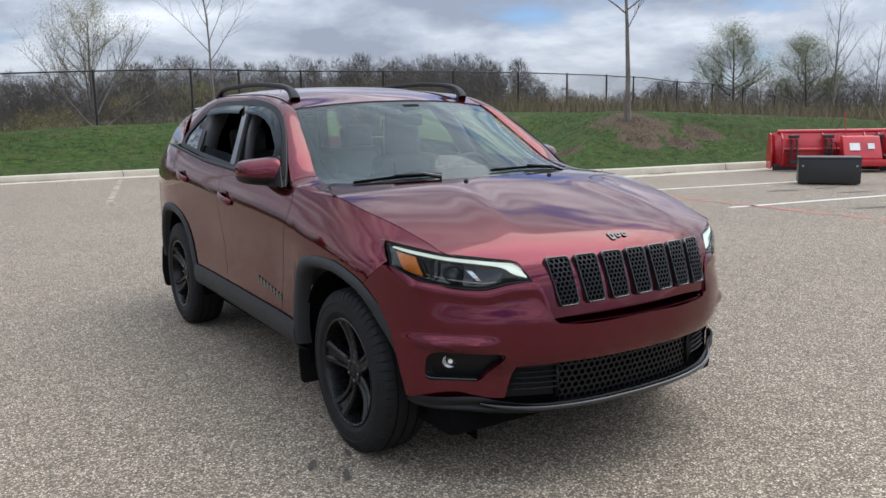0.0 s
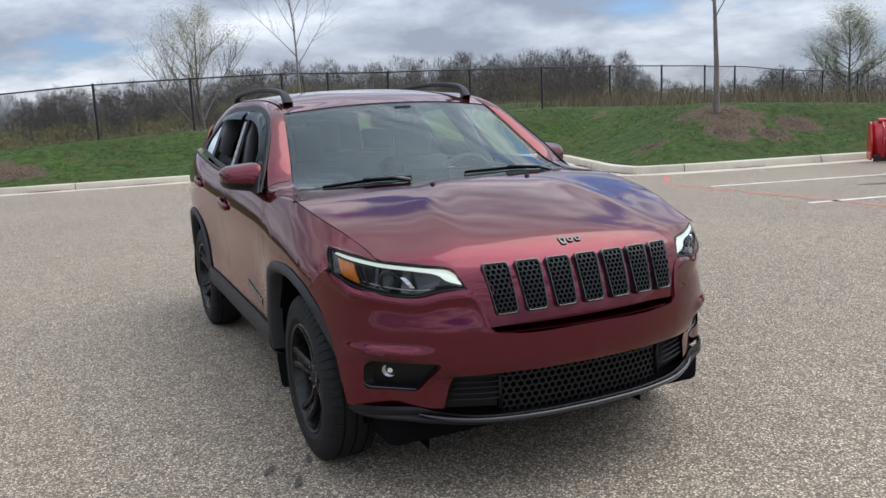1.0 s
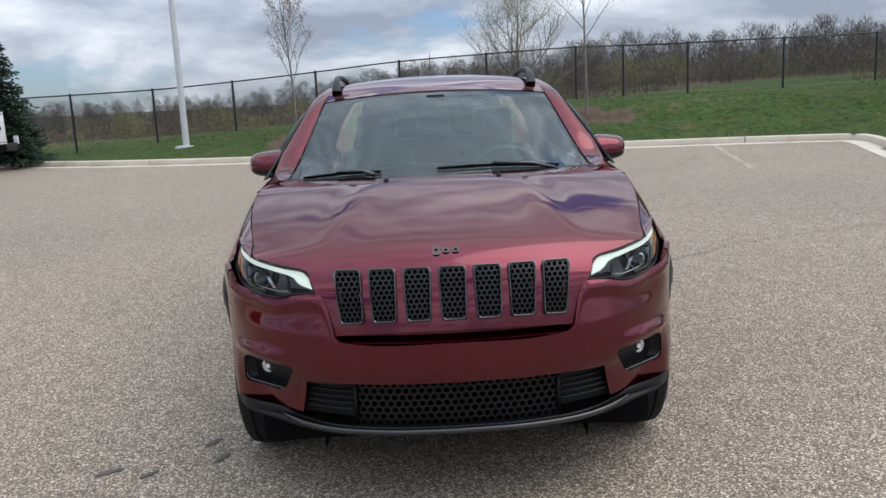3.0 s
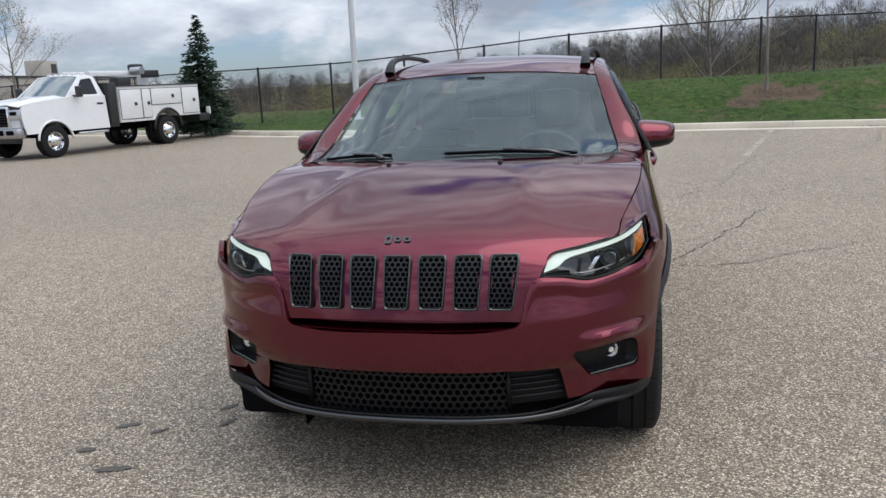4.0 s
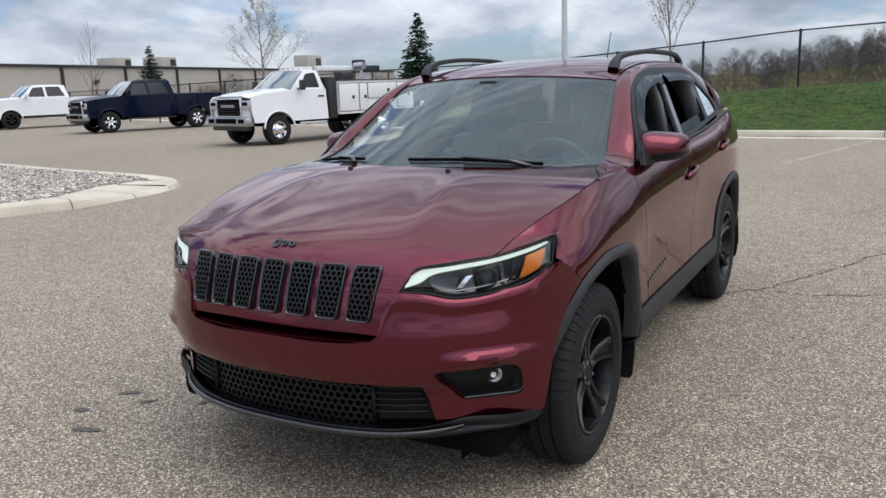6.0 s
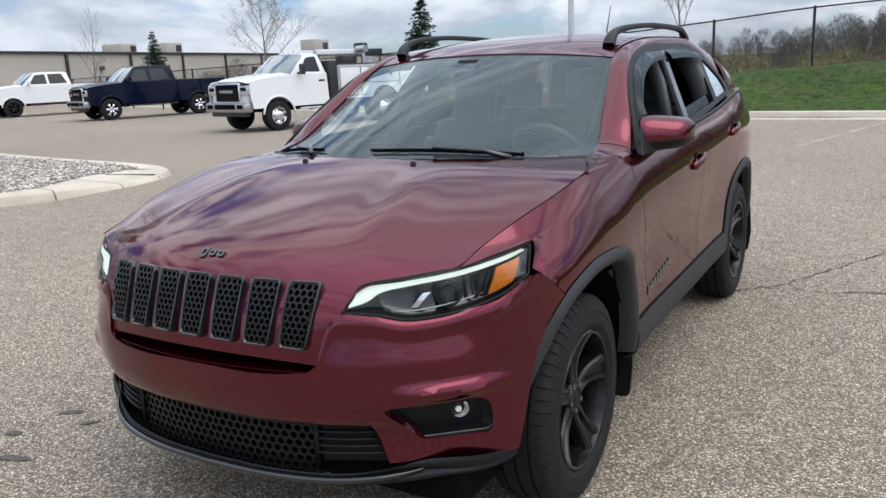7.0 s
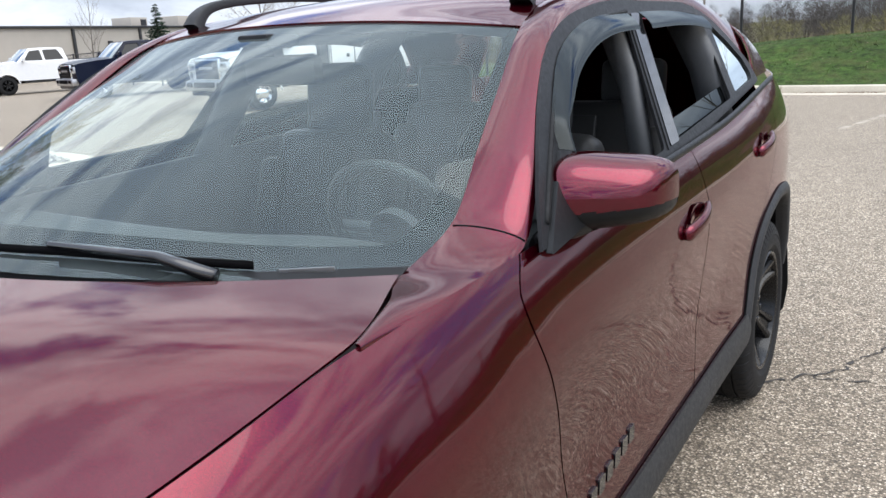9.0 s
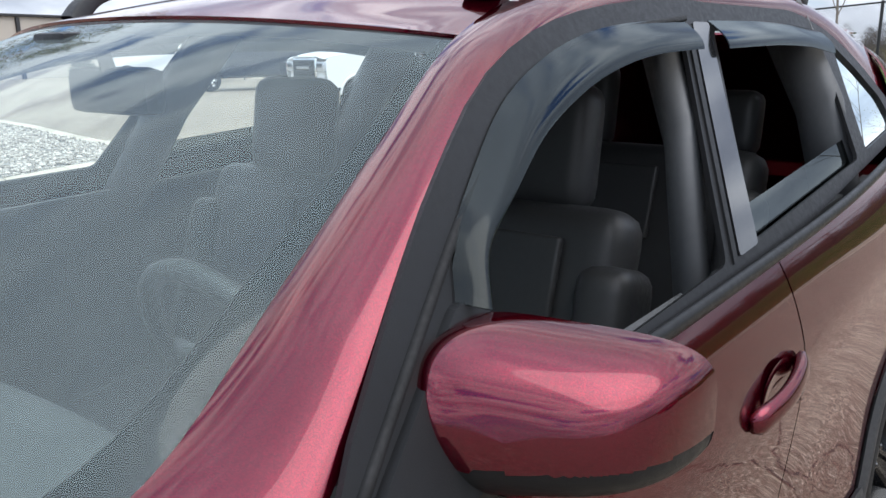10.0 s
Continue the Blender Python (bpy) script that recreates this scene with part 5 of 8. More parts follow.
# ---- wheels ----
def make_wheel(name, label, group):
    """A wheel about x, its outside at +x."""
    w = thing(name, label, "wheel", group)
    R, rr = .362, .236
    prof = [(-.105, rr), (-.113, rr + .03), (-.115, .29), (-.110, .325), (-.098, .348), (-.085, .357), (-.055, .361), (-.054, .353), (-.047, .353), (-.046, .362), (-.004, .363), (-.003, .354), (.004, .354), (.005, .363),
            (.046, .362), (.047, .353), (.054, .353), (.055, .361), (.085, .357), (.098, .348), (.107, .331), (.114, .312), (.116, .305), (.1135, .302), (.117, .285), (.115, .262), (.112, .258), (.108, .246), (.100, rr + .002), (.094, rr - .004)]
    m = len(prof)
    blocks = 58
    ang = (np.arange(blocks)[:, None] + np.array([0, .05, .15, .20, .60])[None]).reshape(-1) * 2 * np.pi / blocks
    pr = np.array(prof)
    v = np.stack([np.repeat(pr[None, :, 0], len(ang), 0), np.cos(ang)[:, None] * pr[None, :, 1], np.sin(ang)[:, None] * pr[None, :, 1]], -1).reshape(-1, 3)
    f = [(i * m + j, i * m + j + 1, ((i + 1) % len(ang)) * m + j + 1, ((i + 1) % len(ang)) * m + j) for i in range(len(ang)) for j in range(m - 1)]
    # lateral grooves cut the shoulder blocks
    idx = np.arange(len(v))
    ring = idx // m
    rad = np.linalg.norm(v[:, 1:], axis=1)
    shoulder = (np.abs(v[:, 0]) > .056) & (rad > .325)
    groove = ((ring % 5 == 1) | (ring % 5 == 2)) & shoulder
    scale = np.where(groove, (rad - .006) / np.maximum(rad, 1e-6), 1.0)
    v[:, 1:] *= scale[:, None]
    smooth_by_angle(mesh_object("tyre", v, f, RUBBER, w, "black rubber tyre"), 28)
    # rim barrel and lip
    lathe("rim_barrel", [(.094, rr - .004), (.106, rr + .003), (.110, rr - .001), (.106, rr - .010), (.085, rr - .016), (.0, rr - .030), (-.07, rr - .030), (-.09, rr - .005)], 72, RIM, w)
    # five broad spokes with a sunken middle
    for k in range(5):
        a0 = 2 * math.pi * k / 5 + math.pi / 2
        verts, faces = [], []
        cs = ((-1.15, -.045), (-1.0, -.008), (-.80, .0), (-.46, -.001), (-.30, -.013), (.30, -.013), (.46, -.001), (.80, .0), (1.0, -.008), (1.15, -.045))
        n, m_ = 11, len(cs)
        for i in range(n):
            t = i / (n - 1)
            r = .040 + (.226 - .040) * t
            half = .030 + .004 * t + .026 * t ** 3
            xo = .070 + .034 * t ** 1.3 - .014 * math.sin(math.pi * t)
            sweep = .010 * math.sin(math.pi * t)
            for q, dx in cs:
                tx = half * q + sweep
                dd = dx * (1 if abs(q) > .5 else min(1, t * 2.2))
                verts.append((xo + dd, math.cos(a0) * r - math.sin(a0) * tx, math.sin(a0) * r + math.cos(a0) * tx))
        for i in range(n - 1):
            for j in range(m_ - 1):
                p = i * m_ + j
                faces.append((p, p + 1, p + m_ + 1, p + m_))
        smooth_by_angle(mesh_object("spoke", verts, faces, RIM, w), 25)
    lathe("hub", [(.02, .062), (.060, .060), (.072, .052), (.074, .034), (.066, .032), (.066, 0)], 40, RIM, w)
    lathe("hub_cap", [(.066, .031), (.073, .029), (.076, .020), (.077, 0)], 28, PLASTIC, w)
    for k in range(5):
        a = 2 * math.pi * (k + .5) / 5 + math.pi / 2
        nut = lathe("lug_nut", [(.05, .010), (.074, .010), (.078, .006), (.078, 0)], 6, GLOSS, w)
        nut.matrix_basis = Matrix.Translation((0, math.cos(a) * .047, math.sin(a) * .047))
    lathe("brake_disc", [(.015, .06), (.015, .150), (-.010, .150), (-.010, .06)], 48, STEEL, w)
    bm = box_bm((.05, .07, .15), (.01, .135, 0))
    part("brake_caliper", bm, DARK, w, bevel=.012)
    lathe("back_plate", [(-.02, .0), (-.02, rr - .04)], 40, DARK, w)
    return w


w0 = make_wheel("wheel", "black five-spoke alloy wheel with road tyre", "wheels of the suv")
spots = [(.793, 0.0, 1), (.793, 2.70, 1), (-.793, 0.0, -1), (-.793, 2.70, -1)]
wheels = [w0] + [copy_thing(w0, Matrix.Identity(4)) for _ in range(3)]
for ob, (x, y, sd) in zip(wheels, spots):
    ob.parent = suv
    ob.matrix_basis = pose(x, y, .362, (17 if y > 1 else -8) * sd, 0, 0 if sd > 0 else 180)

# ---- cabin ----
box("cabin_floor", (1.5, 2.6, .06), (0, 1.6, .50), TRIM, suv, bevel=.01)
dash = sheet("dashboard", lambda U, V: np.stack([(2 * U - 1) * .74, .36 + .46 * V + .12 * (2 * U - 1) ** 2 * (1 - V), 1.085 - .03 * V - .16 * np.clip(V - .75, 0, 1) * 4 + .022 * np.exp(-((2 * U - 1 - .5) / .28) ** 2) * np.sin(np.pi * V)], -1), 40, 16, DASH, suv, "dark grey padded dashboard")
thicken(dash, .02, 0)
sheet("door_inner", lambda U, V: np.stack([.80 + 0 * U, .62 + 1.9 * U, .55 + (.545 + .07 * U) * V], -1), 12, 8, TRIM, suv, thick=.02)
sheet("door_inner", lambda U, V: np.stack([-.80 + 0 * U, .62 + 1.9 * U, .55 + (.545 + .07 * U) * V], -1), 12, 8, TRIM, suv, thick=.02)
sheet("headliner", lambda U, V: roof(.02 + .96 * U, .01 + .95 * V) * [.97, 1, 1] - np.array([0, 0, .035]), 20, 20, LINER, suv)
for sx in SIDES:
    # inner pillars
    for y0, y1, w in ((1.58, 1.80, .11), (2.42, 2.52, .14)):
        v, f = tube_data([(sx * .80, FWD(y0), 1.10), (sx * .72, FWD((y0 + y1) / 2), 1.34), (sx * .60, FWD(y1), 1.545)], [w * .5] * 3, 8, True, (.5, 1.0))
        mesh_object("inner_pillar", v, f, TRIM, suv)


def make_seat(name, w, label):
    s = new(name)
    s.parent = suv
    tagged(s, label)

    def puff(nm, size, at, rot, bev):
        bm = box_bm(size)
        bmesh.ops.bevel(bm, geom=bm.edges[:], offset=bev, segments=4, profile=.6, affect="EDGES", clamp_overlap=True)
        ob = part(nm, bm, LEATHER, s, smooth=True)
        ob.matrix_basis = pose(*at, *rot)
    puff("cushion", (w, .52, .16), (0, .12, .66), (6, 0, 0), .06)
    puff("backrest", (w * .90, .14, .60), (0, .44, .95), (-16, 0, 0), .065)
    for sd in (-1, 1):
        puff("side_bolster", (.11, .19, .50), (sd * w * .43, .415, .90), (-16, 0, sd * 10), .05)
    puff("back_insert", (w * .50, .02, .20), (0, .395, 1.10), (-16, 0, 0), .009)
    puff("headrest", (.25 if w < .7 else .24, .11, .25), (0, .545, 1.345), (-8, 0, 0), .054)
    for x in (-.06, .06):
        v, f = tube_data([(x, .50, 1.20), (x, .53, 1.28)], .007, 6)
        mesh_object("headrest_post", v, f, STEEL, s)
    if w > .7:
        for x in (-.42, .42):
            puff("headrest", (.24, .10, .17), (x, .545, 1.31), (-8, 0, 0), .04)
    return s


for x in (.37, -.37):
    make_seat("front_seat", .52, "black leather front seat with headrest").matrix_basis = pose(x, 1.16, -.055)
make_seat("rear_seat", 1.28, "black leather rear bench seat").matrix_basis = pose(0, 1.95, -.03)
stw = new("steering_wheel")
stw.parent = suv
tagged(stw, "black leather steering wheel")
a = np.linspace(0, 2 * np.pi, 41)
v, f = tube_data([(math.cos(t) * .185, 0, math.sin(t) * .185) for t in a], .016, 8)
mesh_object("rim", v, f, LEATHER, stw)
for ang in (0, 180, 270):
    v, f = tube_data([(math.cos(radians(ang)) * r, 0.01, math.sin(radians(ang)) * r) for r in (.04, .18)], .014, 6)
    mesh_object("spoke", v, f, TRIM, stw)
ob = lathe("centre_pad", [(-.02, .07), (.01, .065), (.02, .04), (.022, 0)], 24, TRIM, stw)
ob.matrix_basis = pose(0, 0, 0, 0, 0, 90)
stw.matrix_basis = pose(.37, .96, 1.04, 24, 0, 0)
mirror_in = new("cabin_mirror")
mirror_in.parent = suv
tagged(mirror_in, "black rear-view mirror behind the windshield")
box("housing", (.24, .04, .075), (0, 1.02, 1.42), PLASTIC, mirror_in, bevel=.018)
tube("stalk", [(0, 1.02, 1.43), (0, 1.00, 1.50)], .012, PLASTIC, mirror_in)
box("sensor_box", (.10, .12, .03), (0, .98, 1.495), PLASTIC, mirror_in, bevel=.01)

# ---- the lot, its kerb, the lawn bank and the fence ----
LABELS = "structure"


def make_ground():
    base = KX[::3] + KNX[::3] * .05
    ds = np.r_[0, np.geomspace(1, 1400, 24)]
    V = np.stack([base[:, None, 0] - LD[0] * ds, base[:, None, 1] - LD[1] * ds, np.zeros((len(base), len(ds)))], -1)
    a, b = V.shape[:2]
    i, j = np.meshgrid(np.arange(a - 1), np.arange(b - 1), indexing="ij")
    q = np.stack([i * b + j, i * b + j + 1, (i + 1) * b + j + 1, (i + 1) * b + j], -1).reshape(-1, 4)
    tagged(mesh_object("ground", V.reshape(-1, 3), q, ASPHALT, smooth=False), "worn tan-grey asphalt of the parking lot", "asphalt", kind="structure")

KERB = path3((-82.4, 44.5), (-46.35, 33.4), (-25.75, 26.2), (-12.978, 21.6), (-9.682, 20), (-7.21, 19), (-5.15, 18.35), (-3.502, 18), (-1.133, 17.7), (0.824, 17.55), (4.017, 17.2), (7.21, 16.6), (9.476, 16), (10.146, 15.6), (10.043, 14.8), (9.218, 12.4), (8.652, 10.6), (8.652, 9.95), (9.218, 9.65), (10.197, 9.35), (12.257, 8.95), (14.008, 8.5), (17.51, 7.4), (25.75, 4.6), (46.35, -3), (82.4, -16))
_ks = np.linspace(0, 1, 700)
KP = KERB(_ks)
_d = np.r_[0, np.cumsum(np.linalg.norm(np.diff(KP, axis=0), axis=1))]
_n = int(_d[-1] / .35)
KP = np.stack([np.interp(np.linspace(0, _d[-1], _n), _d, KP[:, a]) for a in (0, 1)], -1)
KL = np.linspace(0, _d[-1], _n)
KT = np.gradient(KP, axis=0)
KT /= np.linalg.norm(KT, axis=1, keepdims=True)
KN = np.stack([-KT[:, 1], KT[:, 0]], -1)          # towards the lawn
LD = np.array([.5, .87])
LD = LD / np.linalg.norm(LD)
# the kerb line carried on to the horizon, for the ground and the field
KX = np.concatenate([[(-900, 318), (-300, 118)], KP, [(300, -92), (900, -306)]])
KNX = np.concatenate([KN[:1], KN[:1], KN, KN[-1:], KN[-1:]])
make_ground()

CREST = curve((-82.4, 0.268), (-25.75, 0.449), (-12.36, 0.556), (-7.21, 0.77), (-3.09, 1.049), (0, 1.156), (5.15, 1.22), (9.167, 1.241), (11.33, 1.305), (14.42, 1.198), (20.6, 0.856), (30.9, 0.535), (61.8, 0.214))
BEYOND = curve((-82.4, -1.712), (-12.36, -1.391), (-4.12, -0.963), (2.06, -0.107), (6.18, 0.235), (10.3, 0.321), (14.42, 0.214), (20.6, -0.963), (41.2, -1.712))


def bank(x, y):
    """Height of the lawn at places x, y, from the distance to the kerb."""
    x, y = np.atleast_1d(np.asarray(x, float)), np.atleast_1d(np.asarray(y, float))
    shape = x.shape
    x, y = x.reshape(-1), y.reshape(-1)
    d = np.empty_like(x)
    for i in range(0, len(x), 20000):
        q = (x[i:i + 20000, None] - KP[None, ::2, 0]) ** 2 + (y[i:i + 20000, None] - KP[None, ::2, 1]) ** 2
        d[i:i + 20000] = np.sqrt(q.min(1))
    d = np.maximum(d - .17, 0)
    kx = np.clip(x - .45 * np.minimum(d, 30), -80, 60)
    t = np.clip(d / 3.6, 0, 1)
    s = t * t * (3 - 2 * t)
    far = np.clip((d - 4.5) / 15.0, 0, 1)
    far = far * far * (3 - 2 * far)
    return (.150 + (CREST(kx) - .155) * (.35 * t + .65 * s) + BEYOND(kx) * far).reshape(shape)


def lawn_z(x, y):
    """Height of the lawn at one place."""
    return float(bank(x, y)[0])


def make_lawn():
    ds = np.r_[0, np.arange(.12, 8, .16), np.arange(8, 20, .7), np.arange(20, 60, 4), np.geomspace(60, 900, 14)]
    P0 = KX + KNX * .17
    base = P0[::2]
    X = base[:, None, 0] + LD[0] * ds[None]
    Y = base[:, None, 1] + LD[1] * ds[None]
    Z = bank(X, Y)
    amp = np.clip(ds / 1.5, 0, 1)[None]
    bump = np.array([[noise.noise((x * .9, y * .9, 0)) * .05 + noise.noise((x * 3.1, y * 3.1, 4)) * .022 for x, y in zip(rx, ry)] for rx, ry in zip(X, Y)])
    Z = Z + bump * amp
    V = np.stack([X, Y, Z], -1).reshape(-1, 3)
    a, b = X.shape
    i, j = np.meshgrid(np.arange(a - 1), np.arange(b - 1), indexing="ij")
    q = np.stack([i * b + j, (i + 1) * b + j, (i + 1) * b + j + 1, i * b + j + 1], -1).reshape(-1, 4)
    tagged(mesh_object("lawn", V, q, LAWN), "mown green lawn bank with bare patches behind the kerb", "lawn", kind="structure")


make_lawn()


def make_kerb():
    root = thing("kerb", "pale concrete kerb along the edge of the lot", "kerb")
    tagged(root, kind="structure")
    prof = ((-.02, -.05), (-.02, .0), (.0, .12), (.012, .142), (.03, .152), (.15, .156), (.17, .148), (.17, -.05))
    gut = ((-.42, -.05), (-.42, .006), (-.02, .010), (-.02, -.05))
    step = 9
    k = 0
    for i0 in range(0, len(KP) - 1, step):
        i1 = min(i0 + step, len(KP) - 1)
        mid = KP[(i0 + i1) // 2]
        if mid[0] < -60 or mid[0] > 60:
            continue
        verts, faces = [], []
        idx = list(range(i0, i1 + 1))
        n = len(prof)
        for q, i in enumerate(idx):
            shift = .012 * (q == 0) - .012 * (q == len(idx) - 1)
            for o, z in prof:
                p = KP[i] + KN[i] * o + KT[i] * shift
                verts.append((p[0], p[1], z))
        for q in range(len(idx) - 1):
            for j in range(n - 1):
                a = q * n + j
                faces.append((a, a + 1, a + n + 1, a + n))
        faces.append(tuple(range(n)))
        faces.append(tuple((len(idx) - 1) * n + j for j in range(n))[::-1])
        smooth_by_angle(mesh_object("kerb_stone", verts, faces, CONCRETE, root), 30)
    verts, faces = [], []
    sel = [i for i in range(len(KP)) if -60 < KP[i][0] < 60]
    for i in sel:
        for o, z in gut:
            p = KP[i] + KN[i] * o
            verts.append((p[0], p[1], z))
    n = len(gut)
    for q in range(len(sel) - 1):
        for j in range(n - 1):
            a = q * n + j
            faces.append((a, a + 1, a + n + 1, a + n))
    g = mesh_object("gutter", verts, faces, CONCRETE, root, smooth=False)


make_kerb()

# ---- painted lines, cracks and stains on the asphalt ----
LINE_W = plain("worn_white_paint", (0.62, 0.60, 0.55), 0.85, var=0.25, scale=9.0)
LINE_R = plain("worn_red_paint", (0.40, 0.155, 0.12), 0.85, var=0.3, scale=5.0)
LINE_F = plain("faded_paint", (0.33, 0.285, 0.225), 0.88, var=0.3, scale=7.0)
TAR = plain("crack_filler", (0.045, 0.040, 0.036), 0.9, var=0.4, scale=20.0)
STAIN = plain("damp_stain", (0.075, 0.066, 0.056), 0.75, var=0.35, scale=15.0)


def ragged(name, a, b, w, material, label, z=.004, seed=1, gap=0.0):
    """A worn painted line between two places."""
    rng = random.Random(seed)
    a, b = Vector((*a, z)), Vector((*b, z))
    t = (b - a)
    n = max(2, int(t.length / .12))
    side = Vector((-t.y, t.x, 0)).normalized()
    verts, faces = [], []
    for i in range(n + 1):
        p = a + t * (i / n)
        for s in (-1, 1):
            verts.append(p + side * s * (w / 2 + rng.uniform(-.006, .006)))
    for i in range(n):
        if rng.random() > gap:
            faces.append((2 * i, 2 * i + 1, 2 * i + 3, 2 * i + 2))
    return tagged(mesh_object(name, verts, faces, material, smooth=False), label, "road marking", kind="structure")


ragged("parking_line", (7.982, 7.05), (11.639, 6.15), .10, LINE_W, "worn white parking line on the asphalt", seed=2)
ragged("parking_line", (7.313, 4.5), (11.536, 3.7), .10, LINE_W, "worn white parking line on the asphalt", seed=3)
ragged("parking_line", (7.777, 7.9), (7.674, 0.6), .11, LINE_R, "faded red line across the parking bays", seed=4, gap=.10)
ragged("parking_line", (8.858, 9.2), (7.777, 7.9), .11, LINE_R, "faded red line across the parking bays", seed=5, gap=.2)
ragged("parking_line", (7.076, 16.6), (5.614, 10.4), .11, LINE_F, "faded pale parking line on the asphalt", seed=6, gap=.2)
ragged("parking_line", (4.378, 17.3), (2.833, 11), .11, LINE_F, "faded pale parking line on the asphalt", seed=7, gap=.25)
ragged("parking_line", (1.597, 17.6), (0.206, 11.6), .11, LINE_F, "faded pale parking line on the asphalt", seed=8, gap=.35)


def crack(name, pts, w, seed):
    """A wandering crack in the asphalt."""
    rng = random.Random(seed)
    f = path3(*pts)
    length = sum((Vector(a) - Vector(b)).length for a, b in zip(pts, pts[1:]))
    n = int(length / .035)
    verts, faces = [], []
    off = 0.0
    for i in range(n + 1):
        p = f(np.array(i / n))
        q = f(np.array(min(1, i / n + .01))) - f(np.array(max(0, i / n - .01)))
        q = q / (np.linalg.norm(q) + 1e-9)
        off = off * .86 + rng.uniform(-.022, .022)
        ww = w * rng.uniform(.15, 1.3)
        for s in (-1, 1):
            verts.append((p[0] - q[1] * (off + s * ww / 2), p[1] + q[0] * (off + s * ww / 2), .0045))
    for i in range(n):
        if rng.random() > .10:
            faces.append((2 * i, 2 * i + 1, 2 * i + 3, 2 * i + 2))
    return tagged(mesh_object(name, verts, faces, TAR, smooth=False), "thin dark crack in the asphalt", "crack", kind="structure")


crack("asphalt_crack", [(-0.206, 2.62), (0.567, 2.72), (1.061, 2.93), (1.318, 3.55), (1.802, 4.5), (2.266, 5.6)], .016, 1)
crack("asphalt_crack", [(1.061, 2.93), (1.751, 3.05), (2.472, 3.7), (3.193, 4.1), (4.532, 4.6)], .012, 2)
crack("asphalt_crack", [(1.411, 6.43), (2.06, 7.6), (2.472, 9.2), (2.987, 11)], .014, 3)
crack("asphalt_crack", [(1.03, 6.9), (1.411, 6.43), (2.266, 6.6), (3.502, 7.9)], .012, 4)
crack("asphalt_crack", [(-30.9, 13), (-22.66, 14.5), (-16.48, 12), (-9.27, 12.5), (-3.09, 10.5)], .018, 5)
crack("asphalt_crack", [(3.09, 10), (5.15, 12.5), (6.18, 15.5)], .016, 6)


def blot(name, at, rx, ry, rot, material, seed, z=.005, label="dark damp stain on the asphalt"):
    rng = random.Random(seed)
    n = 22
    verts = [(0, 0, 0)]
    for i in range(n):
        a = 2 * math.pi * i / n
        k = rng.uniform(.62, 1.15)
        verts.append((math.cos(a) * rx * k, math.sin(a) * ry * k, 0))
    faces = [(0, 1 + i, 1 + (i + 1) % n) for i in range(n)]
    ob = mesh_object(name, verts, faces, material, smooth=False)
    ob.matrix_basis = pose(*at, z, 0, 0, rot)
    return tagged(ob, label, "stain", kind="structure")


for k, (x, y, a, b) in enumerate(((-1.292, -.715, .085, .024), (-1.515, -.564, .05, .022), (-1.47, -.30, .07, .02), (-1.30, -.35, .05, .016), (-1.10, -.05, .05, .018), (-1.02, -.22, .06, .016), (-.92, -.02, .05, .014))):
    blot("damp_stain", (x, y), a, b, 14 + 10 * k, STAIN, 20 + k)
for k, (x, y, a, b) in enumerate(((9.167, 10.1, .5, .05), (10.918, 9.55, .6, .05), (11.742, 9.3, .5, .06), (12.978, 8.95, .55, .07), (9.888, 5.4, .35, .08), (10.506, 4.5, .4, .06), (8.858, 3.2, .5, .07), (10.712, 5.2, .3, .04))):
    blot("damp_stain", (x, y), a, b, -20, STAIN, 50 + k, label="strip of dark silt on the asphalt")

# ---- chain-link fence ----
FENCE_PAINT = plain("black_coated_steel", (0.012, 0.012, 0.013), 0.45)
FPATH = path3((-41.2, 28), (-26.78, 25.2), (-14.42, 23), (-8.343, 22.3), (-3.296, 22.3), (2.06, 22.75), (5.562, 22.95), (8.24, 22.25), (11.124, 21.95), (14.214, 22.3), (17.613, 22.8), (21.63, 23.2), (26.368, 25.1), (32.754, 25.9), (40.479, 27.7), (48.925, 30))
FTOP = curve((-41.2, 1.659), (-26.78, 1.873), (-14.42, 2.065), (-8.343, 2.14), (-5.871, 2.268), (-3.296, 2.44), (-0.721, 2.643), (2.06, 2.761), (5.15, 2.846), (8.24, 2.782), (11.33, 2.782), (14.42, 2.825), (17.51, 2.825), (21.63, 2.782), (26.368, 2.782), (29.664, 2.589), (32.754, 2.493), (36.05, 2.354), (40.479, 1.905), (44.805, 1.177), (48.925, 0.621))


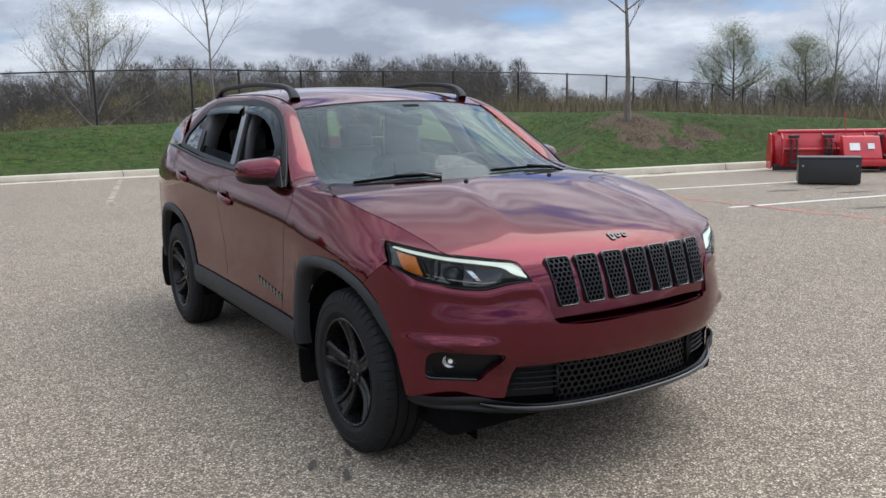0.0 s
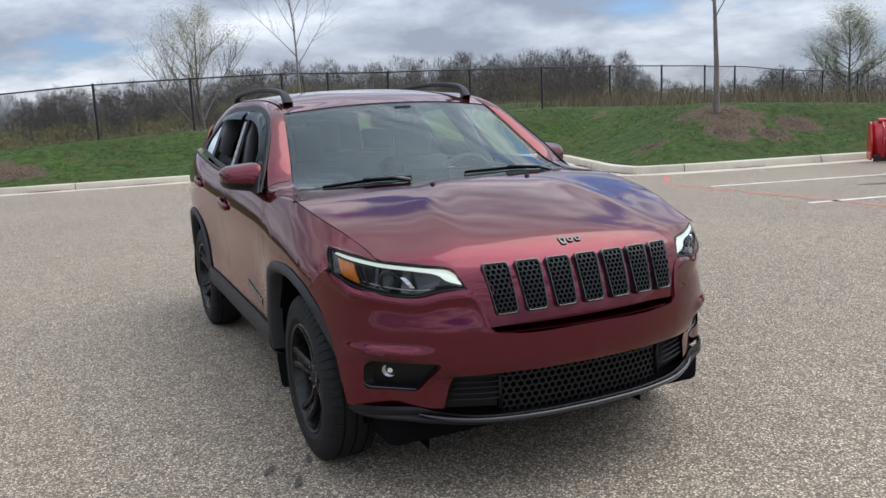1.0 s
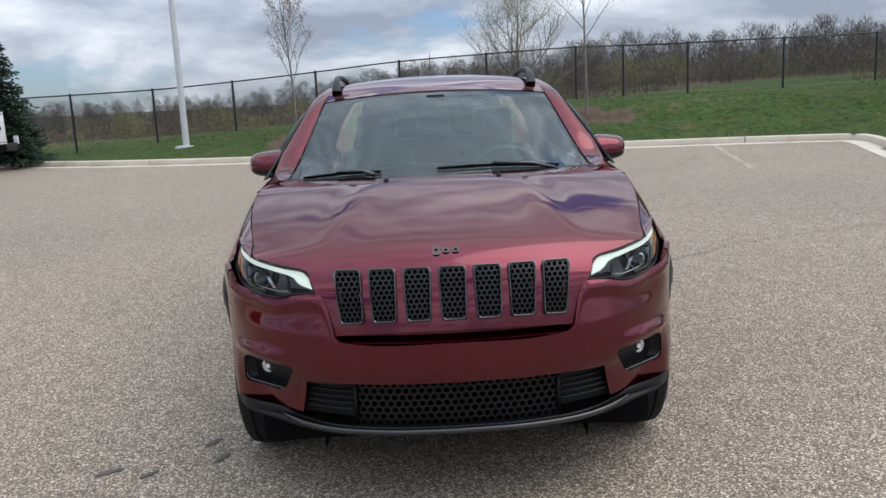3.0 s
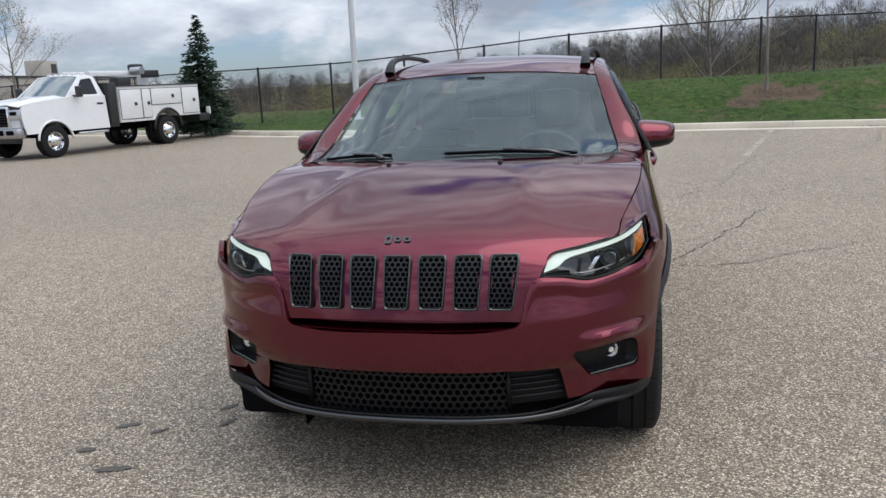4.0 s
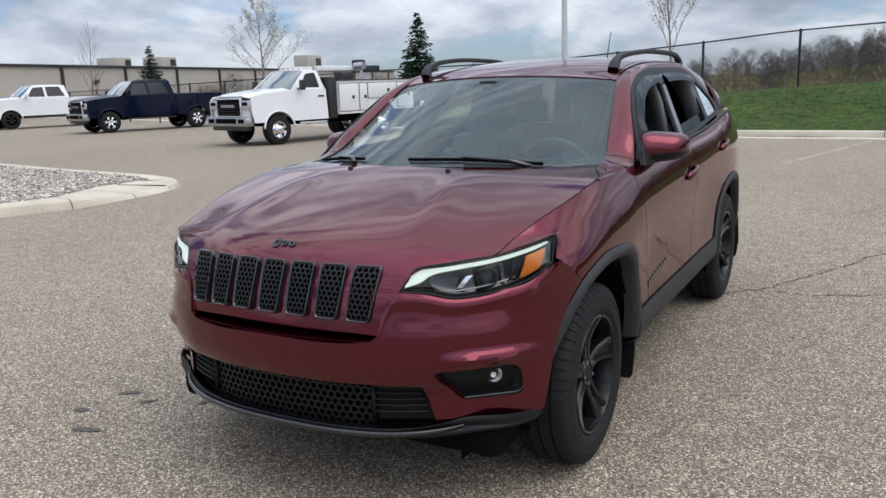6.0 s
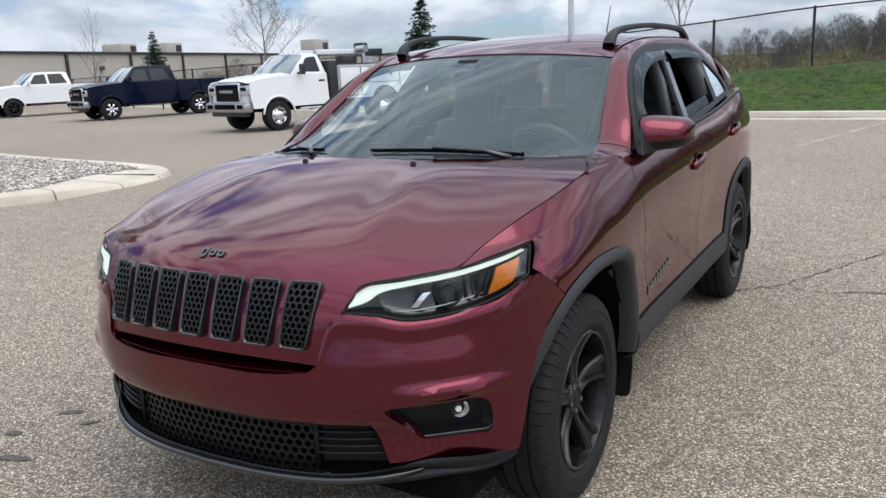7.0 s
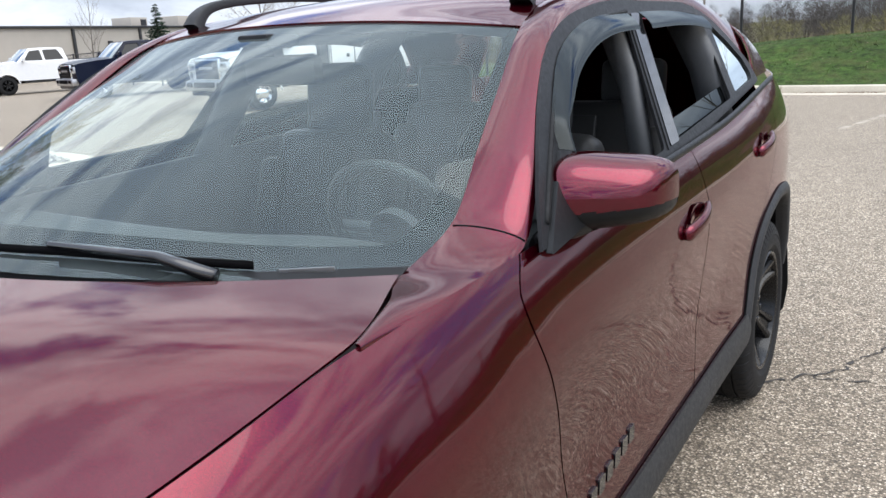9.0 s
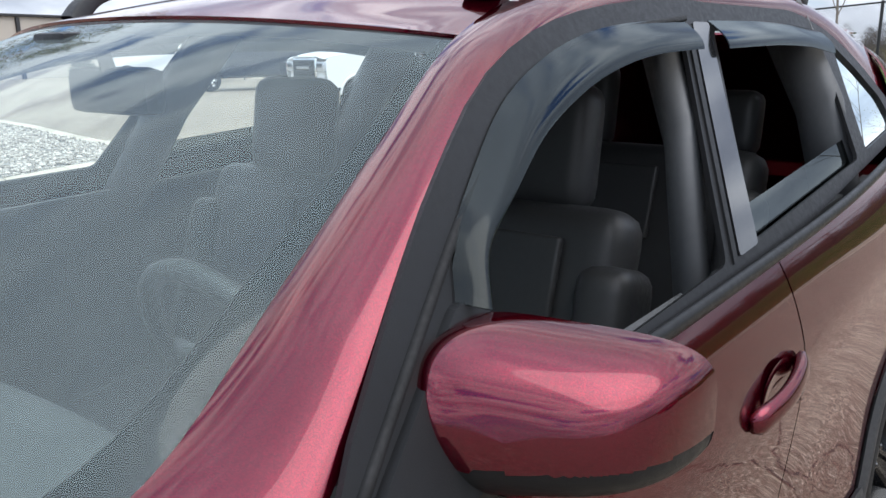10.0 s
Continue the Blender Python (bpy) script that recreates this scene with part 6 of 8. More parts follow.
def make_fence():
    root = thing("chain_link_fence", "black chain-link fence on steel posts along the bank", "fence")
    s = np.linspace(0, 1, 900)
    P = FPATH(s)
    d = np.r_[0, np.cumsum(np.linalg.norm(np.diff(P, axis=0), axis=1))]
    n = int(d[-1] / .5)
    D = np.linspace(0, d[-1], n)
    Q = np.stack([np.interp(D, d, P[:, a]) for a in (0, 1)], -1)
    top = FTOP(Q[:, 0])
    place = lambda L: (float(np.interp(L, D, Q[:, 0])), float(np.interp(L, D, Q[:, 1])))
    v, f = tube_data([(q[0], q[1], z - .02) for q, z in zip(Q, top)], .024, 6)
    mesh_object("top_rail", v, f, FENCE_PAINT, root)
    # posts where the frames of the run show them
    xs = [-39.14, -36.05, -32.96, -30.179, -27.398, -24.72, -22.042, -19.364, -16.686, -13.905, -11.021, -8.395, -5.923, -3.337, -0.731, 2.019, 4.893, 6.386, 8.271, 11.155, 14.245, 17.613, 20.291, 23.278, 26.162, 29.664, 32.754, 36.153, 40.479, 44.702, 48.822]
    for x in xs:
        y, z = float(np.interp(x, Q[:, 0], Q[:, 1])), float(FTOP(np.array(x)))
        zb = min(lawn_z(x, y), z - 1.2) - .25
        pst = tube("post", [(x, y, zb), (x, y, z)], .038, FENCE_PAINT, root, sides=8)
        cap = lathe("cap", [(0, .042), (.012, .040), (.030, .018), (.034, 0)], 8, FENCE_PAINT, pst)
        cap.matrix_basis = pose(x, y, z, 0, -90, 0)
    # woven wire: two families of slanting wires
    verts, faces = [], []
    pitch, h = .075, 1.46
    L = 0.0
    while L < d[-1] - h:
        for lean in (0, 1):
            a, b = (L, L + h) if lean else (L + h, L)
            (xa, ya), (xb, yb) = place(a), place(b)
            za, zb = float(FTOP(np.array(xa))) - h, float(FTOP(np.array(xb)))
            w = .0028
            i = len(verts)
            verts += [(xa - w, ya, za), (xa + w, ya, za), (xb + w, yb, zb - .03), (xb - w, yb, zb - .03)]
            faces.append((i, i + 1, i + 2, i + 3))
        L += pitch
    mesh_object("wire_mesh", verts, faces, FENCE_PAINT, root, "fine black woven wire mesh", smooth=False)


make_fence()

# ---- light pole ----
POLE_PAINT = plain("grey_pole_paint", (0.50, 0.51, 0.52), 0.45, var=0.06)
lp = thing("light_pole", "pale grey steel light pole on a square base plate", "light pole")
lz = .33
bm = bmesh.new()
bmesh.ops.create_cone(bm, segments=20, radius1=.095, radius2=.062, depth=8.6, cap_ends=True)
bmesh.ops.translate(bm, vec=(-7.14, 20.95, lz + 4.3), verts=bm.verts[:])
smooth_by_angle(part("shaft", bm, POLE_PAINT, lp), 40)
box("base_plate", (.54, .54, .11), (-7.14, 20.95, lz + .035), POLE_PAINT, lp, bevel=.03)
box("foundation", (.55, .55, .35), (-7.14, 20.95, lz - .19), CONCRETE, lp, bevel=.02)
box("lamp_head", (.42, .70, .12), (-7.14, 20.70, lz + 8.55), POLE_PAINT, lp, bevel=.03)

# ---- gravel island ----
STONE = Nodes("island_stone", rough=0.85)
_g = STONE.n("NewGeometry")
STONE.to("Base Color", STONE.ramp(_g.outputs["Random Per Island"], (0.0, (0.20, 0.175, 0.15)), (0.3, (0.34, 0.305, 0.265)), (0.65, (0.46, 0.42, 0.37)), (1.0, (0.66, 0.62, 0.56))))
STONE = STONE.mat
ISLE = [(-7.97, 5.98), (-7.78, 5.2), (-7.76, 4.2), (-8.06, 3.3), (-8.549, 1.8), (-9.888, 0.2), (-12.36, -1), (-16.48, -1.5), (-21.115, -0.2), (-23.175, 3), (-22.145, 6.5), (-18.54, 7.9), (-14.935, 7.6), (-11.845, 7.05), (-9.579, 6.75), (-8.343, 6.5)]


def make_island():
    root = thing("island_kerb", "pale concrete kerb round the gravel island", "kerb")
    tagged(root, kind="structure")
    loop = ISLE + ISLE[:1]
    f = path3(*loop)
    P = f(np.linspace(0, 1, 181))[:-1]
    c = P.mean(0)
    T = np.roll(P, -1, 0) - np.roll(P, 1, 0)
    T /= np.linalg.norm(T, axis=1, keepdims=True)
    N = np.stack([-T[:, 1], T[:, 0]], -1)
    N = np.where((((c - P) * N).sum(1) < 0)[:, None], -N, N)
    # the nose beside the lane is wide and low
    nose = np.exp(-(((P - np.array([-7.85, 5.45])) ** 2).sum(1)) / 1.1)
    n = len(P)
    step = 12
    for i0 in range(0, n, step):
        verts, faces = [], []
        idx = [(i0 + j) % n for j in range(step + 1)]
        for q, i in enumerate(idx):
            hgt = .15 * (1 - .60 * nose[i])
            wid = .30 + .75 * nose[i]
            sh = .010 * (q == 0) - .010 * (q == step)
            for o, z in ((0, -.04), (0, .012), (.04, hgt * .8), (.08, hgt), (wid, hgt + .05 * nose[i]), (wid, -.04)):
                p = P[i] + N[i] * o + T[i] * sh
                verts.append((p[0], p[1], z))
        for q in range(step):
            for j in range(5):
                a = q * 6 + j
                faces.append((a, a + 1, a + 7, a + 6))
        faces += [tuple(range(6)), tuple(step * 6 + j for j in range(6))[::-1]]
        smooth_by_angle(mesh_object("kerb_stone", verts, faces, CONCRETE, root), 30)
    # stones
    rng = np.random.default_rng(5)
    inner = P + N * (.30 + .75 * nose)[:, None]
    lo, hi = inner.min(0), inner.max(0)
    pts = []
    A, B = inner, np.roll(inner, -1, 0)
    while len(pts) < 17000:
        q = rng.uniform(lo, hi, (4000, 2))
        cr = ((A[None, :, 1] > q[:, None, 1]) != (B[None, :, 1] > q[:, None, 1])) & (q[:, None, 0] < (B[None, :, 0] - A[None, :, 0]) * (q[:, None, 1] - A[None, :, 1]) / (B[None, :, 1] - A[None, :, 1] + 1e-12) + A[None, :, 0])
        q = q[cr.sum(1) % 2 == 1]
        keep = (q[:, 0] > -13.5) | (rng.random(len(q)) < .4)
        pts += list(q[keep])
    pts = np.array(pts[:17000])
    octa = np.array([(1, 0, 0), (-1, 0, 0), (0, 1, 0), (0, -1, 0), (0, 0, 1), (0, 0, -1)], float)
    of = np.array([(0, 2, 4), (2, 1, 4), (1, 3, 4), (3, 0, 4), (2, 0, 5), (1, 2, 5), (3, 1, 5), (0, 3, 5)])
    s = rng.uniform(.016, .036, (len(pts), 1, 3)) * np.array([1, 1, .7])
    jit = rng.uniform(.7, 1.25, (len(pts), 6, 1))
    ang = rng.uniform(0, 2 * np.pi, len(pts))
    V = octa[None] * s * jit
    ca, sa = np.cos(ang)[:, None], np.sin(ang)[:, None]
    V = np.stack([V[..., 0] * ca - V[..., 1] * sa, V[..., 0] * sa + V[..., 1] * ca, V[..., 2]], -1)
    V = V + np.concatenate([pts, .13 + rng.uniform(0, .035, (len(pts), 1))], 1)[:, None]
    F = of[None] + 6 * np.arange(len(pts))[:, None, None]
    tagged(mesh_object("gravel", V.reshape(-1, 3), F.reshape(-1, 3), STONE, smooth=False), "pale grey and white gravel stones filling the island", "gravel", kind="stuff")
    vb = [(p[0], p[1], .12 - .075 * k) for p, k in zip(inner, nose)] + [(c[0], c[1], .13)]
    soil = plain("gravel_bed", (0.30, 0.28, 0.25), 0.95, var=.4, scale=25.0)
    tagged(mesh_object("gravel_bed", vb, [(i, (i + 1) % n, n) for i in range(n)], soil, smooth=False), "packed gravel bed inside the island kerb", "gravel", kind="structure")


make_island()

# ---- parked trucks ----
TINT = plain("tinted_pane", (0.006, 0.007, 0.008), 0.08, spec=0.35)
SCREEN = plain("pale_screen_pane", (0.10, 0.13, 0.13), 0.06, coat=1.0)
LAMPGLASS = plain("clear_lamp", (0.55, 0.57, 0.60), 0.12, metal=0.6, coat=1.0)
REDLENS = plain("red_lens", (0.25, 0.012, 0.012), 0.15, coat=1.0)
BLACKBOX = plain("satin_black", (0.02, 0.02, 0.021), 0.4)


def truck_wheel(R, w, bright, dually=False):
    root = new("wheel")
    rr = R * .60
    lathe("tyre", [(-w / 2, rr), (-w / 2 - .005, R * .8), (-w / 2 + .02, R * .97), (-w / 4, R), (w / 4, R), (w / 2 - .02, R * .97), (w / 2 + .005, R * .8), (w / 2, rr), (w / 2 - .03, rr - .01)], 40, RUBBER, root)
    mt = CHROME if bright else RIM
    lathe("rim", [(w / 2 - .02, rr), (w / 2 - .01, rr - .012), (w / 2 - .05, rr - .03), (-w / 2, rr - .03)], 40, mt, root)
    if dually:
        lathe("disc", [(w / 2 - .06, rr - .03), (w / 2 - .02, rr * .62), (w / 2 + .02, rr * .55), (w / 2 + .06, rr * .42), (w / 2 + .075, rr * .2), (w / 2 + .075, 0)], 32, mt, root)
        for k in range(8):
            a = 2 * math.pi * k / 8
            ob = lathe("hand_hole", [(0, 0), (.004, .028), (.006, 0)], 10, DARK, root)
            ob.matrix_basis = Matrix.Translation((w / 2 - .018, math.cos(a) * rr * .74, math.sin(a) * rr * .74))
    else:
        for k in range(6):
            a = 2 * math.pi * k / 6
            for s in (-1, 1):
                v, f = tube_data([(w / 2 - .03, math.cos(a) * rr * .15, math.sin(a) * rr * .15), (w / 2 - .015, math.cos(a + s * .10) * rr * .55, math.sin(a + s * .10) * rr * .55), (w / 2 - .03, math.cos(a + s * .16) * (rr - .02), math.sin(a + s * .16) * (rr - .02))], [.028, .020, .022], 6)
                mesh_object("spoke", v, f, mt, root)
        lathe("hub", [(0, .075), (w / 2 - .02, .07), (w / 2 - .005, .05), (w / 2 - .005, 0)], 20, mt, root)
    lathe("back_plate", [(-.02, 0), (-.02, rr - .03)], 24, DARK, root)
    return root


def make_truck(name, label, group, material, wb, crew, service, R, bright_wheels, tall):
    """A pickup: front axle at y = 0, nose towards -y."""
    t = thing(name, label, "truck", group)
    z0 = tall
    W = .99
    yc0 = .50
    ycab = 2.76 if crew else 1.72
    yend = wb + (1.22 if not service else .2)
    zs = 1.30 + z0
    bedz = 1.36 + z0
    xz = lambda z: W - .02 - .075 * (z - .95)

    def arch(yc, r=.50):
        n = 14
        return [(yc - math.cos(math.pi * i / n) * r, R + max(.10, math.sin(math.pi * i / n)) * r * .98) for i in range(n + 1)]
    foot = .56 + z0 * .6
    over = lambda pts, z: [p for p in pts if p[1] > z + .01]
    front = [(-.80, foot), (-.86, .85 + z0), (-.85, 1.14 + z0), (-.76, 1.215 + z0), (-.40, 1.265 + z0), (.0, 1.30 + z0), (yc0, zs + .05)]
    cabside = front + [(ycab, zs + .06), (ycab, foot), (.505, foot)] + over(arch(0)[::-1], foot) + [(-.505, foot)]
    for sx in SIDES:
        pts, tris = fill_data(cabside)
        ob = mesh_object("side_panel", [(sx * xz(z), y, z) for y, z in pts], tris, material, t, smooth=False)
        thicken(ob, .03)
        # flares, door seams, handles, step
        v, f = tube_data([(sx * (xz(z) + .01), y, z) for y, z in arch(0, .515)], .030, 6)
        mesh_object("arch_lip", v, f, material, t)
        ydoors = [.62, 1.68] + ([2.56] if crew else [])
        for y in ydoors:
            v, f = tube_data([(sx * (xz(z) + .002), y, z) for z in np.linspace(foot + .04, zs + .05, 6)], .006, 4)
            mesh_object("door_seam", v, f, DARK, t)
        for y in [1.52] + ([2.42] if crew else []):
            box("door_handle", (.03, .20, .05), (sx * (xz(1.16 + z0) + .015), y, 1.16 + z0), material if not service else BLACKBOX, t, bevel=.012)
        box("side_step", (.10, ycab - .75, .06), (sx * (W - .06), (ycab + .70) / 2, foot - .08), CHROME if service else BLACKBOX, t, bevel=.02)
        m = new("side_mirror")
        m.parent = t
        box("head", (.16, .12, .28 if service else .20), (sx * (W + .10), .78, 1.48 + z0), BLACKBOX if service else material, m, bevel=.035)
        box("arm", (.16, .05, .05), (sx * (W - .02), .76, 1.38 + z0), BLACKBOX, m, bevel=.01)
    # hood and nose
    sheet("hood", lambda U, V: np.stack([(2 * U - 1) * (xz(1.22 + z0) - .015) * (1 - .05 * (1 - V)), -.84 + (yc0 + .86) * V, 1.170 + z0 + .170 * V**.6 + .055 * (1 - np.abs(2 * U - 1) ** 2.5) + .02 * np.exp(-((np.abs(2 * U - 1) - .55) / .12) ** 2)], -1), 30, 16, material, t, thick=.02)
    box("nose", (1.72, .30, .58), (0, -.70, .82 + z0), material, t, bevel=.08)
    gr = new("grille")
    gr.parent = t
    box("surround", (1.14, .10, .54), (0, -.865, .93 + z0), CHROME if bright_wheels or service else BLACKBOX, gr, bevel=.05)
    box("mesh", (1.04, .06, .44), (0, -.905, .935 + z0), DARK, gr, bevel=.04)
    for k in range(5):
        box("bar", (1.0, .02, .012), (0, -.935, .77 + z0 + k * .065), BLACKBOX, gr)
    box("emblem_bar", (.62, .03, .07), (0, -.94, .97 + z0), STEEL, gr, bevel=.012)
    box("bumper", (1.90, .26, .26), (0, -.90, .58 + z0 * .8), STEEL if bright_wheels else CHROME, t, "chromed front bumper", bevel=.07)
    box("bumper_intake", (.95, .06, .13), (0, -1.02, .60 + z0 * .8), DARK, t, bevel=.03)
    box("air_dam", (1.6, .16, .14), (0, -.86, .42 + z0 * .7), BLACKBOX, t, bevel=.03)
    for sx in SIDES:
        hl = new("headlight")
        hl.parent = t
        box("housing", (.40, .34, .25), (sx * .755, -.735, 1.00 + z0), LAMPGLASS, hl, bevel=.05)
        box("inner", (.24, .05, .09), (sx * .74, -.895, 1.03 + z0), DARK, hl, bevel=.03)
        box("signal", (.02, .16, .07), (sx * .958, -.70, 1.0 + z0), AMBER, hl, bevel=.006)
        box("fog_lamp", (.26, .06, .11), (sx * .70, -1.02, .60 + z0 * .8), DARK, t, bevel=.03)
    # cab
    zr = (1.95 if crew else 1.90) + z0
    A = [(yc0, zs + .04), (1.12, zr - .03), (1.35, zr), (ycab - .35, zr), (ycab - .12, zr - .05), (ycab, zs + .05)]
    gx = lambda z: (W - .075) - .21 * (z - zs) / (zr - zs)
    win1 = [(yc0 + .34, zs + .10), (1.16, zr - .12), (1.62, zr - .09), (1.66, zs + .09)]
    win2 = [(1.76, zs + .09), (1.73, zr - .09), (ycab - .38, zr - .09), (ycab - .16, zs + .10)]
    wins = [round_poly(win1, .05, 4)] + ([round_poly(win2, .05, 4)] if crew else [])
    if not crew:
        wins = [round_poly([(yc0 + .34, zs + .10), (1.16, zr - .12), (1.50, zr - .09), (1.55, zs + .09)], .05, 4)]
    for sx in SIDES:
        pts, tris = fill_data(A, wins)
        thicken(mesh_object("cab_side", [(sx * gx(z), y, z) for y, z in pts], tris, material, t, smooth=False), .03)
        for w in wins:
            pts, tris = fill_data(w)
            mesh_object("side_window", [(sx * (gx(z) - .012), y, z) for y, z in pts], tris, TINT, t, smooth=False)
    sheet("roof", lambda U, V: np.stack([(2 * U - 1) * (gx(zr) + .005), 1.12 + (ycab - .12 - 1.12) * V, zr - .035 + .05 * np.sin(np.pi * np.clip(V, .02, .98)) ** .4 - .03 * np.abs(2 * U - 1) ** 3], -1), 20, 16, material, t, thick=.02)
    sheet("windshield", lambda U, V: np.stack([(2 * U - 1) * (gx(zs) * (1 - V) + gx(zr) * V - .03), yc0 + .02 + (1.12 - yc0) * V + .10 * (2 * U - 1) ** 2 * (1 - .5 * V) - .06, zs + .05 + (zr - zs - .08) * V + .02 * np.sin(np.pi * V)], -1), 16, 10, SCREEN, t)
    sheet("rear_window", lambda U, V: np.stack([(2 * U - 1) * (gx(zs) * (1 - V) + gx(zr) * V - .02), ycab - .12 * V, zs + .05 + (zr - zs - .10) * V], -1), 8, 6, TINT, t)
    if service:
        for k in range(5):
            box("roof_marker", (.10, .07, .035), ((k - 2) * .22, 1.24, zr + .03), material, t, bevel=.012)
    # back
    box("frame_rail", (.9, yend + .3, .18), (0, yend / 2, .52 + z0 * .6), DARK, t, bevel=.02)
    if not service:
        bedp = [(ycab + .03, foot), (ycab + .03, bedz), (yend, bedz - .01), (yend + .04, .80 + z0), (yend, foot + .02), (wb + .505, foot)] + over(arch(wb)[::-1], foot) + [(wb - .505, foot)]
        for sx in SIDES:
            pts, tris = fill_data(bedp)
            thicken(mesh_object("bed_side", [(sx * xz(z), y, z) for y, z in pts], tris, material, t, smooth=False), .04)
            v, f = tube_data([(sx * (xz(z) + .01), y, z) for y, z in arch(wb, .515)], .030, 6)
            mesh_object("arch_lip", v, f, material, t)
            v, f = tube_data([(sx * (xz(bedz) - .01), y, bedz + .005) for y in (ycab + .03, yend)], .035, 6)
            mesh_object("bed_rail", v, f, BLACKBOX, t)
            box("tail_light", (.10, .08, .40), (sx * (W - .07), yend + .0, 1.10 + z0), REDLENS, t, bevel=.02)
        box("tailgate", (1.70, .07, .56), (0, yend + .0, 1.07 + z0), material, t, bevel=.02)
        box("bed_floor", (1.7, yend - ycab, .05), (0, (ycab + yend) / 2, .86 + z0), DARK, t)
        box("bed_front", (1.7, .05, .5), (0, ycab + .06, 1.10 + z0), material, t, bevel=.01)
        box("rear_bumper", (1.8, .20, .20), (0, yend + .14, .66 + z0 * .8), STEEL, t, bevel=.05)
    else:
        y0, y1 = ycab + .34, wb + 1.35
        zt, zb = 1.66, .72
        box("headboard", (2.06, .28, 1.16), (0, ycab + .19, 1.20), BLACKBOX, t, bevel=.02)
        for sx in SIDES:
            outline = [(y0, zb), (y0, zt), (y1, zt), (y1, zb + .06), (wb + .52, zb + .06)] + over([(wb + math.cos(math.pi * i / 16) * .56, .46 + math.sin(math.pi * i / 16) * .56 + .02) for i in range(17)], zb + .06) + [(wb - .52, zb)]
            outline = [p for p in outline if True]
            part("body_box", prism_bm(outline, sx * 1.085, sx * .62), material, t)
            for a, b, c, d in ((y0 + .03, y0 + .78, .80, 1.58), (y0 + .82, wb - .62, .80, 1.58), (wb - .58, wb + .60, 1.14, 1.58), (wb + .64, y1 - .03, .84, 1.58)):
                box("door_gasket", (.02, b - a + .03, d - c + .03), (sx * 1.082, (a + b) / 2, (c + d) / 2), BLACKBOX, t)
                dr = box("box_door", (.03, b - a, d - c), (sx * 1.092, (a + b) / 2, (c + d) / 2), material, t, bevel=.012)
                box("latch", (.03, .09, .09), (sx * 1.112, (a + b) / 2 + .2 * (b - a), (c + d) / 2), BLACKBOX, dr, bevel=.012)
            v, f = tube_data([(sx * 1.09, wb + math.cos(math.pi * i / 12) * .55, .46 + math.sin(math.pi * i / 12) * .55) for i in range(13)], .03, 6)
            mesh_object("arch_lip", v, f, BLACKBOX, t)
            box("top_rail", (.46, y1 - y0, .03), (sx * .88, (y0 + y1) / 2, zt + .015), BLACKBOX, t, bevel=.008)
        box("load_floor", (1.3, y1 - y0, .05), (0, (y0 + y1) / 2, .95), STEEL, t)
        box("tail_bumper", (2.1, .45, .22), (0, y1 + .24, .68), BLACKBOX, t, bevel=.02)
        box("tail_light", (.14, .05, .24), (1.0, y1 + .48, .86), material, t, bevel=.02)
        crane = new("crane")
        crane.parent = t
        tagged(crane, "white service crane folded over the body")
        box("mast", (.24, .24, .55), (-.70, y1 - .35, 1.86), material, crane, bevel=.03)
        box("boom", (.15, 2.3, .15), (-.60, y1 - 1.35, 2.06), material, crane, bevel=.03)
        box("boom_tip", (.11, .7, .11), (-.60, y0 + .10, 2.06), material, crane, bevel=.02)
        box("winch", (.30, .36, .24), (-.55, y1 - .75, 2.20), BLACKBOX, crane, bevel=.06)
        ob = lathe("drum", [(-.2, .11), (.2, .11), (.2, 0)], 16, STEEL, crane)
        ob.matrix_basis = pose(-.3, y1 - .95, 2.12)
        box("rack", (.05, .7, .22), (-.35, y1 - .40, 2.02), BLACKBOX, crane, bevel=.01)
        box("reel", (.4, .5, .3), (-.45, y1 - 1.5, 1.80), BLACKBOX, crane, bevel=.08)
        box("post", (.14, .18, .5), (-.60, y0 + .35, 1.86), material, crane, bevel=.03)
    # wheels
    wsrc = truck_wheel(R, .27, bright_wheels, service)
    wsrc.parent = t
    tagged(wsrc, "truck wheel with " + ("bright" if bright_wheels else "black") + " rim")
    spots = [(W - .14, 0, 0), (W - .14, wb, 0), (-(W - .14), 0, 180), (-(W - .14), wb, 180)]
    for i, (x, y, rz) in enumerate(spots):
        ob = wsrc if i == 0 else copy_thing(wsrc, Matrix.Identity(4))
        ob.parent = t
        ob.matrix_basis = pose(x + (.10 if service and y and x > 0 else (-.10 if service and y else 0)), y, R, 12 * i, 0, rz)
    if service:
        for x in (.66, -.66):
            ob = copy_thing(wsrc, pose(x, wb, R))
            ob.parent = t
    return t


def heading(front, rear):
    """The pose that puts a truck's front axle at one place and its rear towards another."""
    v = Vector(rear) - Vector(front)
    return pose(front[0], front[1], 0, 0, 0, math.degrees(math.atan2(-v.x, v.y)))


def side_shift(front, rear, s):
    """Moves the near-side wheel line of a truck to its centre line."""
    v = (Vector(rear) - Vector(front)).normalized()
    n = Vector((v.y, -v.x))
    return tuple(Vector(front) - n * s), tuple(Vector(rear) - n * s)


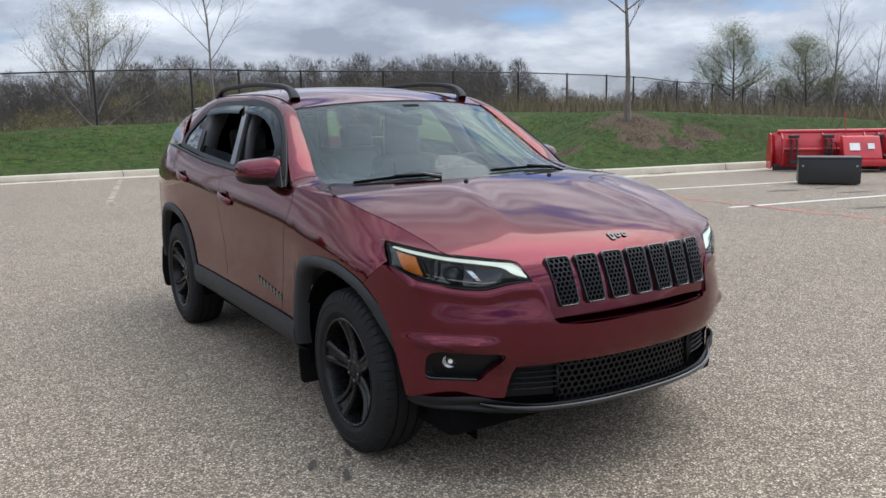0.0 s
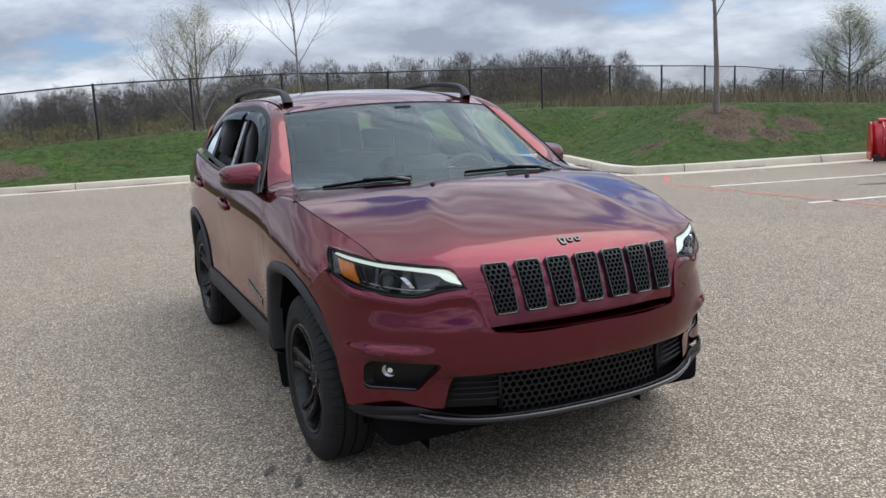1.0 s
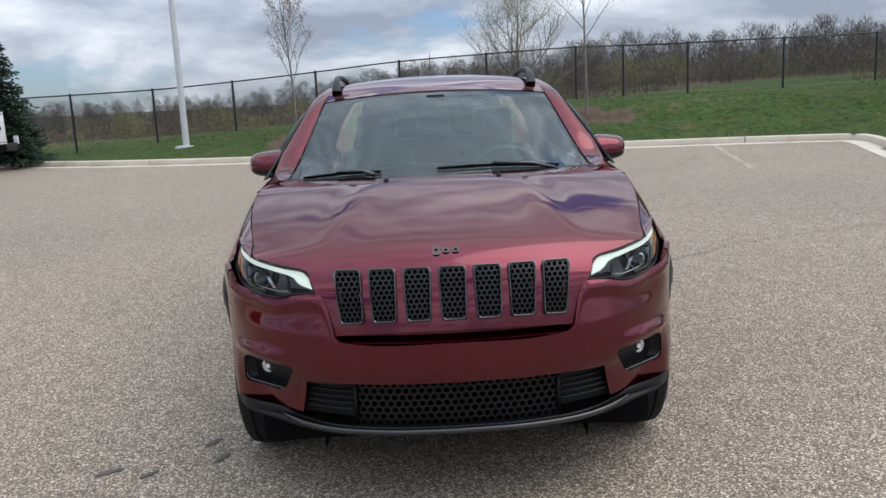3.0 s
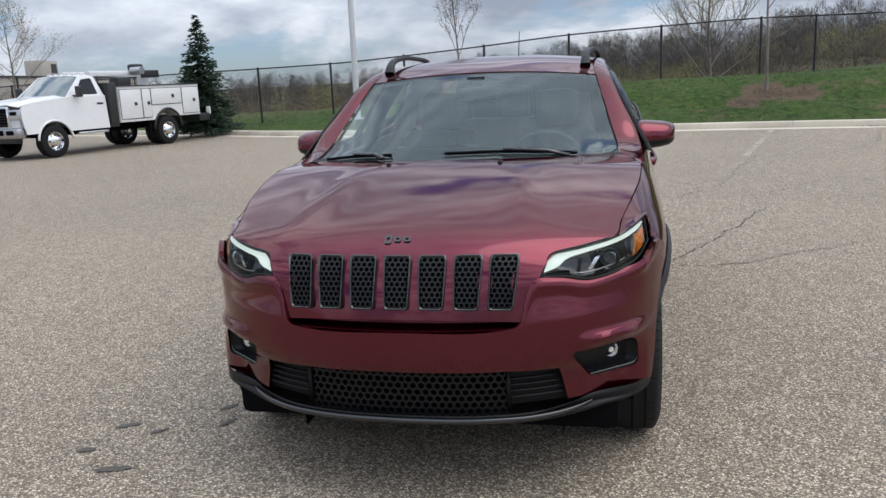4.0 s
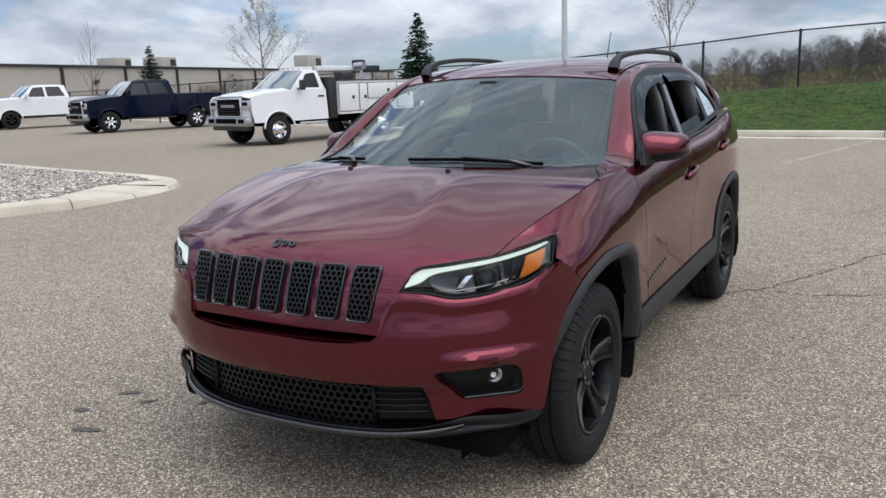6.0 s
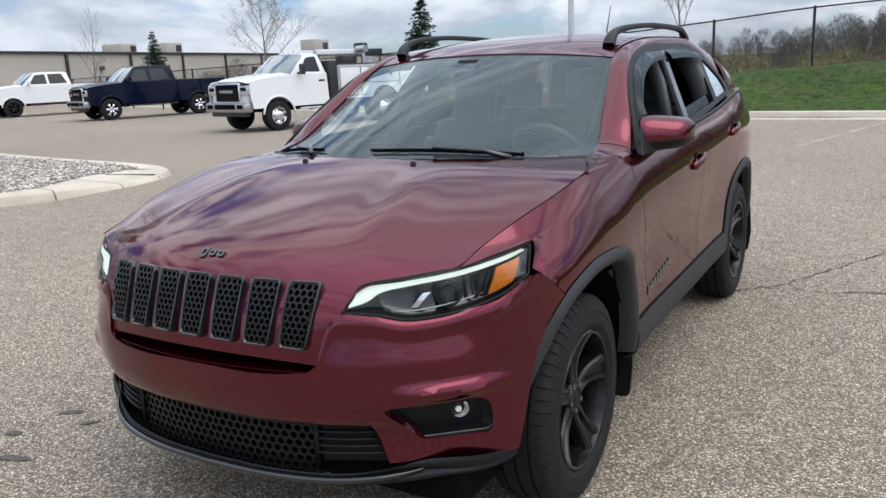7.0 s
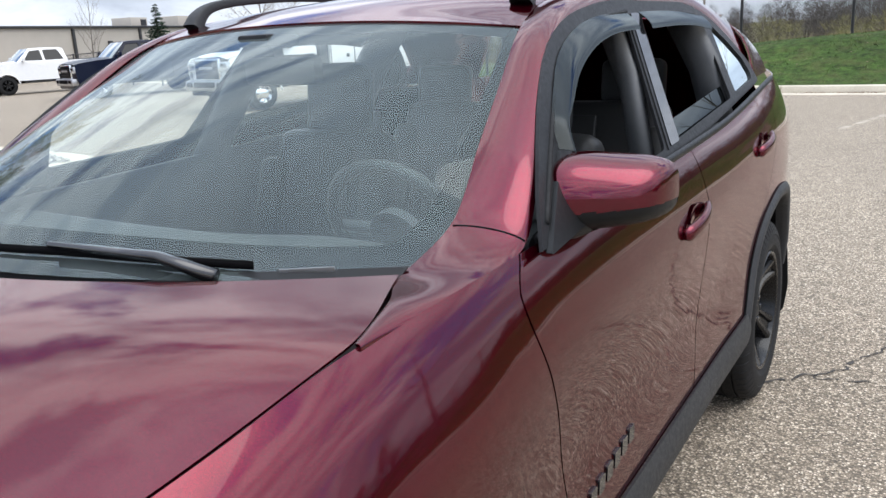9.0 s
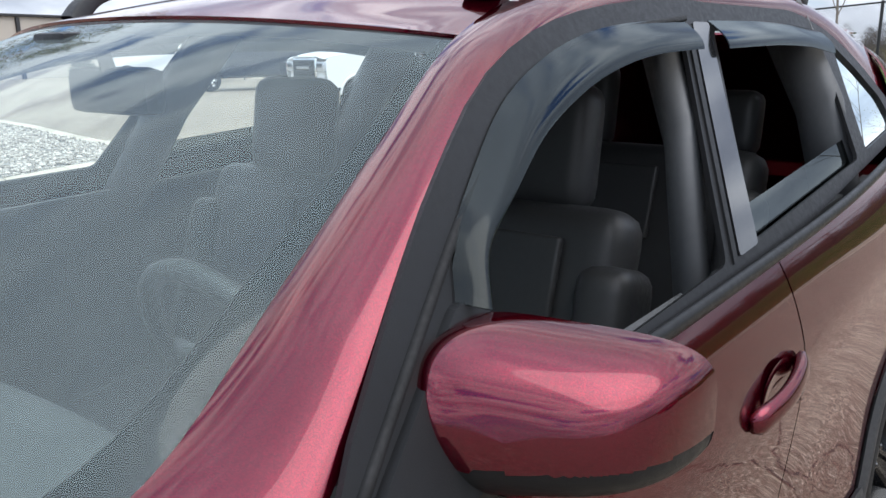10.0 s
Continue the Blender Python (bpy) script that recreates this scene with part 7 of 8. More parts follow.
svc = make_truck("service_truck", "white regular-cab service truck with utility body and crane", "", WHITE, 3.80, False, True, .405, True, .10)
svc.matrix_basis = heading(*side_shift((-12.87, 14.38), (-12.03, 18.06), .95))
nav = make_truck("pickup_truck", "dark navy crew-cab pickup truck parked beside the service truck", "parked pickup trucks", NAVY, 3.67, True, False, .415, True, 0.06)
nav.matrix_basis = heading(*side_shift((-25.2, 18.9), (-24.1, 22.4), .95))
wp = make_truck("pickup_truck", "white crew-cab pickup truck with black wheels in the row", "parked pickup trucks", WHITE, 3.67, True, False, .42, False, 0.08)
wp.matrix_basis = heading(*side_shift((-34.9, 21.15), (-33.8, 24.65), .95))


# ---- red snow ploughs beside the kerb ----
PLOW = plain("red_plough_paint", (0.46, 0.010, 0.018), 0.35, coat=0.5, var=0.2, scale=3.0)


def make_plow(label, at, L=2.9):
    """A plough blade seen from its frame side, which faces -y."""
    p = thing("snow_plough", label, "snow plough", "snow ploughs by the kerb", at)

    def blade(U, V):
        # a rolled moldboard, its hollow side turned away
        wing = np.clip((np.abs(2 * U - 1) - .86) / .14, 0, 1)
        y = -.20 * np.sin(np.pi * (.12 + .80 * V)) + .06 + .16 * wing
        return np.stack([(U - .5) * L, y, .07 + .78 * V - .06 * wing * V], -1)
    sheet("blade", blade, 40, 16, PLOW, p, thick=.02)
    box("cutting_edge", (L - .1, .03, .14), (0, -.02, .08), BLACKBOX, p, "worn black steel cutting edge", bevel=.006)
    for x in (-L / 2, L / 2):
        pts, tris = fill_data(round_poly([(-.10, .04), (.30, .04), (.34, .50), (.20, .82), (.02, .80), (-.12, .40)], .05, 4))
        thicken(mesh_object("end_plate", [(x, y, z) for y, z in pts], tris, PLOW, p, smooth=False), .03)
    tube("top_tube", [(-L / 2 + .12, .0, .84), (L / 2 - .12, .0, .84)], .045, PLOW, p)
    tube("mid_tube", [(-L / 2 + .2, -.17, .46), (L / 2 - .2, -.17, .46)], .04, PLOW, p)
    for k in range(4):
        x = -L / 2 + .2 + (L - .4) * k / 3
        pts, tris = fill_data([(-.02, .08), (-.22, .12), (-.27, .40), (-.20, .70), (-.02, .84), (.0, .80), (-.14, .62), (-.18, .40), (-.12, .16)])
        thicken(mesh_object("rib", [(x, y, z) for y, z in pts], tris, PLOW, p, smooth=False), .025)
    # trip springs: coils between two brackets, in black
    for x in (-L * .36, -L * .12, L * .22, L * .40):
        box("spring_bracket", (.20, .14, .07), (x, -.25, .74), BLACKBOX, p, bevel=.012)
        box("spring_bracket", (.20, .18, .07), (x, -.34, .20), BLACKBOX, p, bevel=.012)
        for dx in (-.055, .055):
            n = 90
            pts = [(x + dx + .034 * math.cos(i * .75), -.27 - .05 * (1 - i / n) + .034 * math.sin(i * .75), .24 + .46 * i / n) for i in range(n)]
            v, f = tube_data(pts, .010, 5)
            mesh_object("spring", v, f, BLACKBOX, p)
    # folded push frame with its slanting cover and two link arms
    bm = prism_bm([(-.62, .16), (-.66, .30), (-.40, .74), (-.26, .76), (-.24, .20)], -.12, .62)
    smooth_by_angle(part("frame_cover", bm, PLOW, p, bevel=.02), 40)
    lean = Matrix.Rotation(math.atan2(.26, .44), 3, "X")
    lab = plain("pale_label", (0.70, 0.70, 0.68), .5)
    box("sign_plate", (.20, .006, .17), (.10, -.545, .53), lab, p, bevel=.0, rot=Matrix.Rotation(-.53, 3, "X"))
    box("sign_plate", (.13, .006, .13), (.42, -.540, .54), lab, p, bevel=.0, rot=Matrix.Rotation(-.53, 3, "X"))
    box("drive_frame", (1.2, .16, .14), (.25, -.66, .20), PLOW, p, bevel=.03)
    for x in (.75, 1.0):
        tube("link_arm", [(x, -.72, .16), (x - .25, -.25, .34)], .022, STEEL, p)
    tube("hose", [(-.30, -.30, .30), (-.36, -.36, .52), (-.30, -.34, .64), (-.20, -.30, .60), (-.18, -.30, .40)], .012, BLACKBOX, p)
    tube("marker_rod", [(-.02, -.30, .74), (-.05, -.28, 1.24)], .010, PLOW, p, "thin red marker rod")
    return p


make_plow("red steel snow plough blade with folded frame on the asphalt", pose(14.35, 7.20, 0, 0, 0, -42))
make_plow("red steel snow plough blade standing behind a black box", pose(15.75, 5.8, 0, 0, 0, -38), 2.6)
bx = thing("storage_box", "low black steel box standing on the asphalt", "box", at=pose(11.42, 5.62, 0, 0, 0, -52))
box("body", (1.02, .48, .44), (0, 0, .245), BLACKBOX, bx, bevel=.015)
box("lid", (1.05, .51, .035), (0, 0, .48), BLACKBOX, bx, bevel=.01)
for x in (-.44, .44):
    box("corner_bolt", (.03, .02, .03), (x, -.245, .34), STEEL, bx)
for x in (-.40, .40):
    box("skid", (.10, .46, .03), (x, 0, .015), BLACKBOX, bx)

# ---- buildings ----
SIDING = plain("beige_metal_siding", (0.42, 0.38, 0.33), 0.6, var=0.05, scale=0.8)
ROOFTRIM = plain("dark_roof_trim", (0.03, 0.03, 0.032), 0.5)


def make_warehouse():
    b = thing("warehouse", "long low beige metal warehouse with dark roof trim", "building")
    a, e, h = Vector((-48.9, 20.0, 0)), Vector((-72.6, 114.5, 0)), 3.66
    v = e - a
    t = v.normalized()
    n = Vector((-t.y, t.x, 0))
    L = v.length
    m = Matrix.Translation(a) @ Matrix(((t.x, n.x, 0, 0), (t.y, n.y, 0, 0), (0, 0, 1, 0), (0, 0, 0, 1)))
    bm = box_bm((L, 22, h + 3), (L / 2, 11, h / 2 - 1.55))
    w = part("wall", bm, SIDING, b)
    box("roof_edge", (L + .4, 22.4, .16), (L / 2, 11, h + .03), ROOFTRIM, b, bevel=.03)
    k = 3.0
    while k < L:
        box("downpipe", (.22, .14, h - .1), (k, -.10, h / 2 - .05), ROOFTRIM, b)
        k += 7.6
    for k in (12, 31, 50, 69):
        box("wall_vent", (.8, .06, .6), (k, -.04, 1.2), STEEL, b, bevel=.02)
    for k in (22, 44, 60):
        box("wall_lamp", (.35, .25, .3), (k, -.16, 2.5), ROOFTRIM, b, bevel=.05)
    for k, s in ((30, 1.0), (37, 1.2), (72, 2.2)):
        u = box("roof_unit", (2.2 * s, 2.0, .95 * s), (k, 4, h + .5 * s), SIDING, b, bevel=.04)
        box("louvre", (.7 * s, .06, .5 * s), (k + .55 * s, 2.98, h + .55 * s), BLACKBOX, u)
    b.matrix_basis = m


make_warehouse()
REDWALL = plain("red_barn_wall", (0.20, 0.035, 0.03), 0.7, var=.15)
rb = thing("red_shed", "red shed with a dark gabled roof across the road", "building", at=pose(-52.0, 13.5, 0, 0, 0, 20))
bm = prism_bm([(-4, 0), (-4, 2.7), (0, 4.2), (4, 2.7), (4, 0)], -6, 6)
part("wall", bm, REDWALL, rb)
for s in (-1, 1):
    bm = prism_bm([(s * 4.3, 2.62), (s * 4.3, 2.78), (0, 4.42), (0, 4.25)], -6.3, 6.3)
    part("roof", bm, ROOFTRIM, rb)

# ---- trees, brush and grass ----
BARK = bark_mat("grey_bark", (0.10, 0.085, 0.07), (0.22, 0.195, 0.17))
BARK_D = bark_mat("dark_bark", (0.045, 0.036, 0.030), (0.11, 0.09, 0.075))
WOODS = bark_mat("woods_twigs", (0.046, 0.039, 0.034), (0.120, 0.103, 0.090))
NEEDLE = leaf_mat("spruce_needles", (0.012, 0.028, 0.017), (0.042, 0.070, 0.042))
BUD = leaf_mat("spring_buds", (0.18, 0.15, 0.09), (0.32, 0.27, 0.17))
YOUNG = leaf_mat("young_leaves", (0.085, 0.105, 0.040), (0.19, 0.195, 0.080))
WILLOW = leaf_mat("willow_haze", (0.12, 0.115, 0.045), (0.25, 0.22, 0.09))
RUST = leaf_mat("old_leaves", (0.10, 0.055, 0.03), (0.22, 0.13, 0.08))
STRAW = leaf_mat("dry_grass", (0.11, 0.085, 0.052), (0.24, 0.19, 0.12))
BRUSH = leaf_mat("brush_twigs", (0.058, 0.048, 0.038), (0.130, 0.108, 0.084))
BLADE = leaf_mat("grass_blades", (0.045, 0.075, 0.016), (0.110, 0.150, 0.042))
MULCH = plain("bare_soil", (0.110, 0.080, 0.055), 0.95, var=.45, scale=8.0, grain=.5, gscale=60.0)


def grow(rng, H, spread=.5, first=.3, n1=9, n2=6, n3=4, r0=.05, up=.6, sides=(6, 4, 3)):
    """A bare tree: trunk, limbs, branches and twigs. Returns vertices, faces and twig ends."""
    V, F, ends = [], [], []

    def add(pts, radii, k):
        v, f = tube_data(pts, radii, k, False)
        o = len(V)
        V.extend(v)
        F.extend(tuple(i + o for i in q) for q in f)

    def bend(a, d, L, n, curl):
        pts = [Vector(a)]
        d = d.normalized()
        for _ in range(n):
            d = (d + Vector((rng.uniform(-1, 1), rng.uniform(-1, 1), rng.uniform(-.4, 1) * 1.0)) * curl).normalized()
            pts.append(pts[-1] + d * (L / n))
        return pts, d
    trunk, _ = bend((0, 0, 0), Vector((0, 0, 1)), H, 9, .05)
    rad = [r0 * (1 - .93 * i / 9) for i in range(10)]
    rad[0] *= 1.3
    add(trunk, rad, sides[0])
    for i in range(n1):
        t = first + (1 - first) * (i + rng.uniform(.1, .9)) / n1 * .97
        k = min(8, int(t * 9))
        p = trunk[k].lerp(trunk[k + 1], t * 9 - k)
        az = i * 2.4 + rng.uniform(-.5, .5)
        d = Vector((math.cos(az), math.sin(az), up + rng.uniform(-.15, .35)))
        L = H * spread * (1.05 - t) ** .75 * rng.uniform(.75, 1.15) + .05 * H
        limb, _ = bend(p, d, L, 5, .16)
        r = max(.004, r0 * .45 * (1.1 - t))
        add(limb, [r * (1 - .85 * q / 5) for q in range(6)], sides[1])
        for j in range(n2):
            s = .25 + .75 * (j + rng.random()) / n2
            q = min(4, int(s * 5))
            pb = limb[q].lerp(limb[q + 1], s * 5 - q)
            d2 = (limb[q + 1] - limb[q]).normalized() + Vector((rng.uniform(-1, 1), rng.uniform(-1, 1), rng.uniform(-.2, .9))) * .75
            br, _ = bend(pb, d2, L * rng.uniform(.28, .5), 3, .22)
            rb_ = max(.003, r * .4)
            add(br, [rb_, rb_ * .7, rb_ * .45, rb_ * .2], sides[2])
            for m in range(n3):
                s3 = .3 + .7 * (m + rng.random()) / n3
                q3 = min(2, int(s3 * 3))
                pc = br[q3].lerp(br[q3 + 1], s3 * 3 - q3)
                d3 = (br[q3 + 1] - br[q3]).normalized() + Vector((rng.uniform(-1, 1), rng.uniform(-1, 1), rng.uniform(-.3, .8))) * .9
                tw, _ = bend(pc, d3, L * rng.uniform(.10, .2), 2, .3)
                add(tw, [rb_ * .45, rb_ * .3, rb_ * .12], 3)
                ends.extend(tw[1:])
            ends.append(br[-1])
    return V, F, ends


def leaf_cloud(rng, ends, per, size, jit):
    """Small leaf quads round twig ends."""
    V, F = [], []
    for e in ends:
        for _ in range(per):
            c = e + Vector((rng.gauss(0, jit), rng.gauss(0, jit), rng.gauss(0, jit)))
            a = Vector((rng.uniform(-1, 1), rng.uniform(-1, 1), rng.uniform(-1, 1))).normalized() * size * rng.uniform(.6, 1.3)
            b = a.orthogonal().normalized() * size * .45
            i = len(V)
            V += [c - a * .5, c + b * .5, c + a * .5, c - b * .5]
            F.append((i, i + 1, i + 2, i + 3))
    return V, F


def make_tree(name, label, x, y, seed, H, bark=None, leaves=None, per=0, size=.04, jit=.04, z=None, **kw):
    rng = random.Random(seed)
    z = lawn_z(x, y) if z is None else z
    t = thing(name, label, "tree", at=pose(x, y, z - .04))
    V, F, ends = grow(rng, H, **kw)
    mesh_object("trunk", V, F, bark or BARK, t)
    if leaves and per:
        v, f = leaf_cloud(rng, ends, per, size, jit)
        mesh_object("crown", v, f, leaves, t, smooth=False)
    return t


make_tree("young_tree", "slender bare young tree on the lawn bank", 4.532, 19.5, 11, 5.778, spread=.38, first=.34, n1=15, n2=7, n3=4, r0=.042, up=1.0)
make_tree("young_tree", "bare young tree in a ring of bare soil", 12.617, 11.85, 12, 5.243, spread=.42, first=.42, n1=13, n2=7, n3=4, r0=.075, up=.55, leaves=RUST, per=0)
make_tree("young_tree", "narrow upright young tree with red-brown buds", -3.656, 19.8, 13, 4.922, spread=.30, first=.30, n1=20, n2=8, n3=4, r0=.038, up=1.9, leaves=RUST, per=2, size=.05, jit=.04)
make_tree("blossom_tree", "small rounded tree with pale spring buds", -20.858, 23.0, 14, 4.494, spread=.52, first=.34, n1=16, n2=8, n3=5, r0=.06, up=.75, leaves=BUD, per=2, size=.055, jit=.05, z=.1)
make_tree("bare_tree", "thin bare tree before the warehouse", -34.402, 25.4, 15, 4.922, spread=.32, first=.2, n1=14, n2=7, n3=4, r0=.05, up=1.6, z=.1)
make_tree("willow_tree", "spreading willow with a yellow-green haze beyond the fence", 5.768, 45.0, 16, 7.383, spread=.62, first=.12, n1=20, n2=9, n3=5, r0=.16, up=.9, leaves=WILLOW, per=7, size=.07, jit=.30, z=-.6, bark=BARK)
make_tree("field_tree", "broad tree in young green leaf beyond the fence", 47.38, 36.0, 17, 7.062, spread=.50, first=.22, n1=26, n2=11, n3=6, r0=.13, up=.45, leaves=YOUNG, per=8, size=.075, jit=.34, z=-.6, bark=BARK_D)
make_tree("field_tree", "broad tree in young green leaf beyond the fence", 54.59, 35.0, 18, 6.634, spread=.50, first=.22, n1=26, n2=11, n3=6, r0=.13, up=.45, leaves=YOUNG, per=8, size=.075, jit=.34, z=-.8, bark=BARK_D)
make_tree("bare_tree", "tall thin bare tree beyond the fence", 34.196, 20.0, 19, 6.848, spread=.30, first=.2, n1=18, n2=7, n3=4, r0=.06, up=1.4, z=-.2)
make_tree("bare_tree", "tall thin bare tree beyond the fence", 40.17, 21.5, 20, 5.992, spread=.34, first=.2, n1=16, n2=7, n3=4, r0=.06, up=1.1, z=-.5)
make_tree("island_tree", "tree in young green leaf on the gravel island", -12.75, 5.0, 21, 5.992, spread=.86, first=.34, n1=18, n2=8, n3=5, r0=.09, up=.16, leaves=YOUNG, per=7, size=.075, jit=.09, z=.12)

# old leaves and grit blown along the foot of the kerb
def make_litter():
    rng = np.random.default_rng(77)
    near = [i for i in range(1, len(KP) - 1) if -14 < KP[i][0] < 16]
    heaps = rng.choice(near, 26)
    V, F = [], []
    for h in heaps:
        for _ in range(int(rng.integers(20, 70))):
            i = int(h)
            p = KP[i] + KT[i] * rng.normal(0, .22) + KN[i] * (-.03 - abs(rng.normal(0, .07)))
            a, r = rng.uniform(0, 2 * np.pi), rng.uniform(.012, .032)
            z = .016 + rng.uniform(0, .014)
            k = len(V)
            for q in range(4):
                V.append((p[0] + math.cos(a + q * 1.57) * r * (1 if q % 2 else .6), p[1] + math.sin(a + q * 1.57) * r * (1 if q % 2 else .6), z + rng.uniform(-.004, .008)))
            F.append((k, k + 1, k + 2, k + 3))
    tagged(mesh_object("leaf_litter", V, F, RUST, smooth=False), "brown old leaves and grit along the kerb's foot", "leaf litter", kind="stuff")


make_litter()

# clods and mulch crumbs on the bare soil
def make_mulch():
    rng = np.random.default_rng(12)
    pts = np.concatenate([np.stack([x + rng.normal(0, r * .42, int(420 * r)), y + rng.normal(0, r * .42, int(420 * r))], -1) for x, y, r in SOIL])
    Z = bank(pts[:, 0], pts[:, 1])
    n = len(pts)
    s = rng.uniform(.012, .035, (n, 1, 1))
    tet = np.array([(1, 0, 0), (-.5, .8, 0), (-.5, -.8, 0), (0, 0, .8)])
    V = tet[None] * s * rng.uniform(.6, 1.4, (n, 4, 1)) + np.concatenate([pts, Z[:, None] + .015], 1)[:, None]
    F = np.array([(0, 1, 3), (1, 2, 3), (2, 0, 3)])[None] + 4 * np.arange(n)[:, None, None]
    tagged(mesh_object("mulch", V.reshape(-1, 3), F.reshape(-1, 3), MULCH, smooth=False), "brown mulch crumbs on bare soil round the young trees", "mulch", kind="stuff")


make_mulch()


def make_spruce(label, x, y, z, H, R, seed):
    rng = random.Random(seed)
    t = thing("spruce_tree", label, "tree", "spruces by the lot", pose(x, y, z))
    tube("trunk", [(0, 0, -.1), (0, 0, H)], [.09, .01], BARK_D, t)
    V, F = [], []
    n = 26
    for i in range(n):
        f = i / (n - 1)
        zz = .12 + (H - .12) * f
        rad = R * (1 - f) ** .85 + .05
        for j in range(max(7, int(28 * (1 - f) + 7))):
            zz = max(.1, .12 + (H - .12) * f + rng.uniform(-.7, .7) * H / n)
            az = rng.uniform(0, 2 * math.pi)
            L = rad * rng.uniform(.65, 1.12)
            m = max(3, int(L / .07))
            for q in range(m):
                s = (q + rng.random()) / m
                c = Vector((math.cos(az) * L * s, math.sin(az) * L * s, zz - .22 * L * s + .12 * L * s * s + rng.gauss(0, .02)))
                for _ in range(3):
                    a = Vector((math.cos(az + rng.uniform(-1.1, 1.1)), math.sin(az + rng.uniform(-1.1, 1.1)), rng.uniform(-.5, .35))).normalized() * rng.uniform(.08, .15)
                    b = a.orthogonal().normalized() * .034
                    k = len(V)
                    V += [c - b, c + b, c + a]
                    F.append((k, k + 1, k + 2))
    mesh_object("crown", V, F, NEEDLE, t, smooth=False)


make_spruce("dark green spruce behind the service truck", -12.309, 21.0, .15, 3.531, 1.12, 31)
make_spruce("dark green spruce before the warehouse", -38.213, 32.7, .0, 4.173, 1.45, 32)
make_spruce("dark green spruce at the far lawn edge", -13.802, 22.9, .2, 2.033, .6, 33)
make_spruce("dark green spruce at the far row's end", -47.38, 25.5, .0, 2.782, .8, 34)


def merged(kinds, places, rng, zf):
    """Joins scaled, turned copies of a few tree shapes."""
    VV, FF, o = [], [], 0
    for x, y, s in places:
        V, F = kinds[rng.integers(len(kinds))]
        a = rng.uniform(0, 2 * np.pi)
        c, sn = np.cos(a), np.sin(a)
        sx = s * rng.uniform(.85, 1.2)
        P = np.stack([(V[:, 0] * c - V[:, 1] * sn) * sx + x, (V[:, 0] * sn + V[:, 1] * c) * sx + y, V[:, 2] * s + zf(x, y)], -1)
        VV.append(P)
        FF.append(F + o)
        o += len(P)
    return np.concatenate(VV), np.concatenate(FF)


def twig_cloud(rng, n, rad, lo, hi, length, width, upness, trunk):
    """A bare crown of unit height as a cloud of tapered twigs round a few stems."""
    z = lo + (hi - lo) * rng.beta(1.5, 1.3, n)
    prof = np.sin(np.pi * np.clip((z - lo) / (hi - lo), .03, .97)) ** .6
    lob = 1 + .35 * np.sin(3 * rng.uniform(0, 2 * np.pi) + 2.2 * z * 5)
    az = rng.uniform(0, 2 * np.pi, n)
    r = rad * prof * np.sqrt(rng.random(n)) * lob
    c = np.stack([np.cos(az) * r, np.sin(az) * r, z], -1)
    d = np.stack([np.cos(az) * .7, np.sin(az) * .7, np.full(n, upness)], -1) + rng.normal(0, .45, (n, 3))
    d /= np.linalg.norm(d, axis=1, keepdims=True)
    L = length * rng.uniform(.5, 1.4, (n, 1))
    s = np.cross(d, rng.normal(0, 1, (n, 3)))
    s = s / np.linalg.norm(s, axis=1, keepdims=True) * width * rng.uniform(.5, 1.5, (n, 1))
    tri = np.stack([c - s, c + s, c + d * L], 1)
    st = []
    for k in range(trunk):
        a0 = rng.uniform(0, 2 * np.pi)
        tip = np.array([np.cos(a0) * rad * .6 * rng.random(), np.sin(a0) * rad * .6 * rng.random(), hi * rng.uniform(.6, .95)])
        for w in (np.array([.012, 0, 0]), np.array([0, .012, 0])):
            st.append(np.stack([-w, w, tip]))
    V = np.concatenate([tri, np.array(st)]).reshape(-1, 3)
    return V, np.arange(len(V)).reshape(-1, 3)


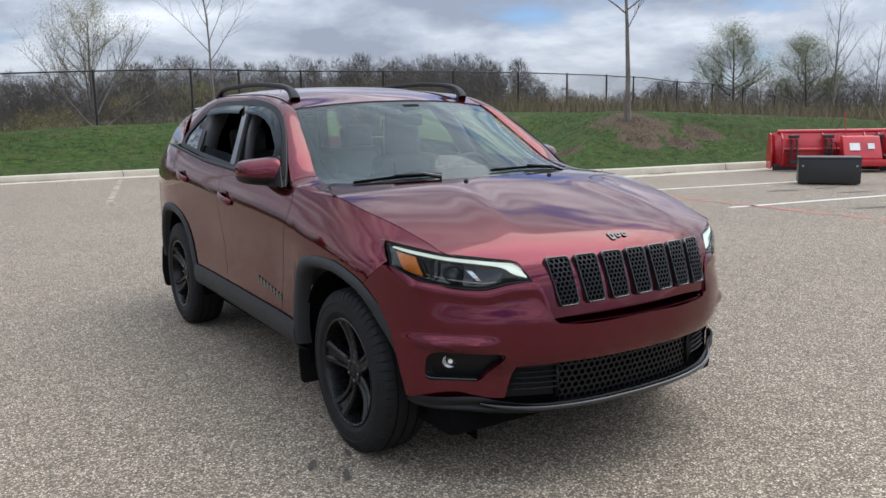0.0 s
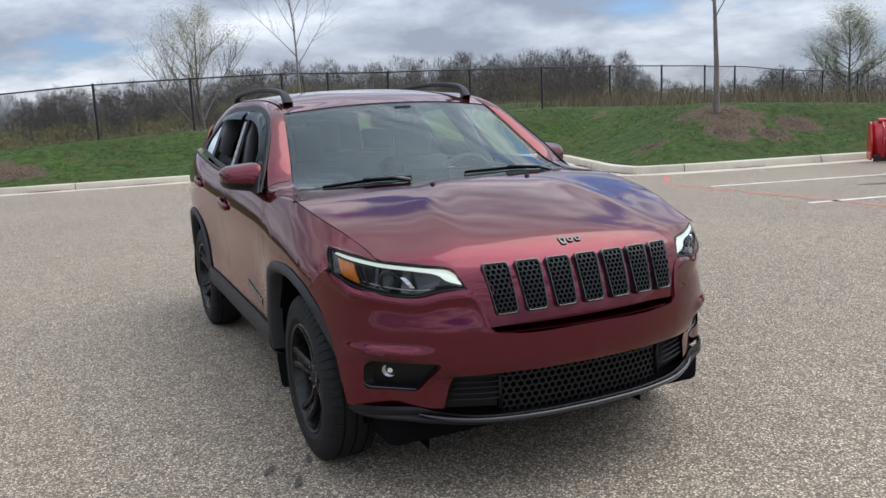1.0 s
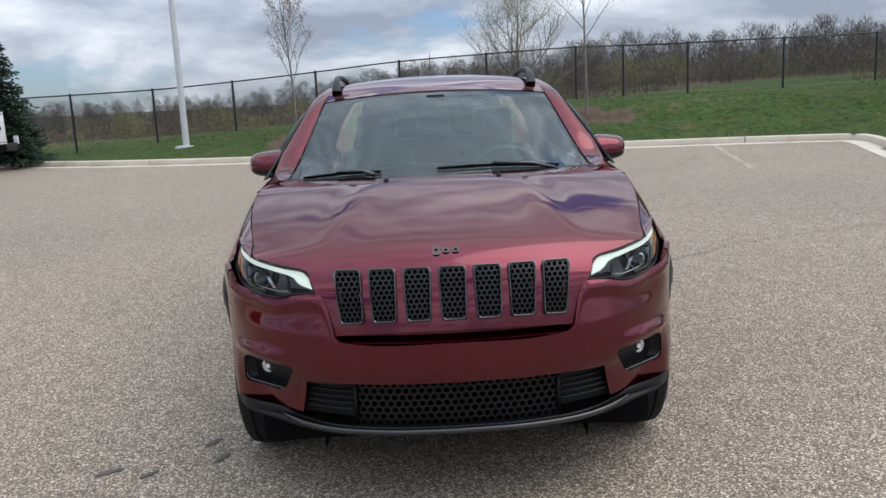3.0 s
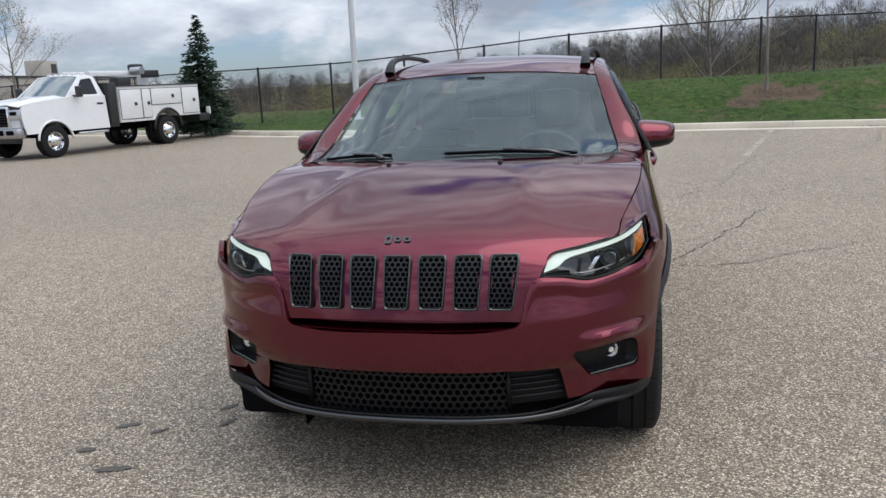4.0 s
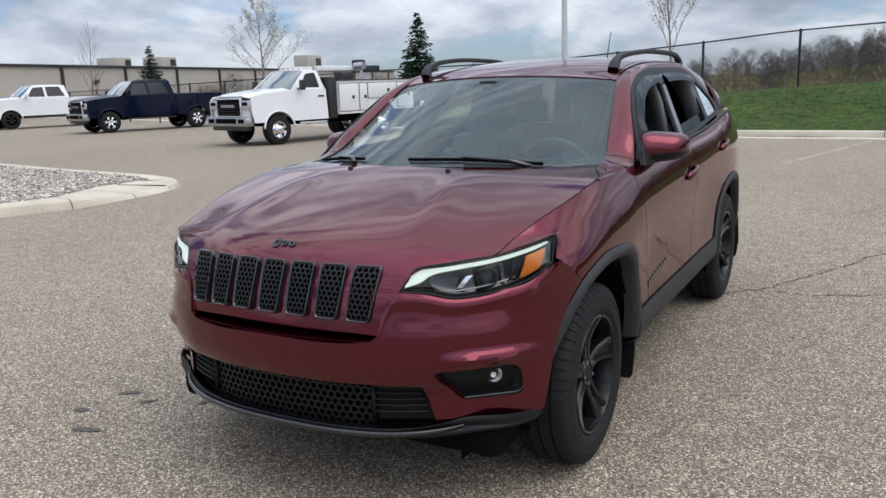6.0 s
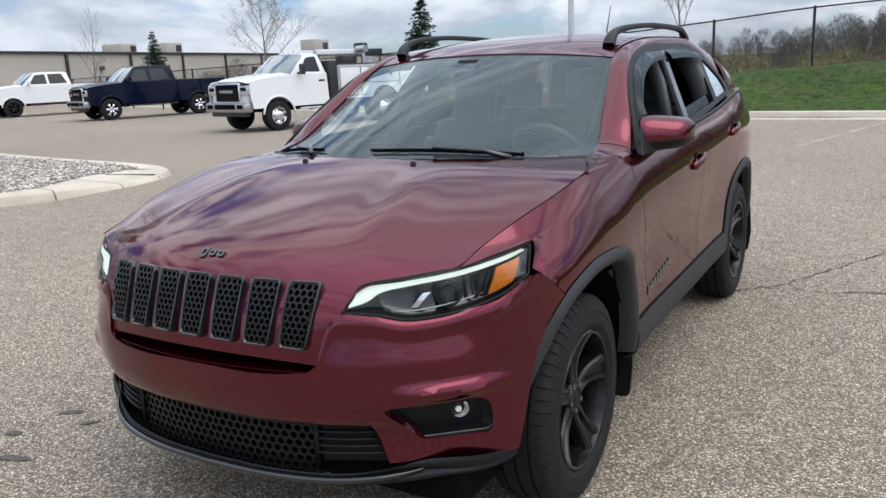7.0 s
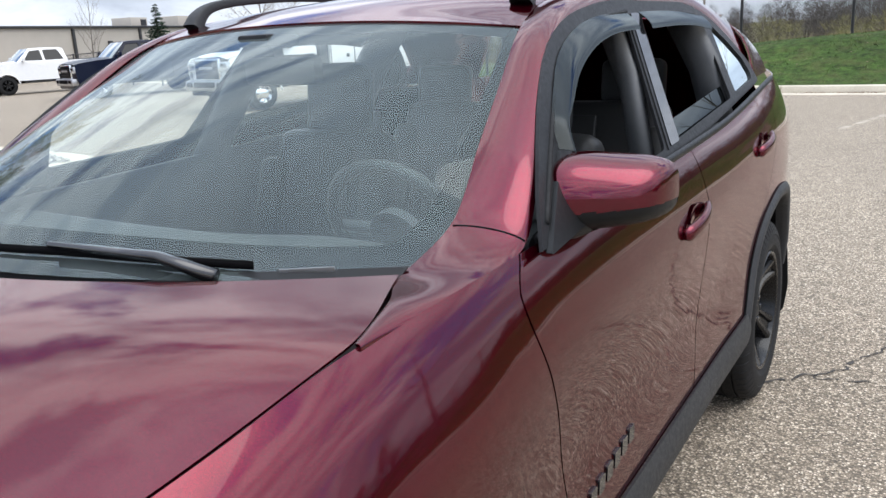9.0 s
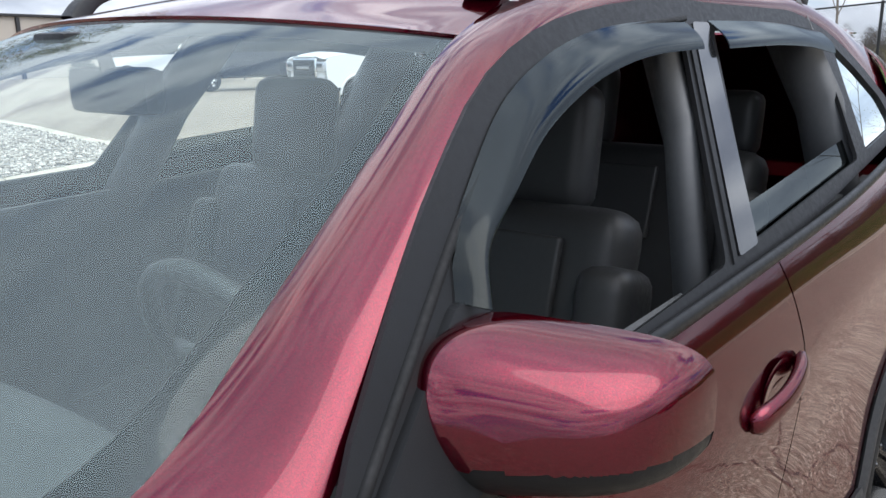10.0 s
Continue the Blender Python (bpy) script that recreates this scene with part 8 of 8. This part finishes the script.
def make_woods():
    rng = np.random.default_rng(8)
    kinds = [twig_cloud(rng, 850, .20, .04, 1.0, .085, .0019, 1.2, 5) for _ in range(9)]
    # height of the tree line by bearing
    tops = lambda az: float(np.interp(az, [-48, -20, -12, -6, 0, 10, 13, 35, 38, 40, 44, 47, 60, 75], [2.2, 2.4, 3.2, 4.6, 6.2, 7.2, 8.6, 8.4, 7.4, 3.0, 2.8, 4.6, 5.0, 4.0]))
    pl = []
    for _ in range(1050):
        az = rng.uniform(-48, 72)
        d = rng.uniform(92, 165)
        h = (tops(az) + 1.6) * (d / 118) * rng.uniform(.70, 1.04)
        pl.append((math.sin(radians(az)) * d, math.cos(radians(az)) * d, h))
    V, F = merged(kinds, pl, rng, lambda x, y: -1.8)
    tagged(mesh_object("bare_woods", V, F, WOODS, smooth=False), "belt of bare grey-brown woods beyond the fields", "woods", kind="stuff")
    # low far woods all round the horizon
    pl = []
    for _ in range(420):
        az = radians(rng.uniform(-75, 75))
        d = rng.uniform(190, 300)
        pl.append((math.sin(az) * d, math.cos(az) * d, rng.uniform(4.5, 7.5)))
    V, F = merged(kinds[:4], pl, rng, lambda x, y: -2.5)
    tagged(mesh_object("far_woods", V, F, WOODS, smooth=False), "low far belt of bare woods on the horizon", "woods", kind="stuff")
    # thickets of low shrubs
    shrubs = [twig_cloud(rng, 620, .62, .02, 1.0, .15, .004, .8, 3) for _ in range(6)]

    field_z = lambda x, y: lawn_z(x, y) - .05
    edge = lambda x: float(np.interp(x, [-40, -8, 2, 11, 17, 25, 32, 47, 60], [31, 25, 25.5, 25, 25.5, 28, 29, 33, 20]))
    for nm, lab, mt, count, rmin, rmax, smin, smax in (
            ("brush", "tangled brown brush in front of the woods", BRUSH, 520, 45, 100, 1.0, 2.6),
            ("willow_scrub", "yellow-green willow scrub in the hollow", WILLOW, 130, 48, 80, 1.2, 2.8)):
        pl = []
        while len(pl) < count:
            az, d = radians(rng.uniform(-46, 72)), rng.uniform(rmin, rmax)
            x, y = math.sin(az) * d, math.cos(az) * d
            if y > edge(x) + 3:
                pl.append((x, y, rng.uniform(smin, smax)))
        V, F = merged(shrubs, pl, rng, field_z)
        tagged(mesh_object(nm, V, F, mt, smooth=False), lab, "brush", kind="stuff")
    # dry grass behind the fence and down the east slope
    n = 34000
    X, Y = rng.uniform(-30, 62, n), rng.uniform(20, 62, n)
    lim = np.interp(X, [-40, -8, 2, 11, 17, 25, 32, 47, 60], [29, 23.2, 23.6, 23, 20.5, 17, 15, 14, 14])
    ok = (Y > lim) & ((X > 15) | (X < 3) | (Y > 40))
    X, Y = X[ok], Y[ok]
    n = len(X)
    Z = bank(X, Y) - .03
    H = rng.uniform(.08, .36, n)
    lx, ly = rng.normal(0, .35, n) * H, rng.normal(0, .35, n) * H
    w_ = rng.uniform(.004, .011, n)
    V = np.stack([np.stack([X - w_, Y, Z], -1), np.stack([X + w_, Y, Z], -1), np.stack([X + lx, Y + ly, Z + H], -1)], 1).reshape(-1, 3)
    # taller weeds on the bank's east shoulder
    m = 15000
    Xe, Ye = rng.uniform(14.5, 36, m), rng.uniform(8.5, 25, m)
    near = np.min((Xe[:, None] - KP[None, ::6, 0]) ** 2 + (Ye[:, None] - KP[None, ::6, 1]) ** 2, axis=1) ** .5
    beyond = (Xe - np.interp(Ye, KP[::-1, 1], KP[::-1, 0])) > 0
    ok = (near > 2.2 + 1.5 * rng.random(m)) & beyond & (Xe + Ye > 29.5 + rng.normal(0, 1.2, m))
    Xe, Ye = Xe[ok], Ye[ok]
    Ze = bank(Xe, Ye)
    He = rng.uniform(.2, .75, len(Xe))
    lx, ly = rng.normal(0, .3, len(Xe)) * He, rng.normal(0, .3, len(Xe)) * He
    we = rng.uniform(.003, .008, len(Xe))
    V = np.concatenate([V, np.stack([np.stack([Xe - we, Ye + we, Ze], -1), np.stack([Xe + we, Ye - we, Ze], -1), np.stack([Xe + lx, Ye + ly, Ze + He], -1)], 1).reshape(-1, 3)])
    n += len(Xe)
    tagged(mesh_object("dry_grass", V, np.arange(3 * n).reshape(-1, 3), STRAW, smooth=False), "pale dry grass and weeds behind the fence", "grass", kind="stuff")


make_woods()


def make_blades():
    rng = np.random.default_rng(3)
    n = 60000
    i = rng.integers(0, len(KP) - 1, n * 2)
    i = i[(KP[i, 0] > -16) & (KP[i, 0] < 24) & ((KN[i] @ LD) > rng.uniform(.15, 1, len(i)))][:n]
    n = len(i)
    d = rng.uniform(0, 1, n) ** .8 * 7.5
    B = KP[i] + KN[i] * .18 + rng.uniform(0, .35, (n, 1)) * KT[i]
    X, Y = B[:, 0] + LD[0] * d, B[:, 1] + LD[1] * d
    Z = bank(X, Y) - .015
    H = rng.uniform(.02, .055, n)
    clear = np.min([np.hypot(X - a, Y - b) / r for a, b, r in SOIL], axis=0) < .8
    H = np.where(clear, .004, H)
    lx, ly = rng.normal(0, .035, n), rng.normal(0, .035, n)
    w = rng.uniform(.006, .014, n)
    V = np.stack([np.stack([X - w, Y, Z], -1), np.stack([X + w, Y, Z], -1), np.stack([X + lx, Y + ly, Z + H], -1)], 1).reshape(-1, 3)
    tagged(mesh_object("grass_blades", V, np.arange(3 * n).reshape(-1, 3), BLADE, smooth=False), "short green grass blades on the bank", "grass", kind="stuff")
    # pale fallen leaves and bits
    n = 900
    i = rng.integers(0, len(KP) - 1, n * 3)
    i = i[(KP[i, 0] > -14) & (KP[i, 0] < 22)][:n]
    n = len(i)
    d = rng.uniform(0, 6.5, n)
    B = KP[i] + KN[i] * .18
    X, Y = B[:, 0] + LD[0] * d, B[:, 1] + LD[1] * d
    Z = bank(X, Y) + .03
    s = rng.uniform(.008, .024, n)
    V = np.stack([np.stack([X - s, Y, Z], -1), np.stack([X + s, Y - s * .3, Z + s * .5], -1), np.stack([X + s * .2, Y + s, Z + s], -1)], 1).reshape(-1, 3)
    tagged(mesh_object("leaf_litter", V, np.arange(3 * n).reshape(-1, 3), STRAW, smooth=False), "scattered pale dead leaves on the lawn", "leaves", kind="stuff")


make_blades()
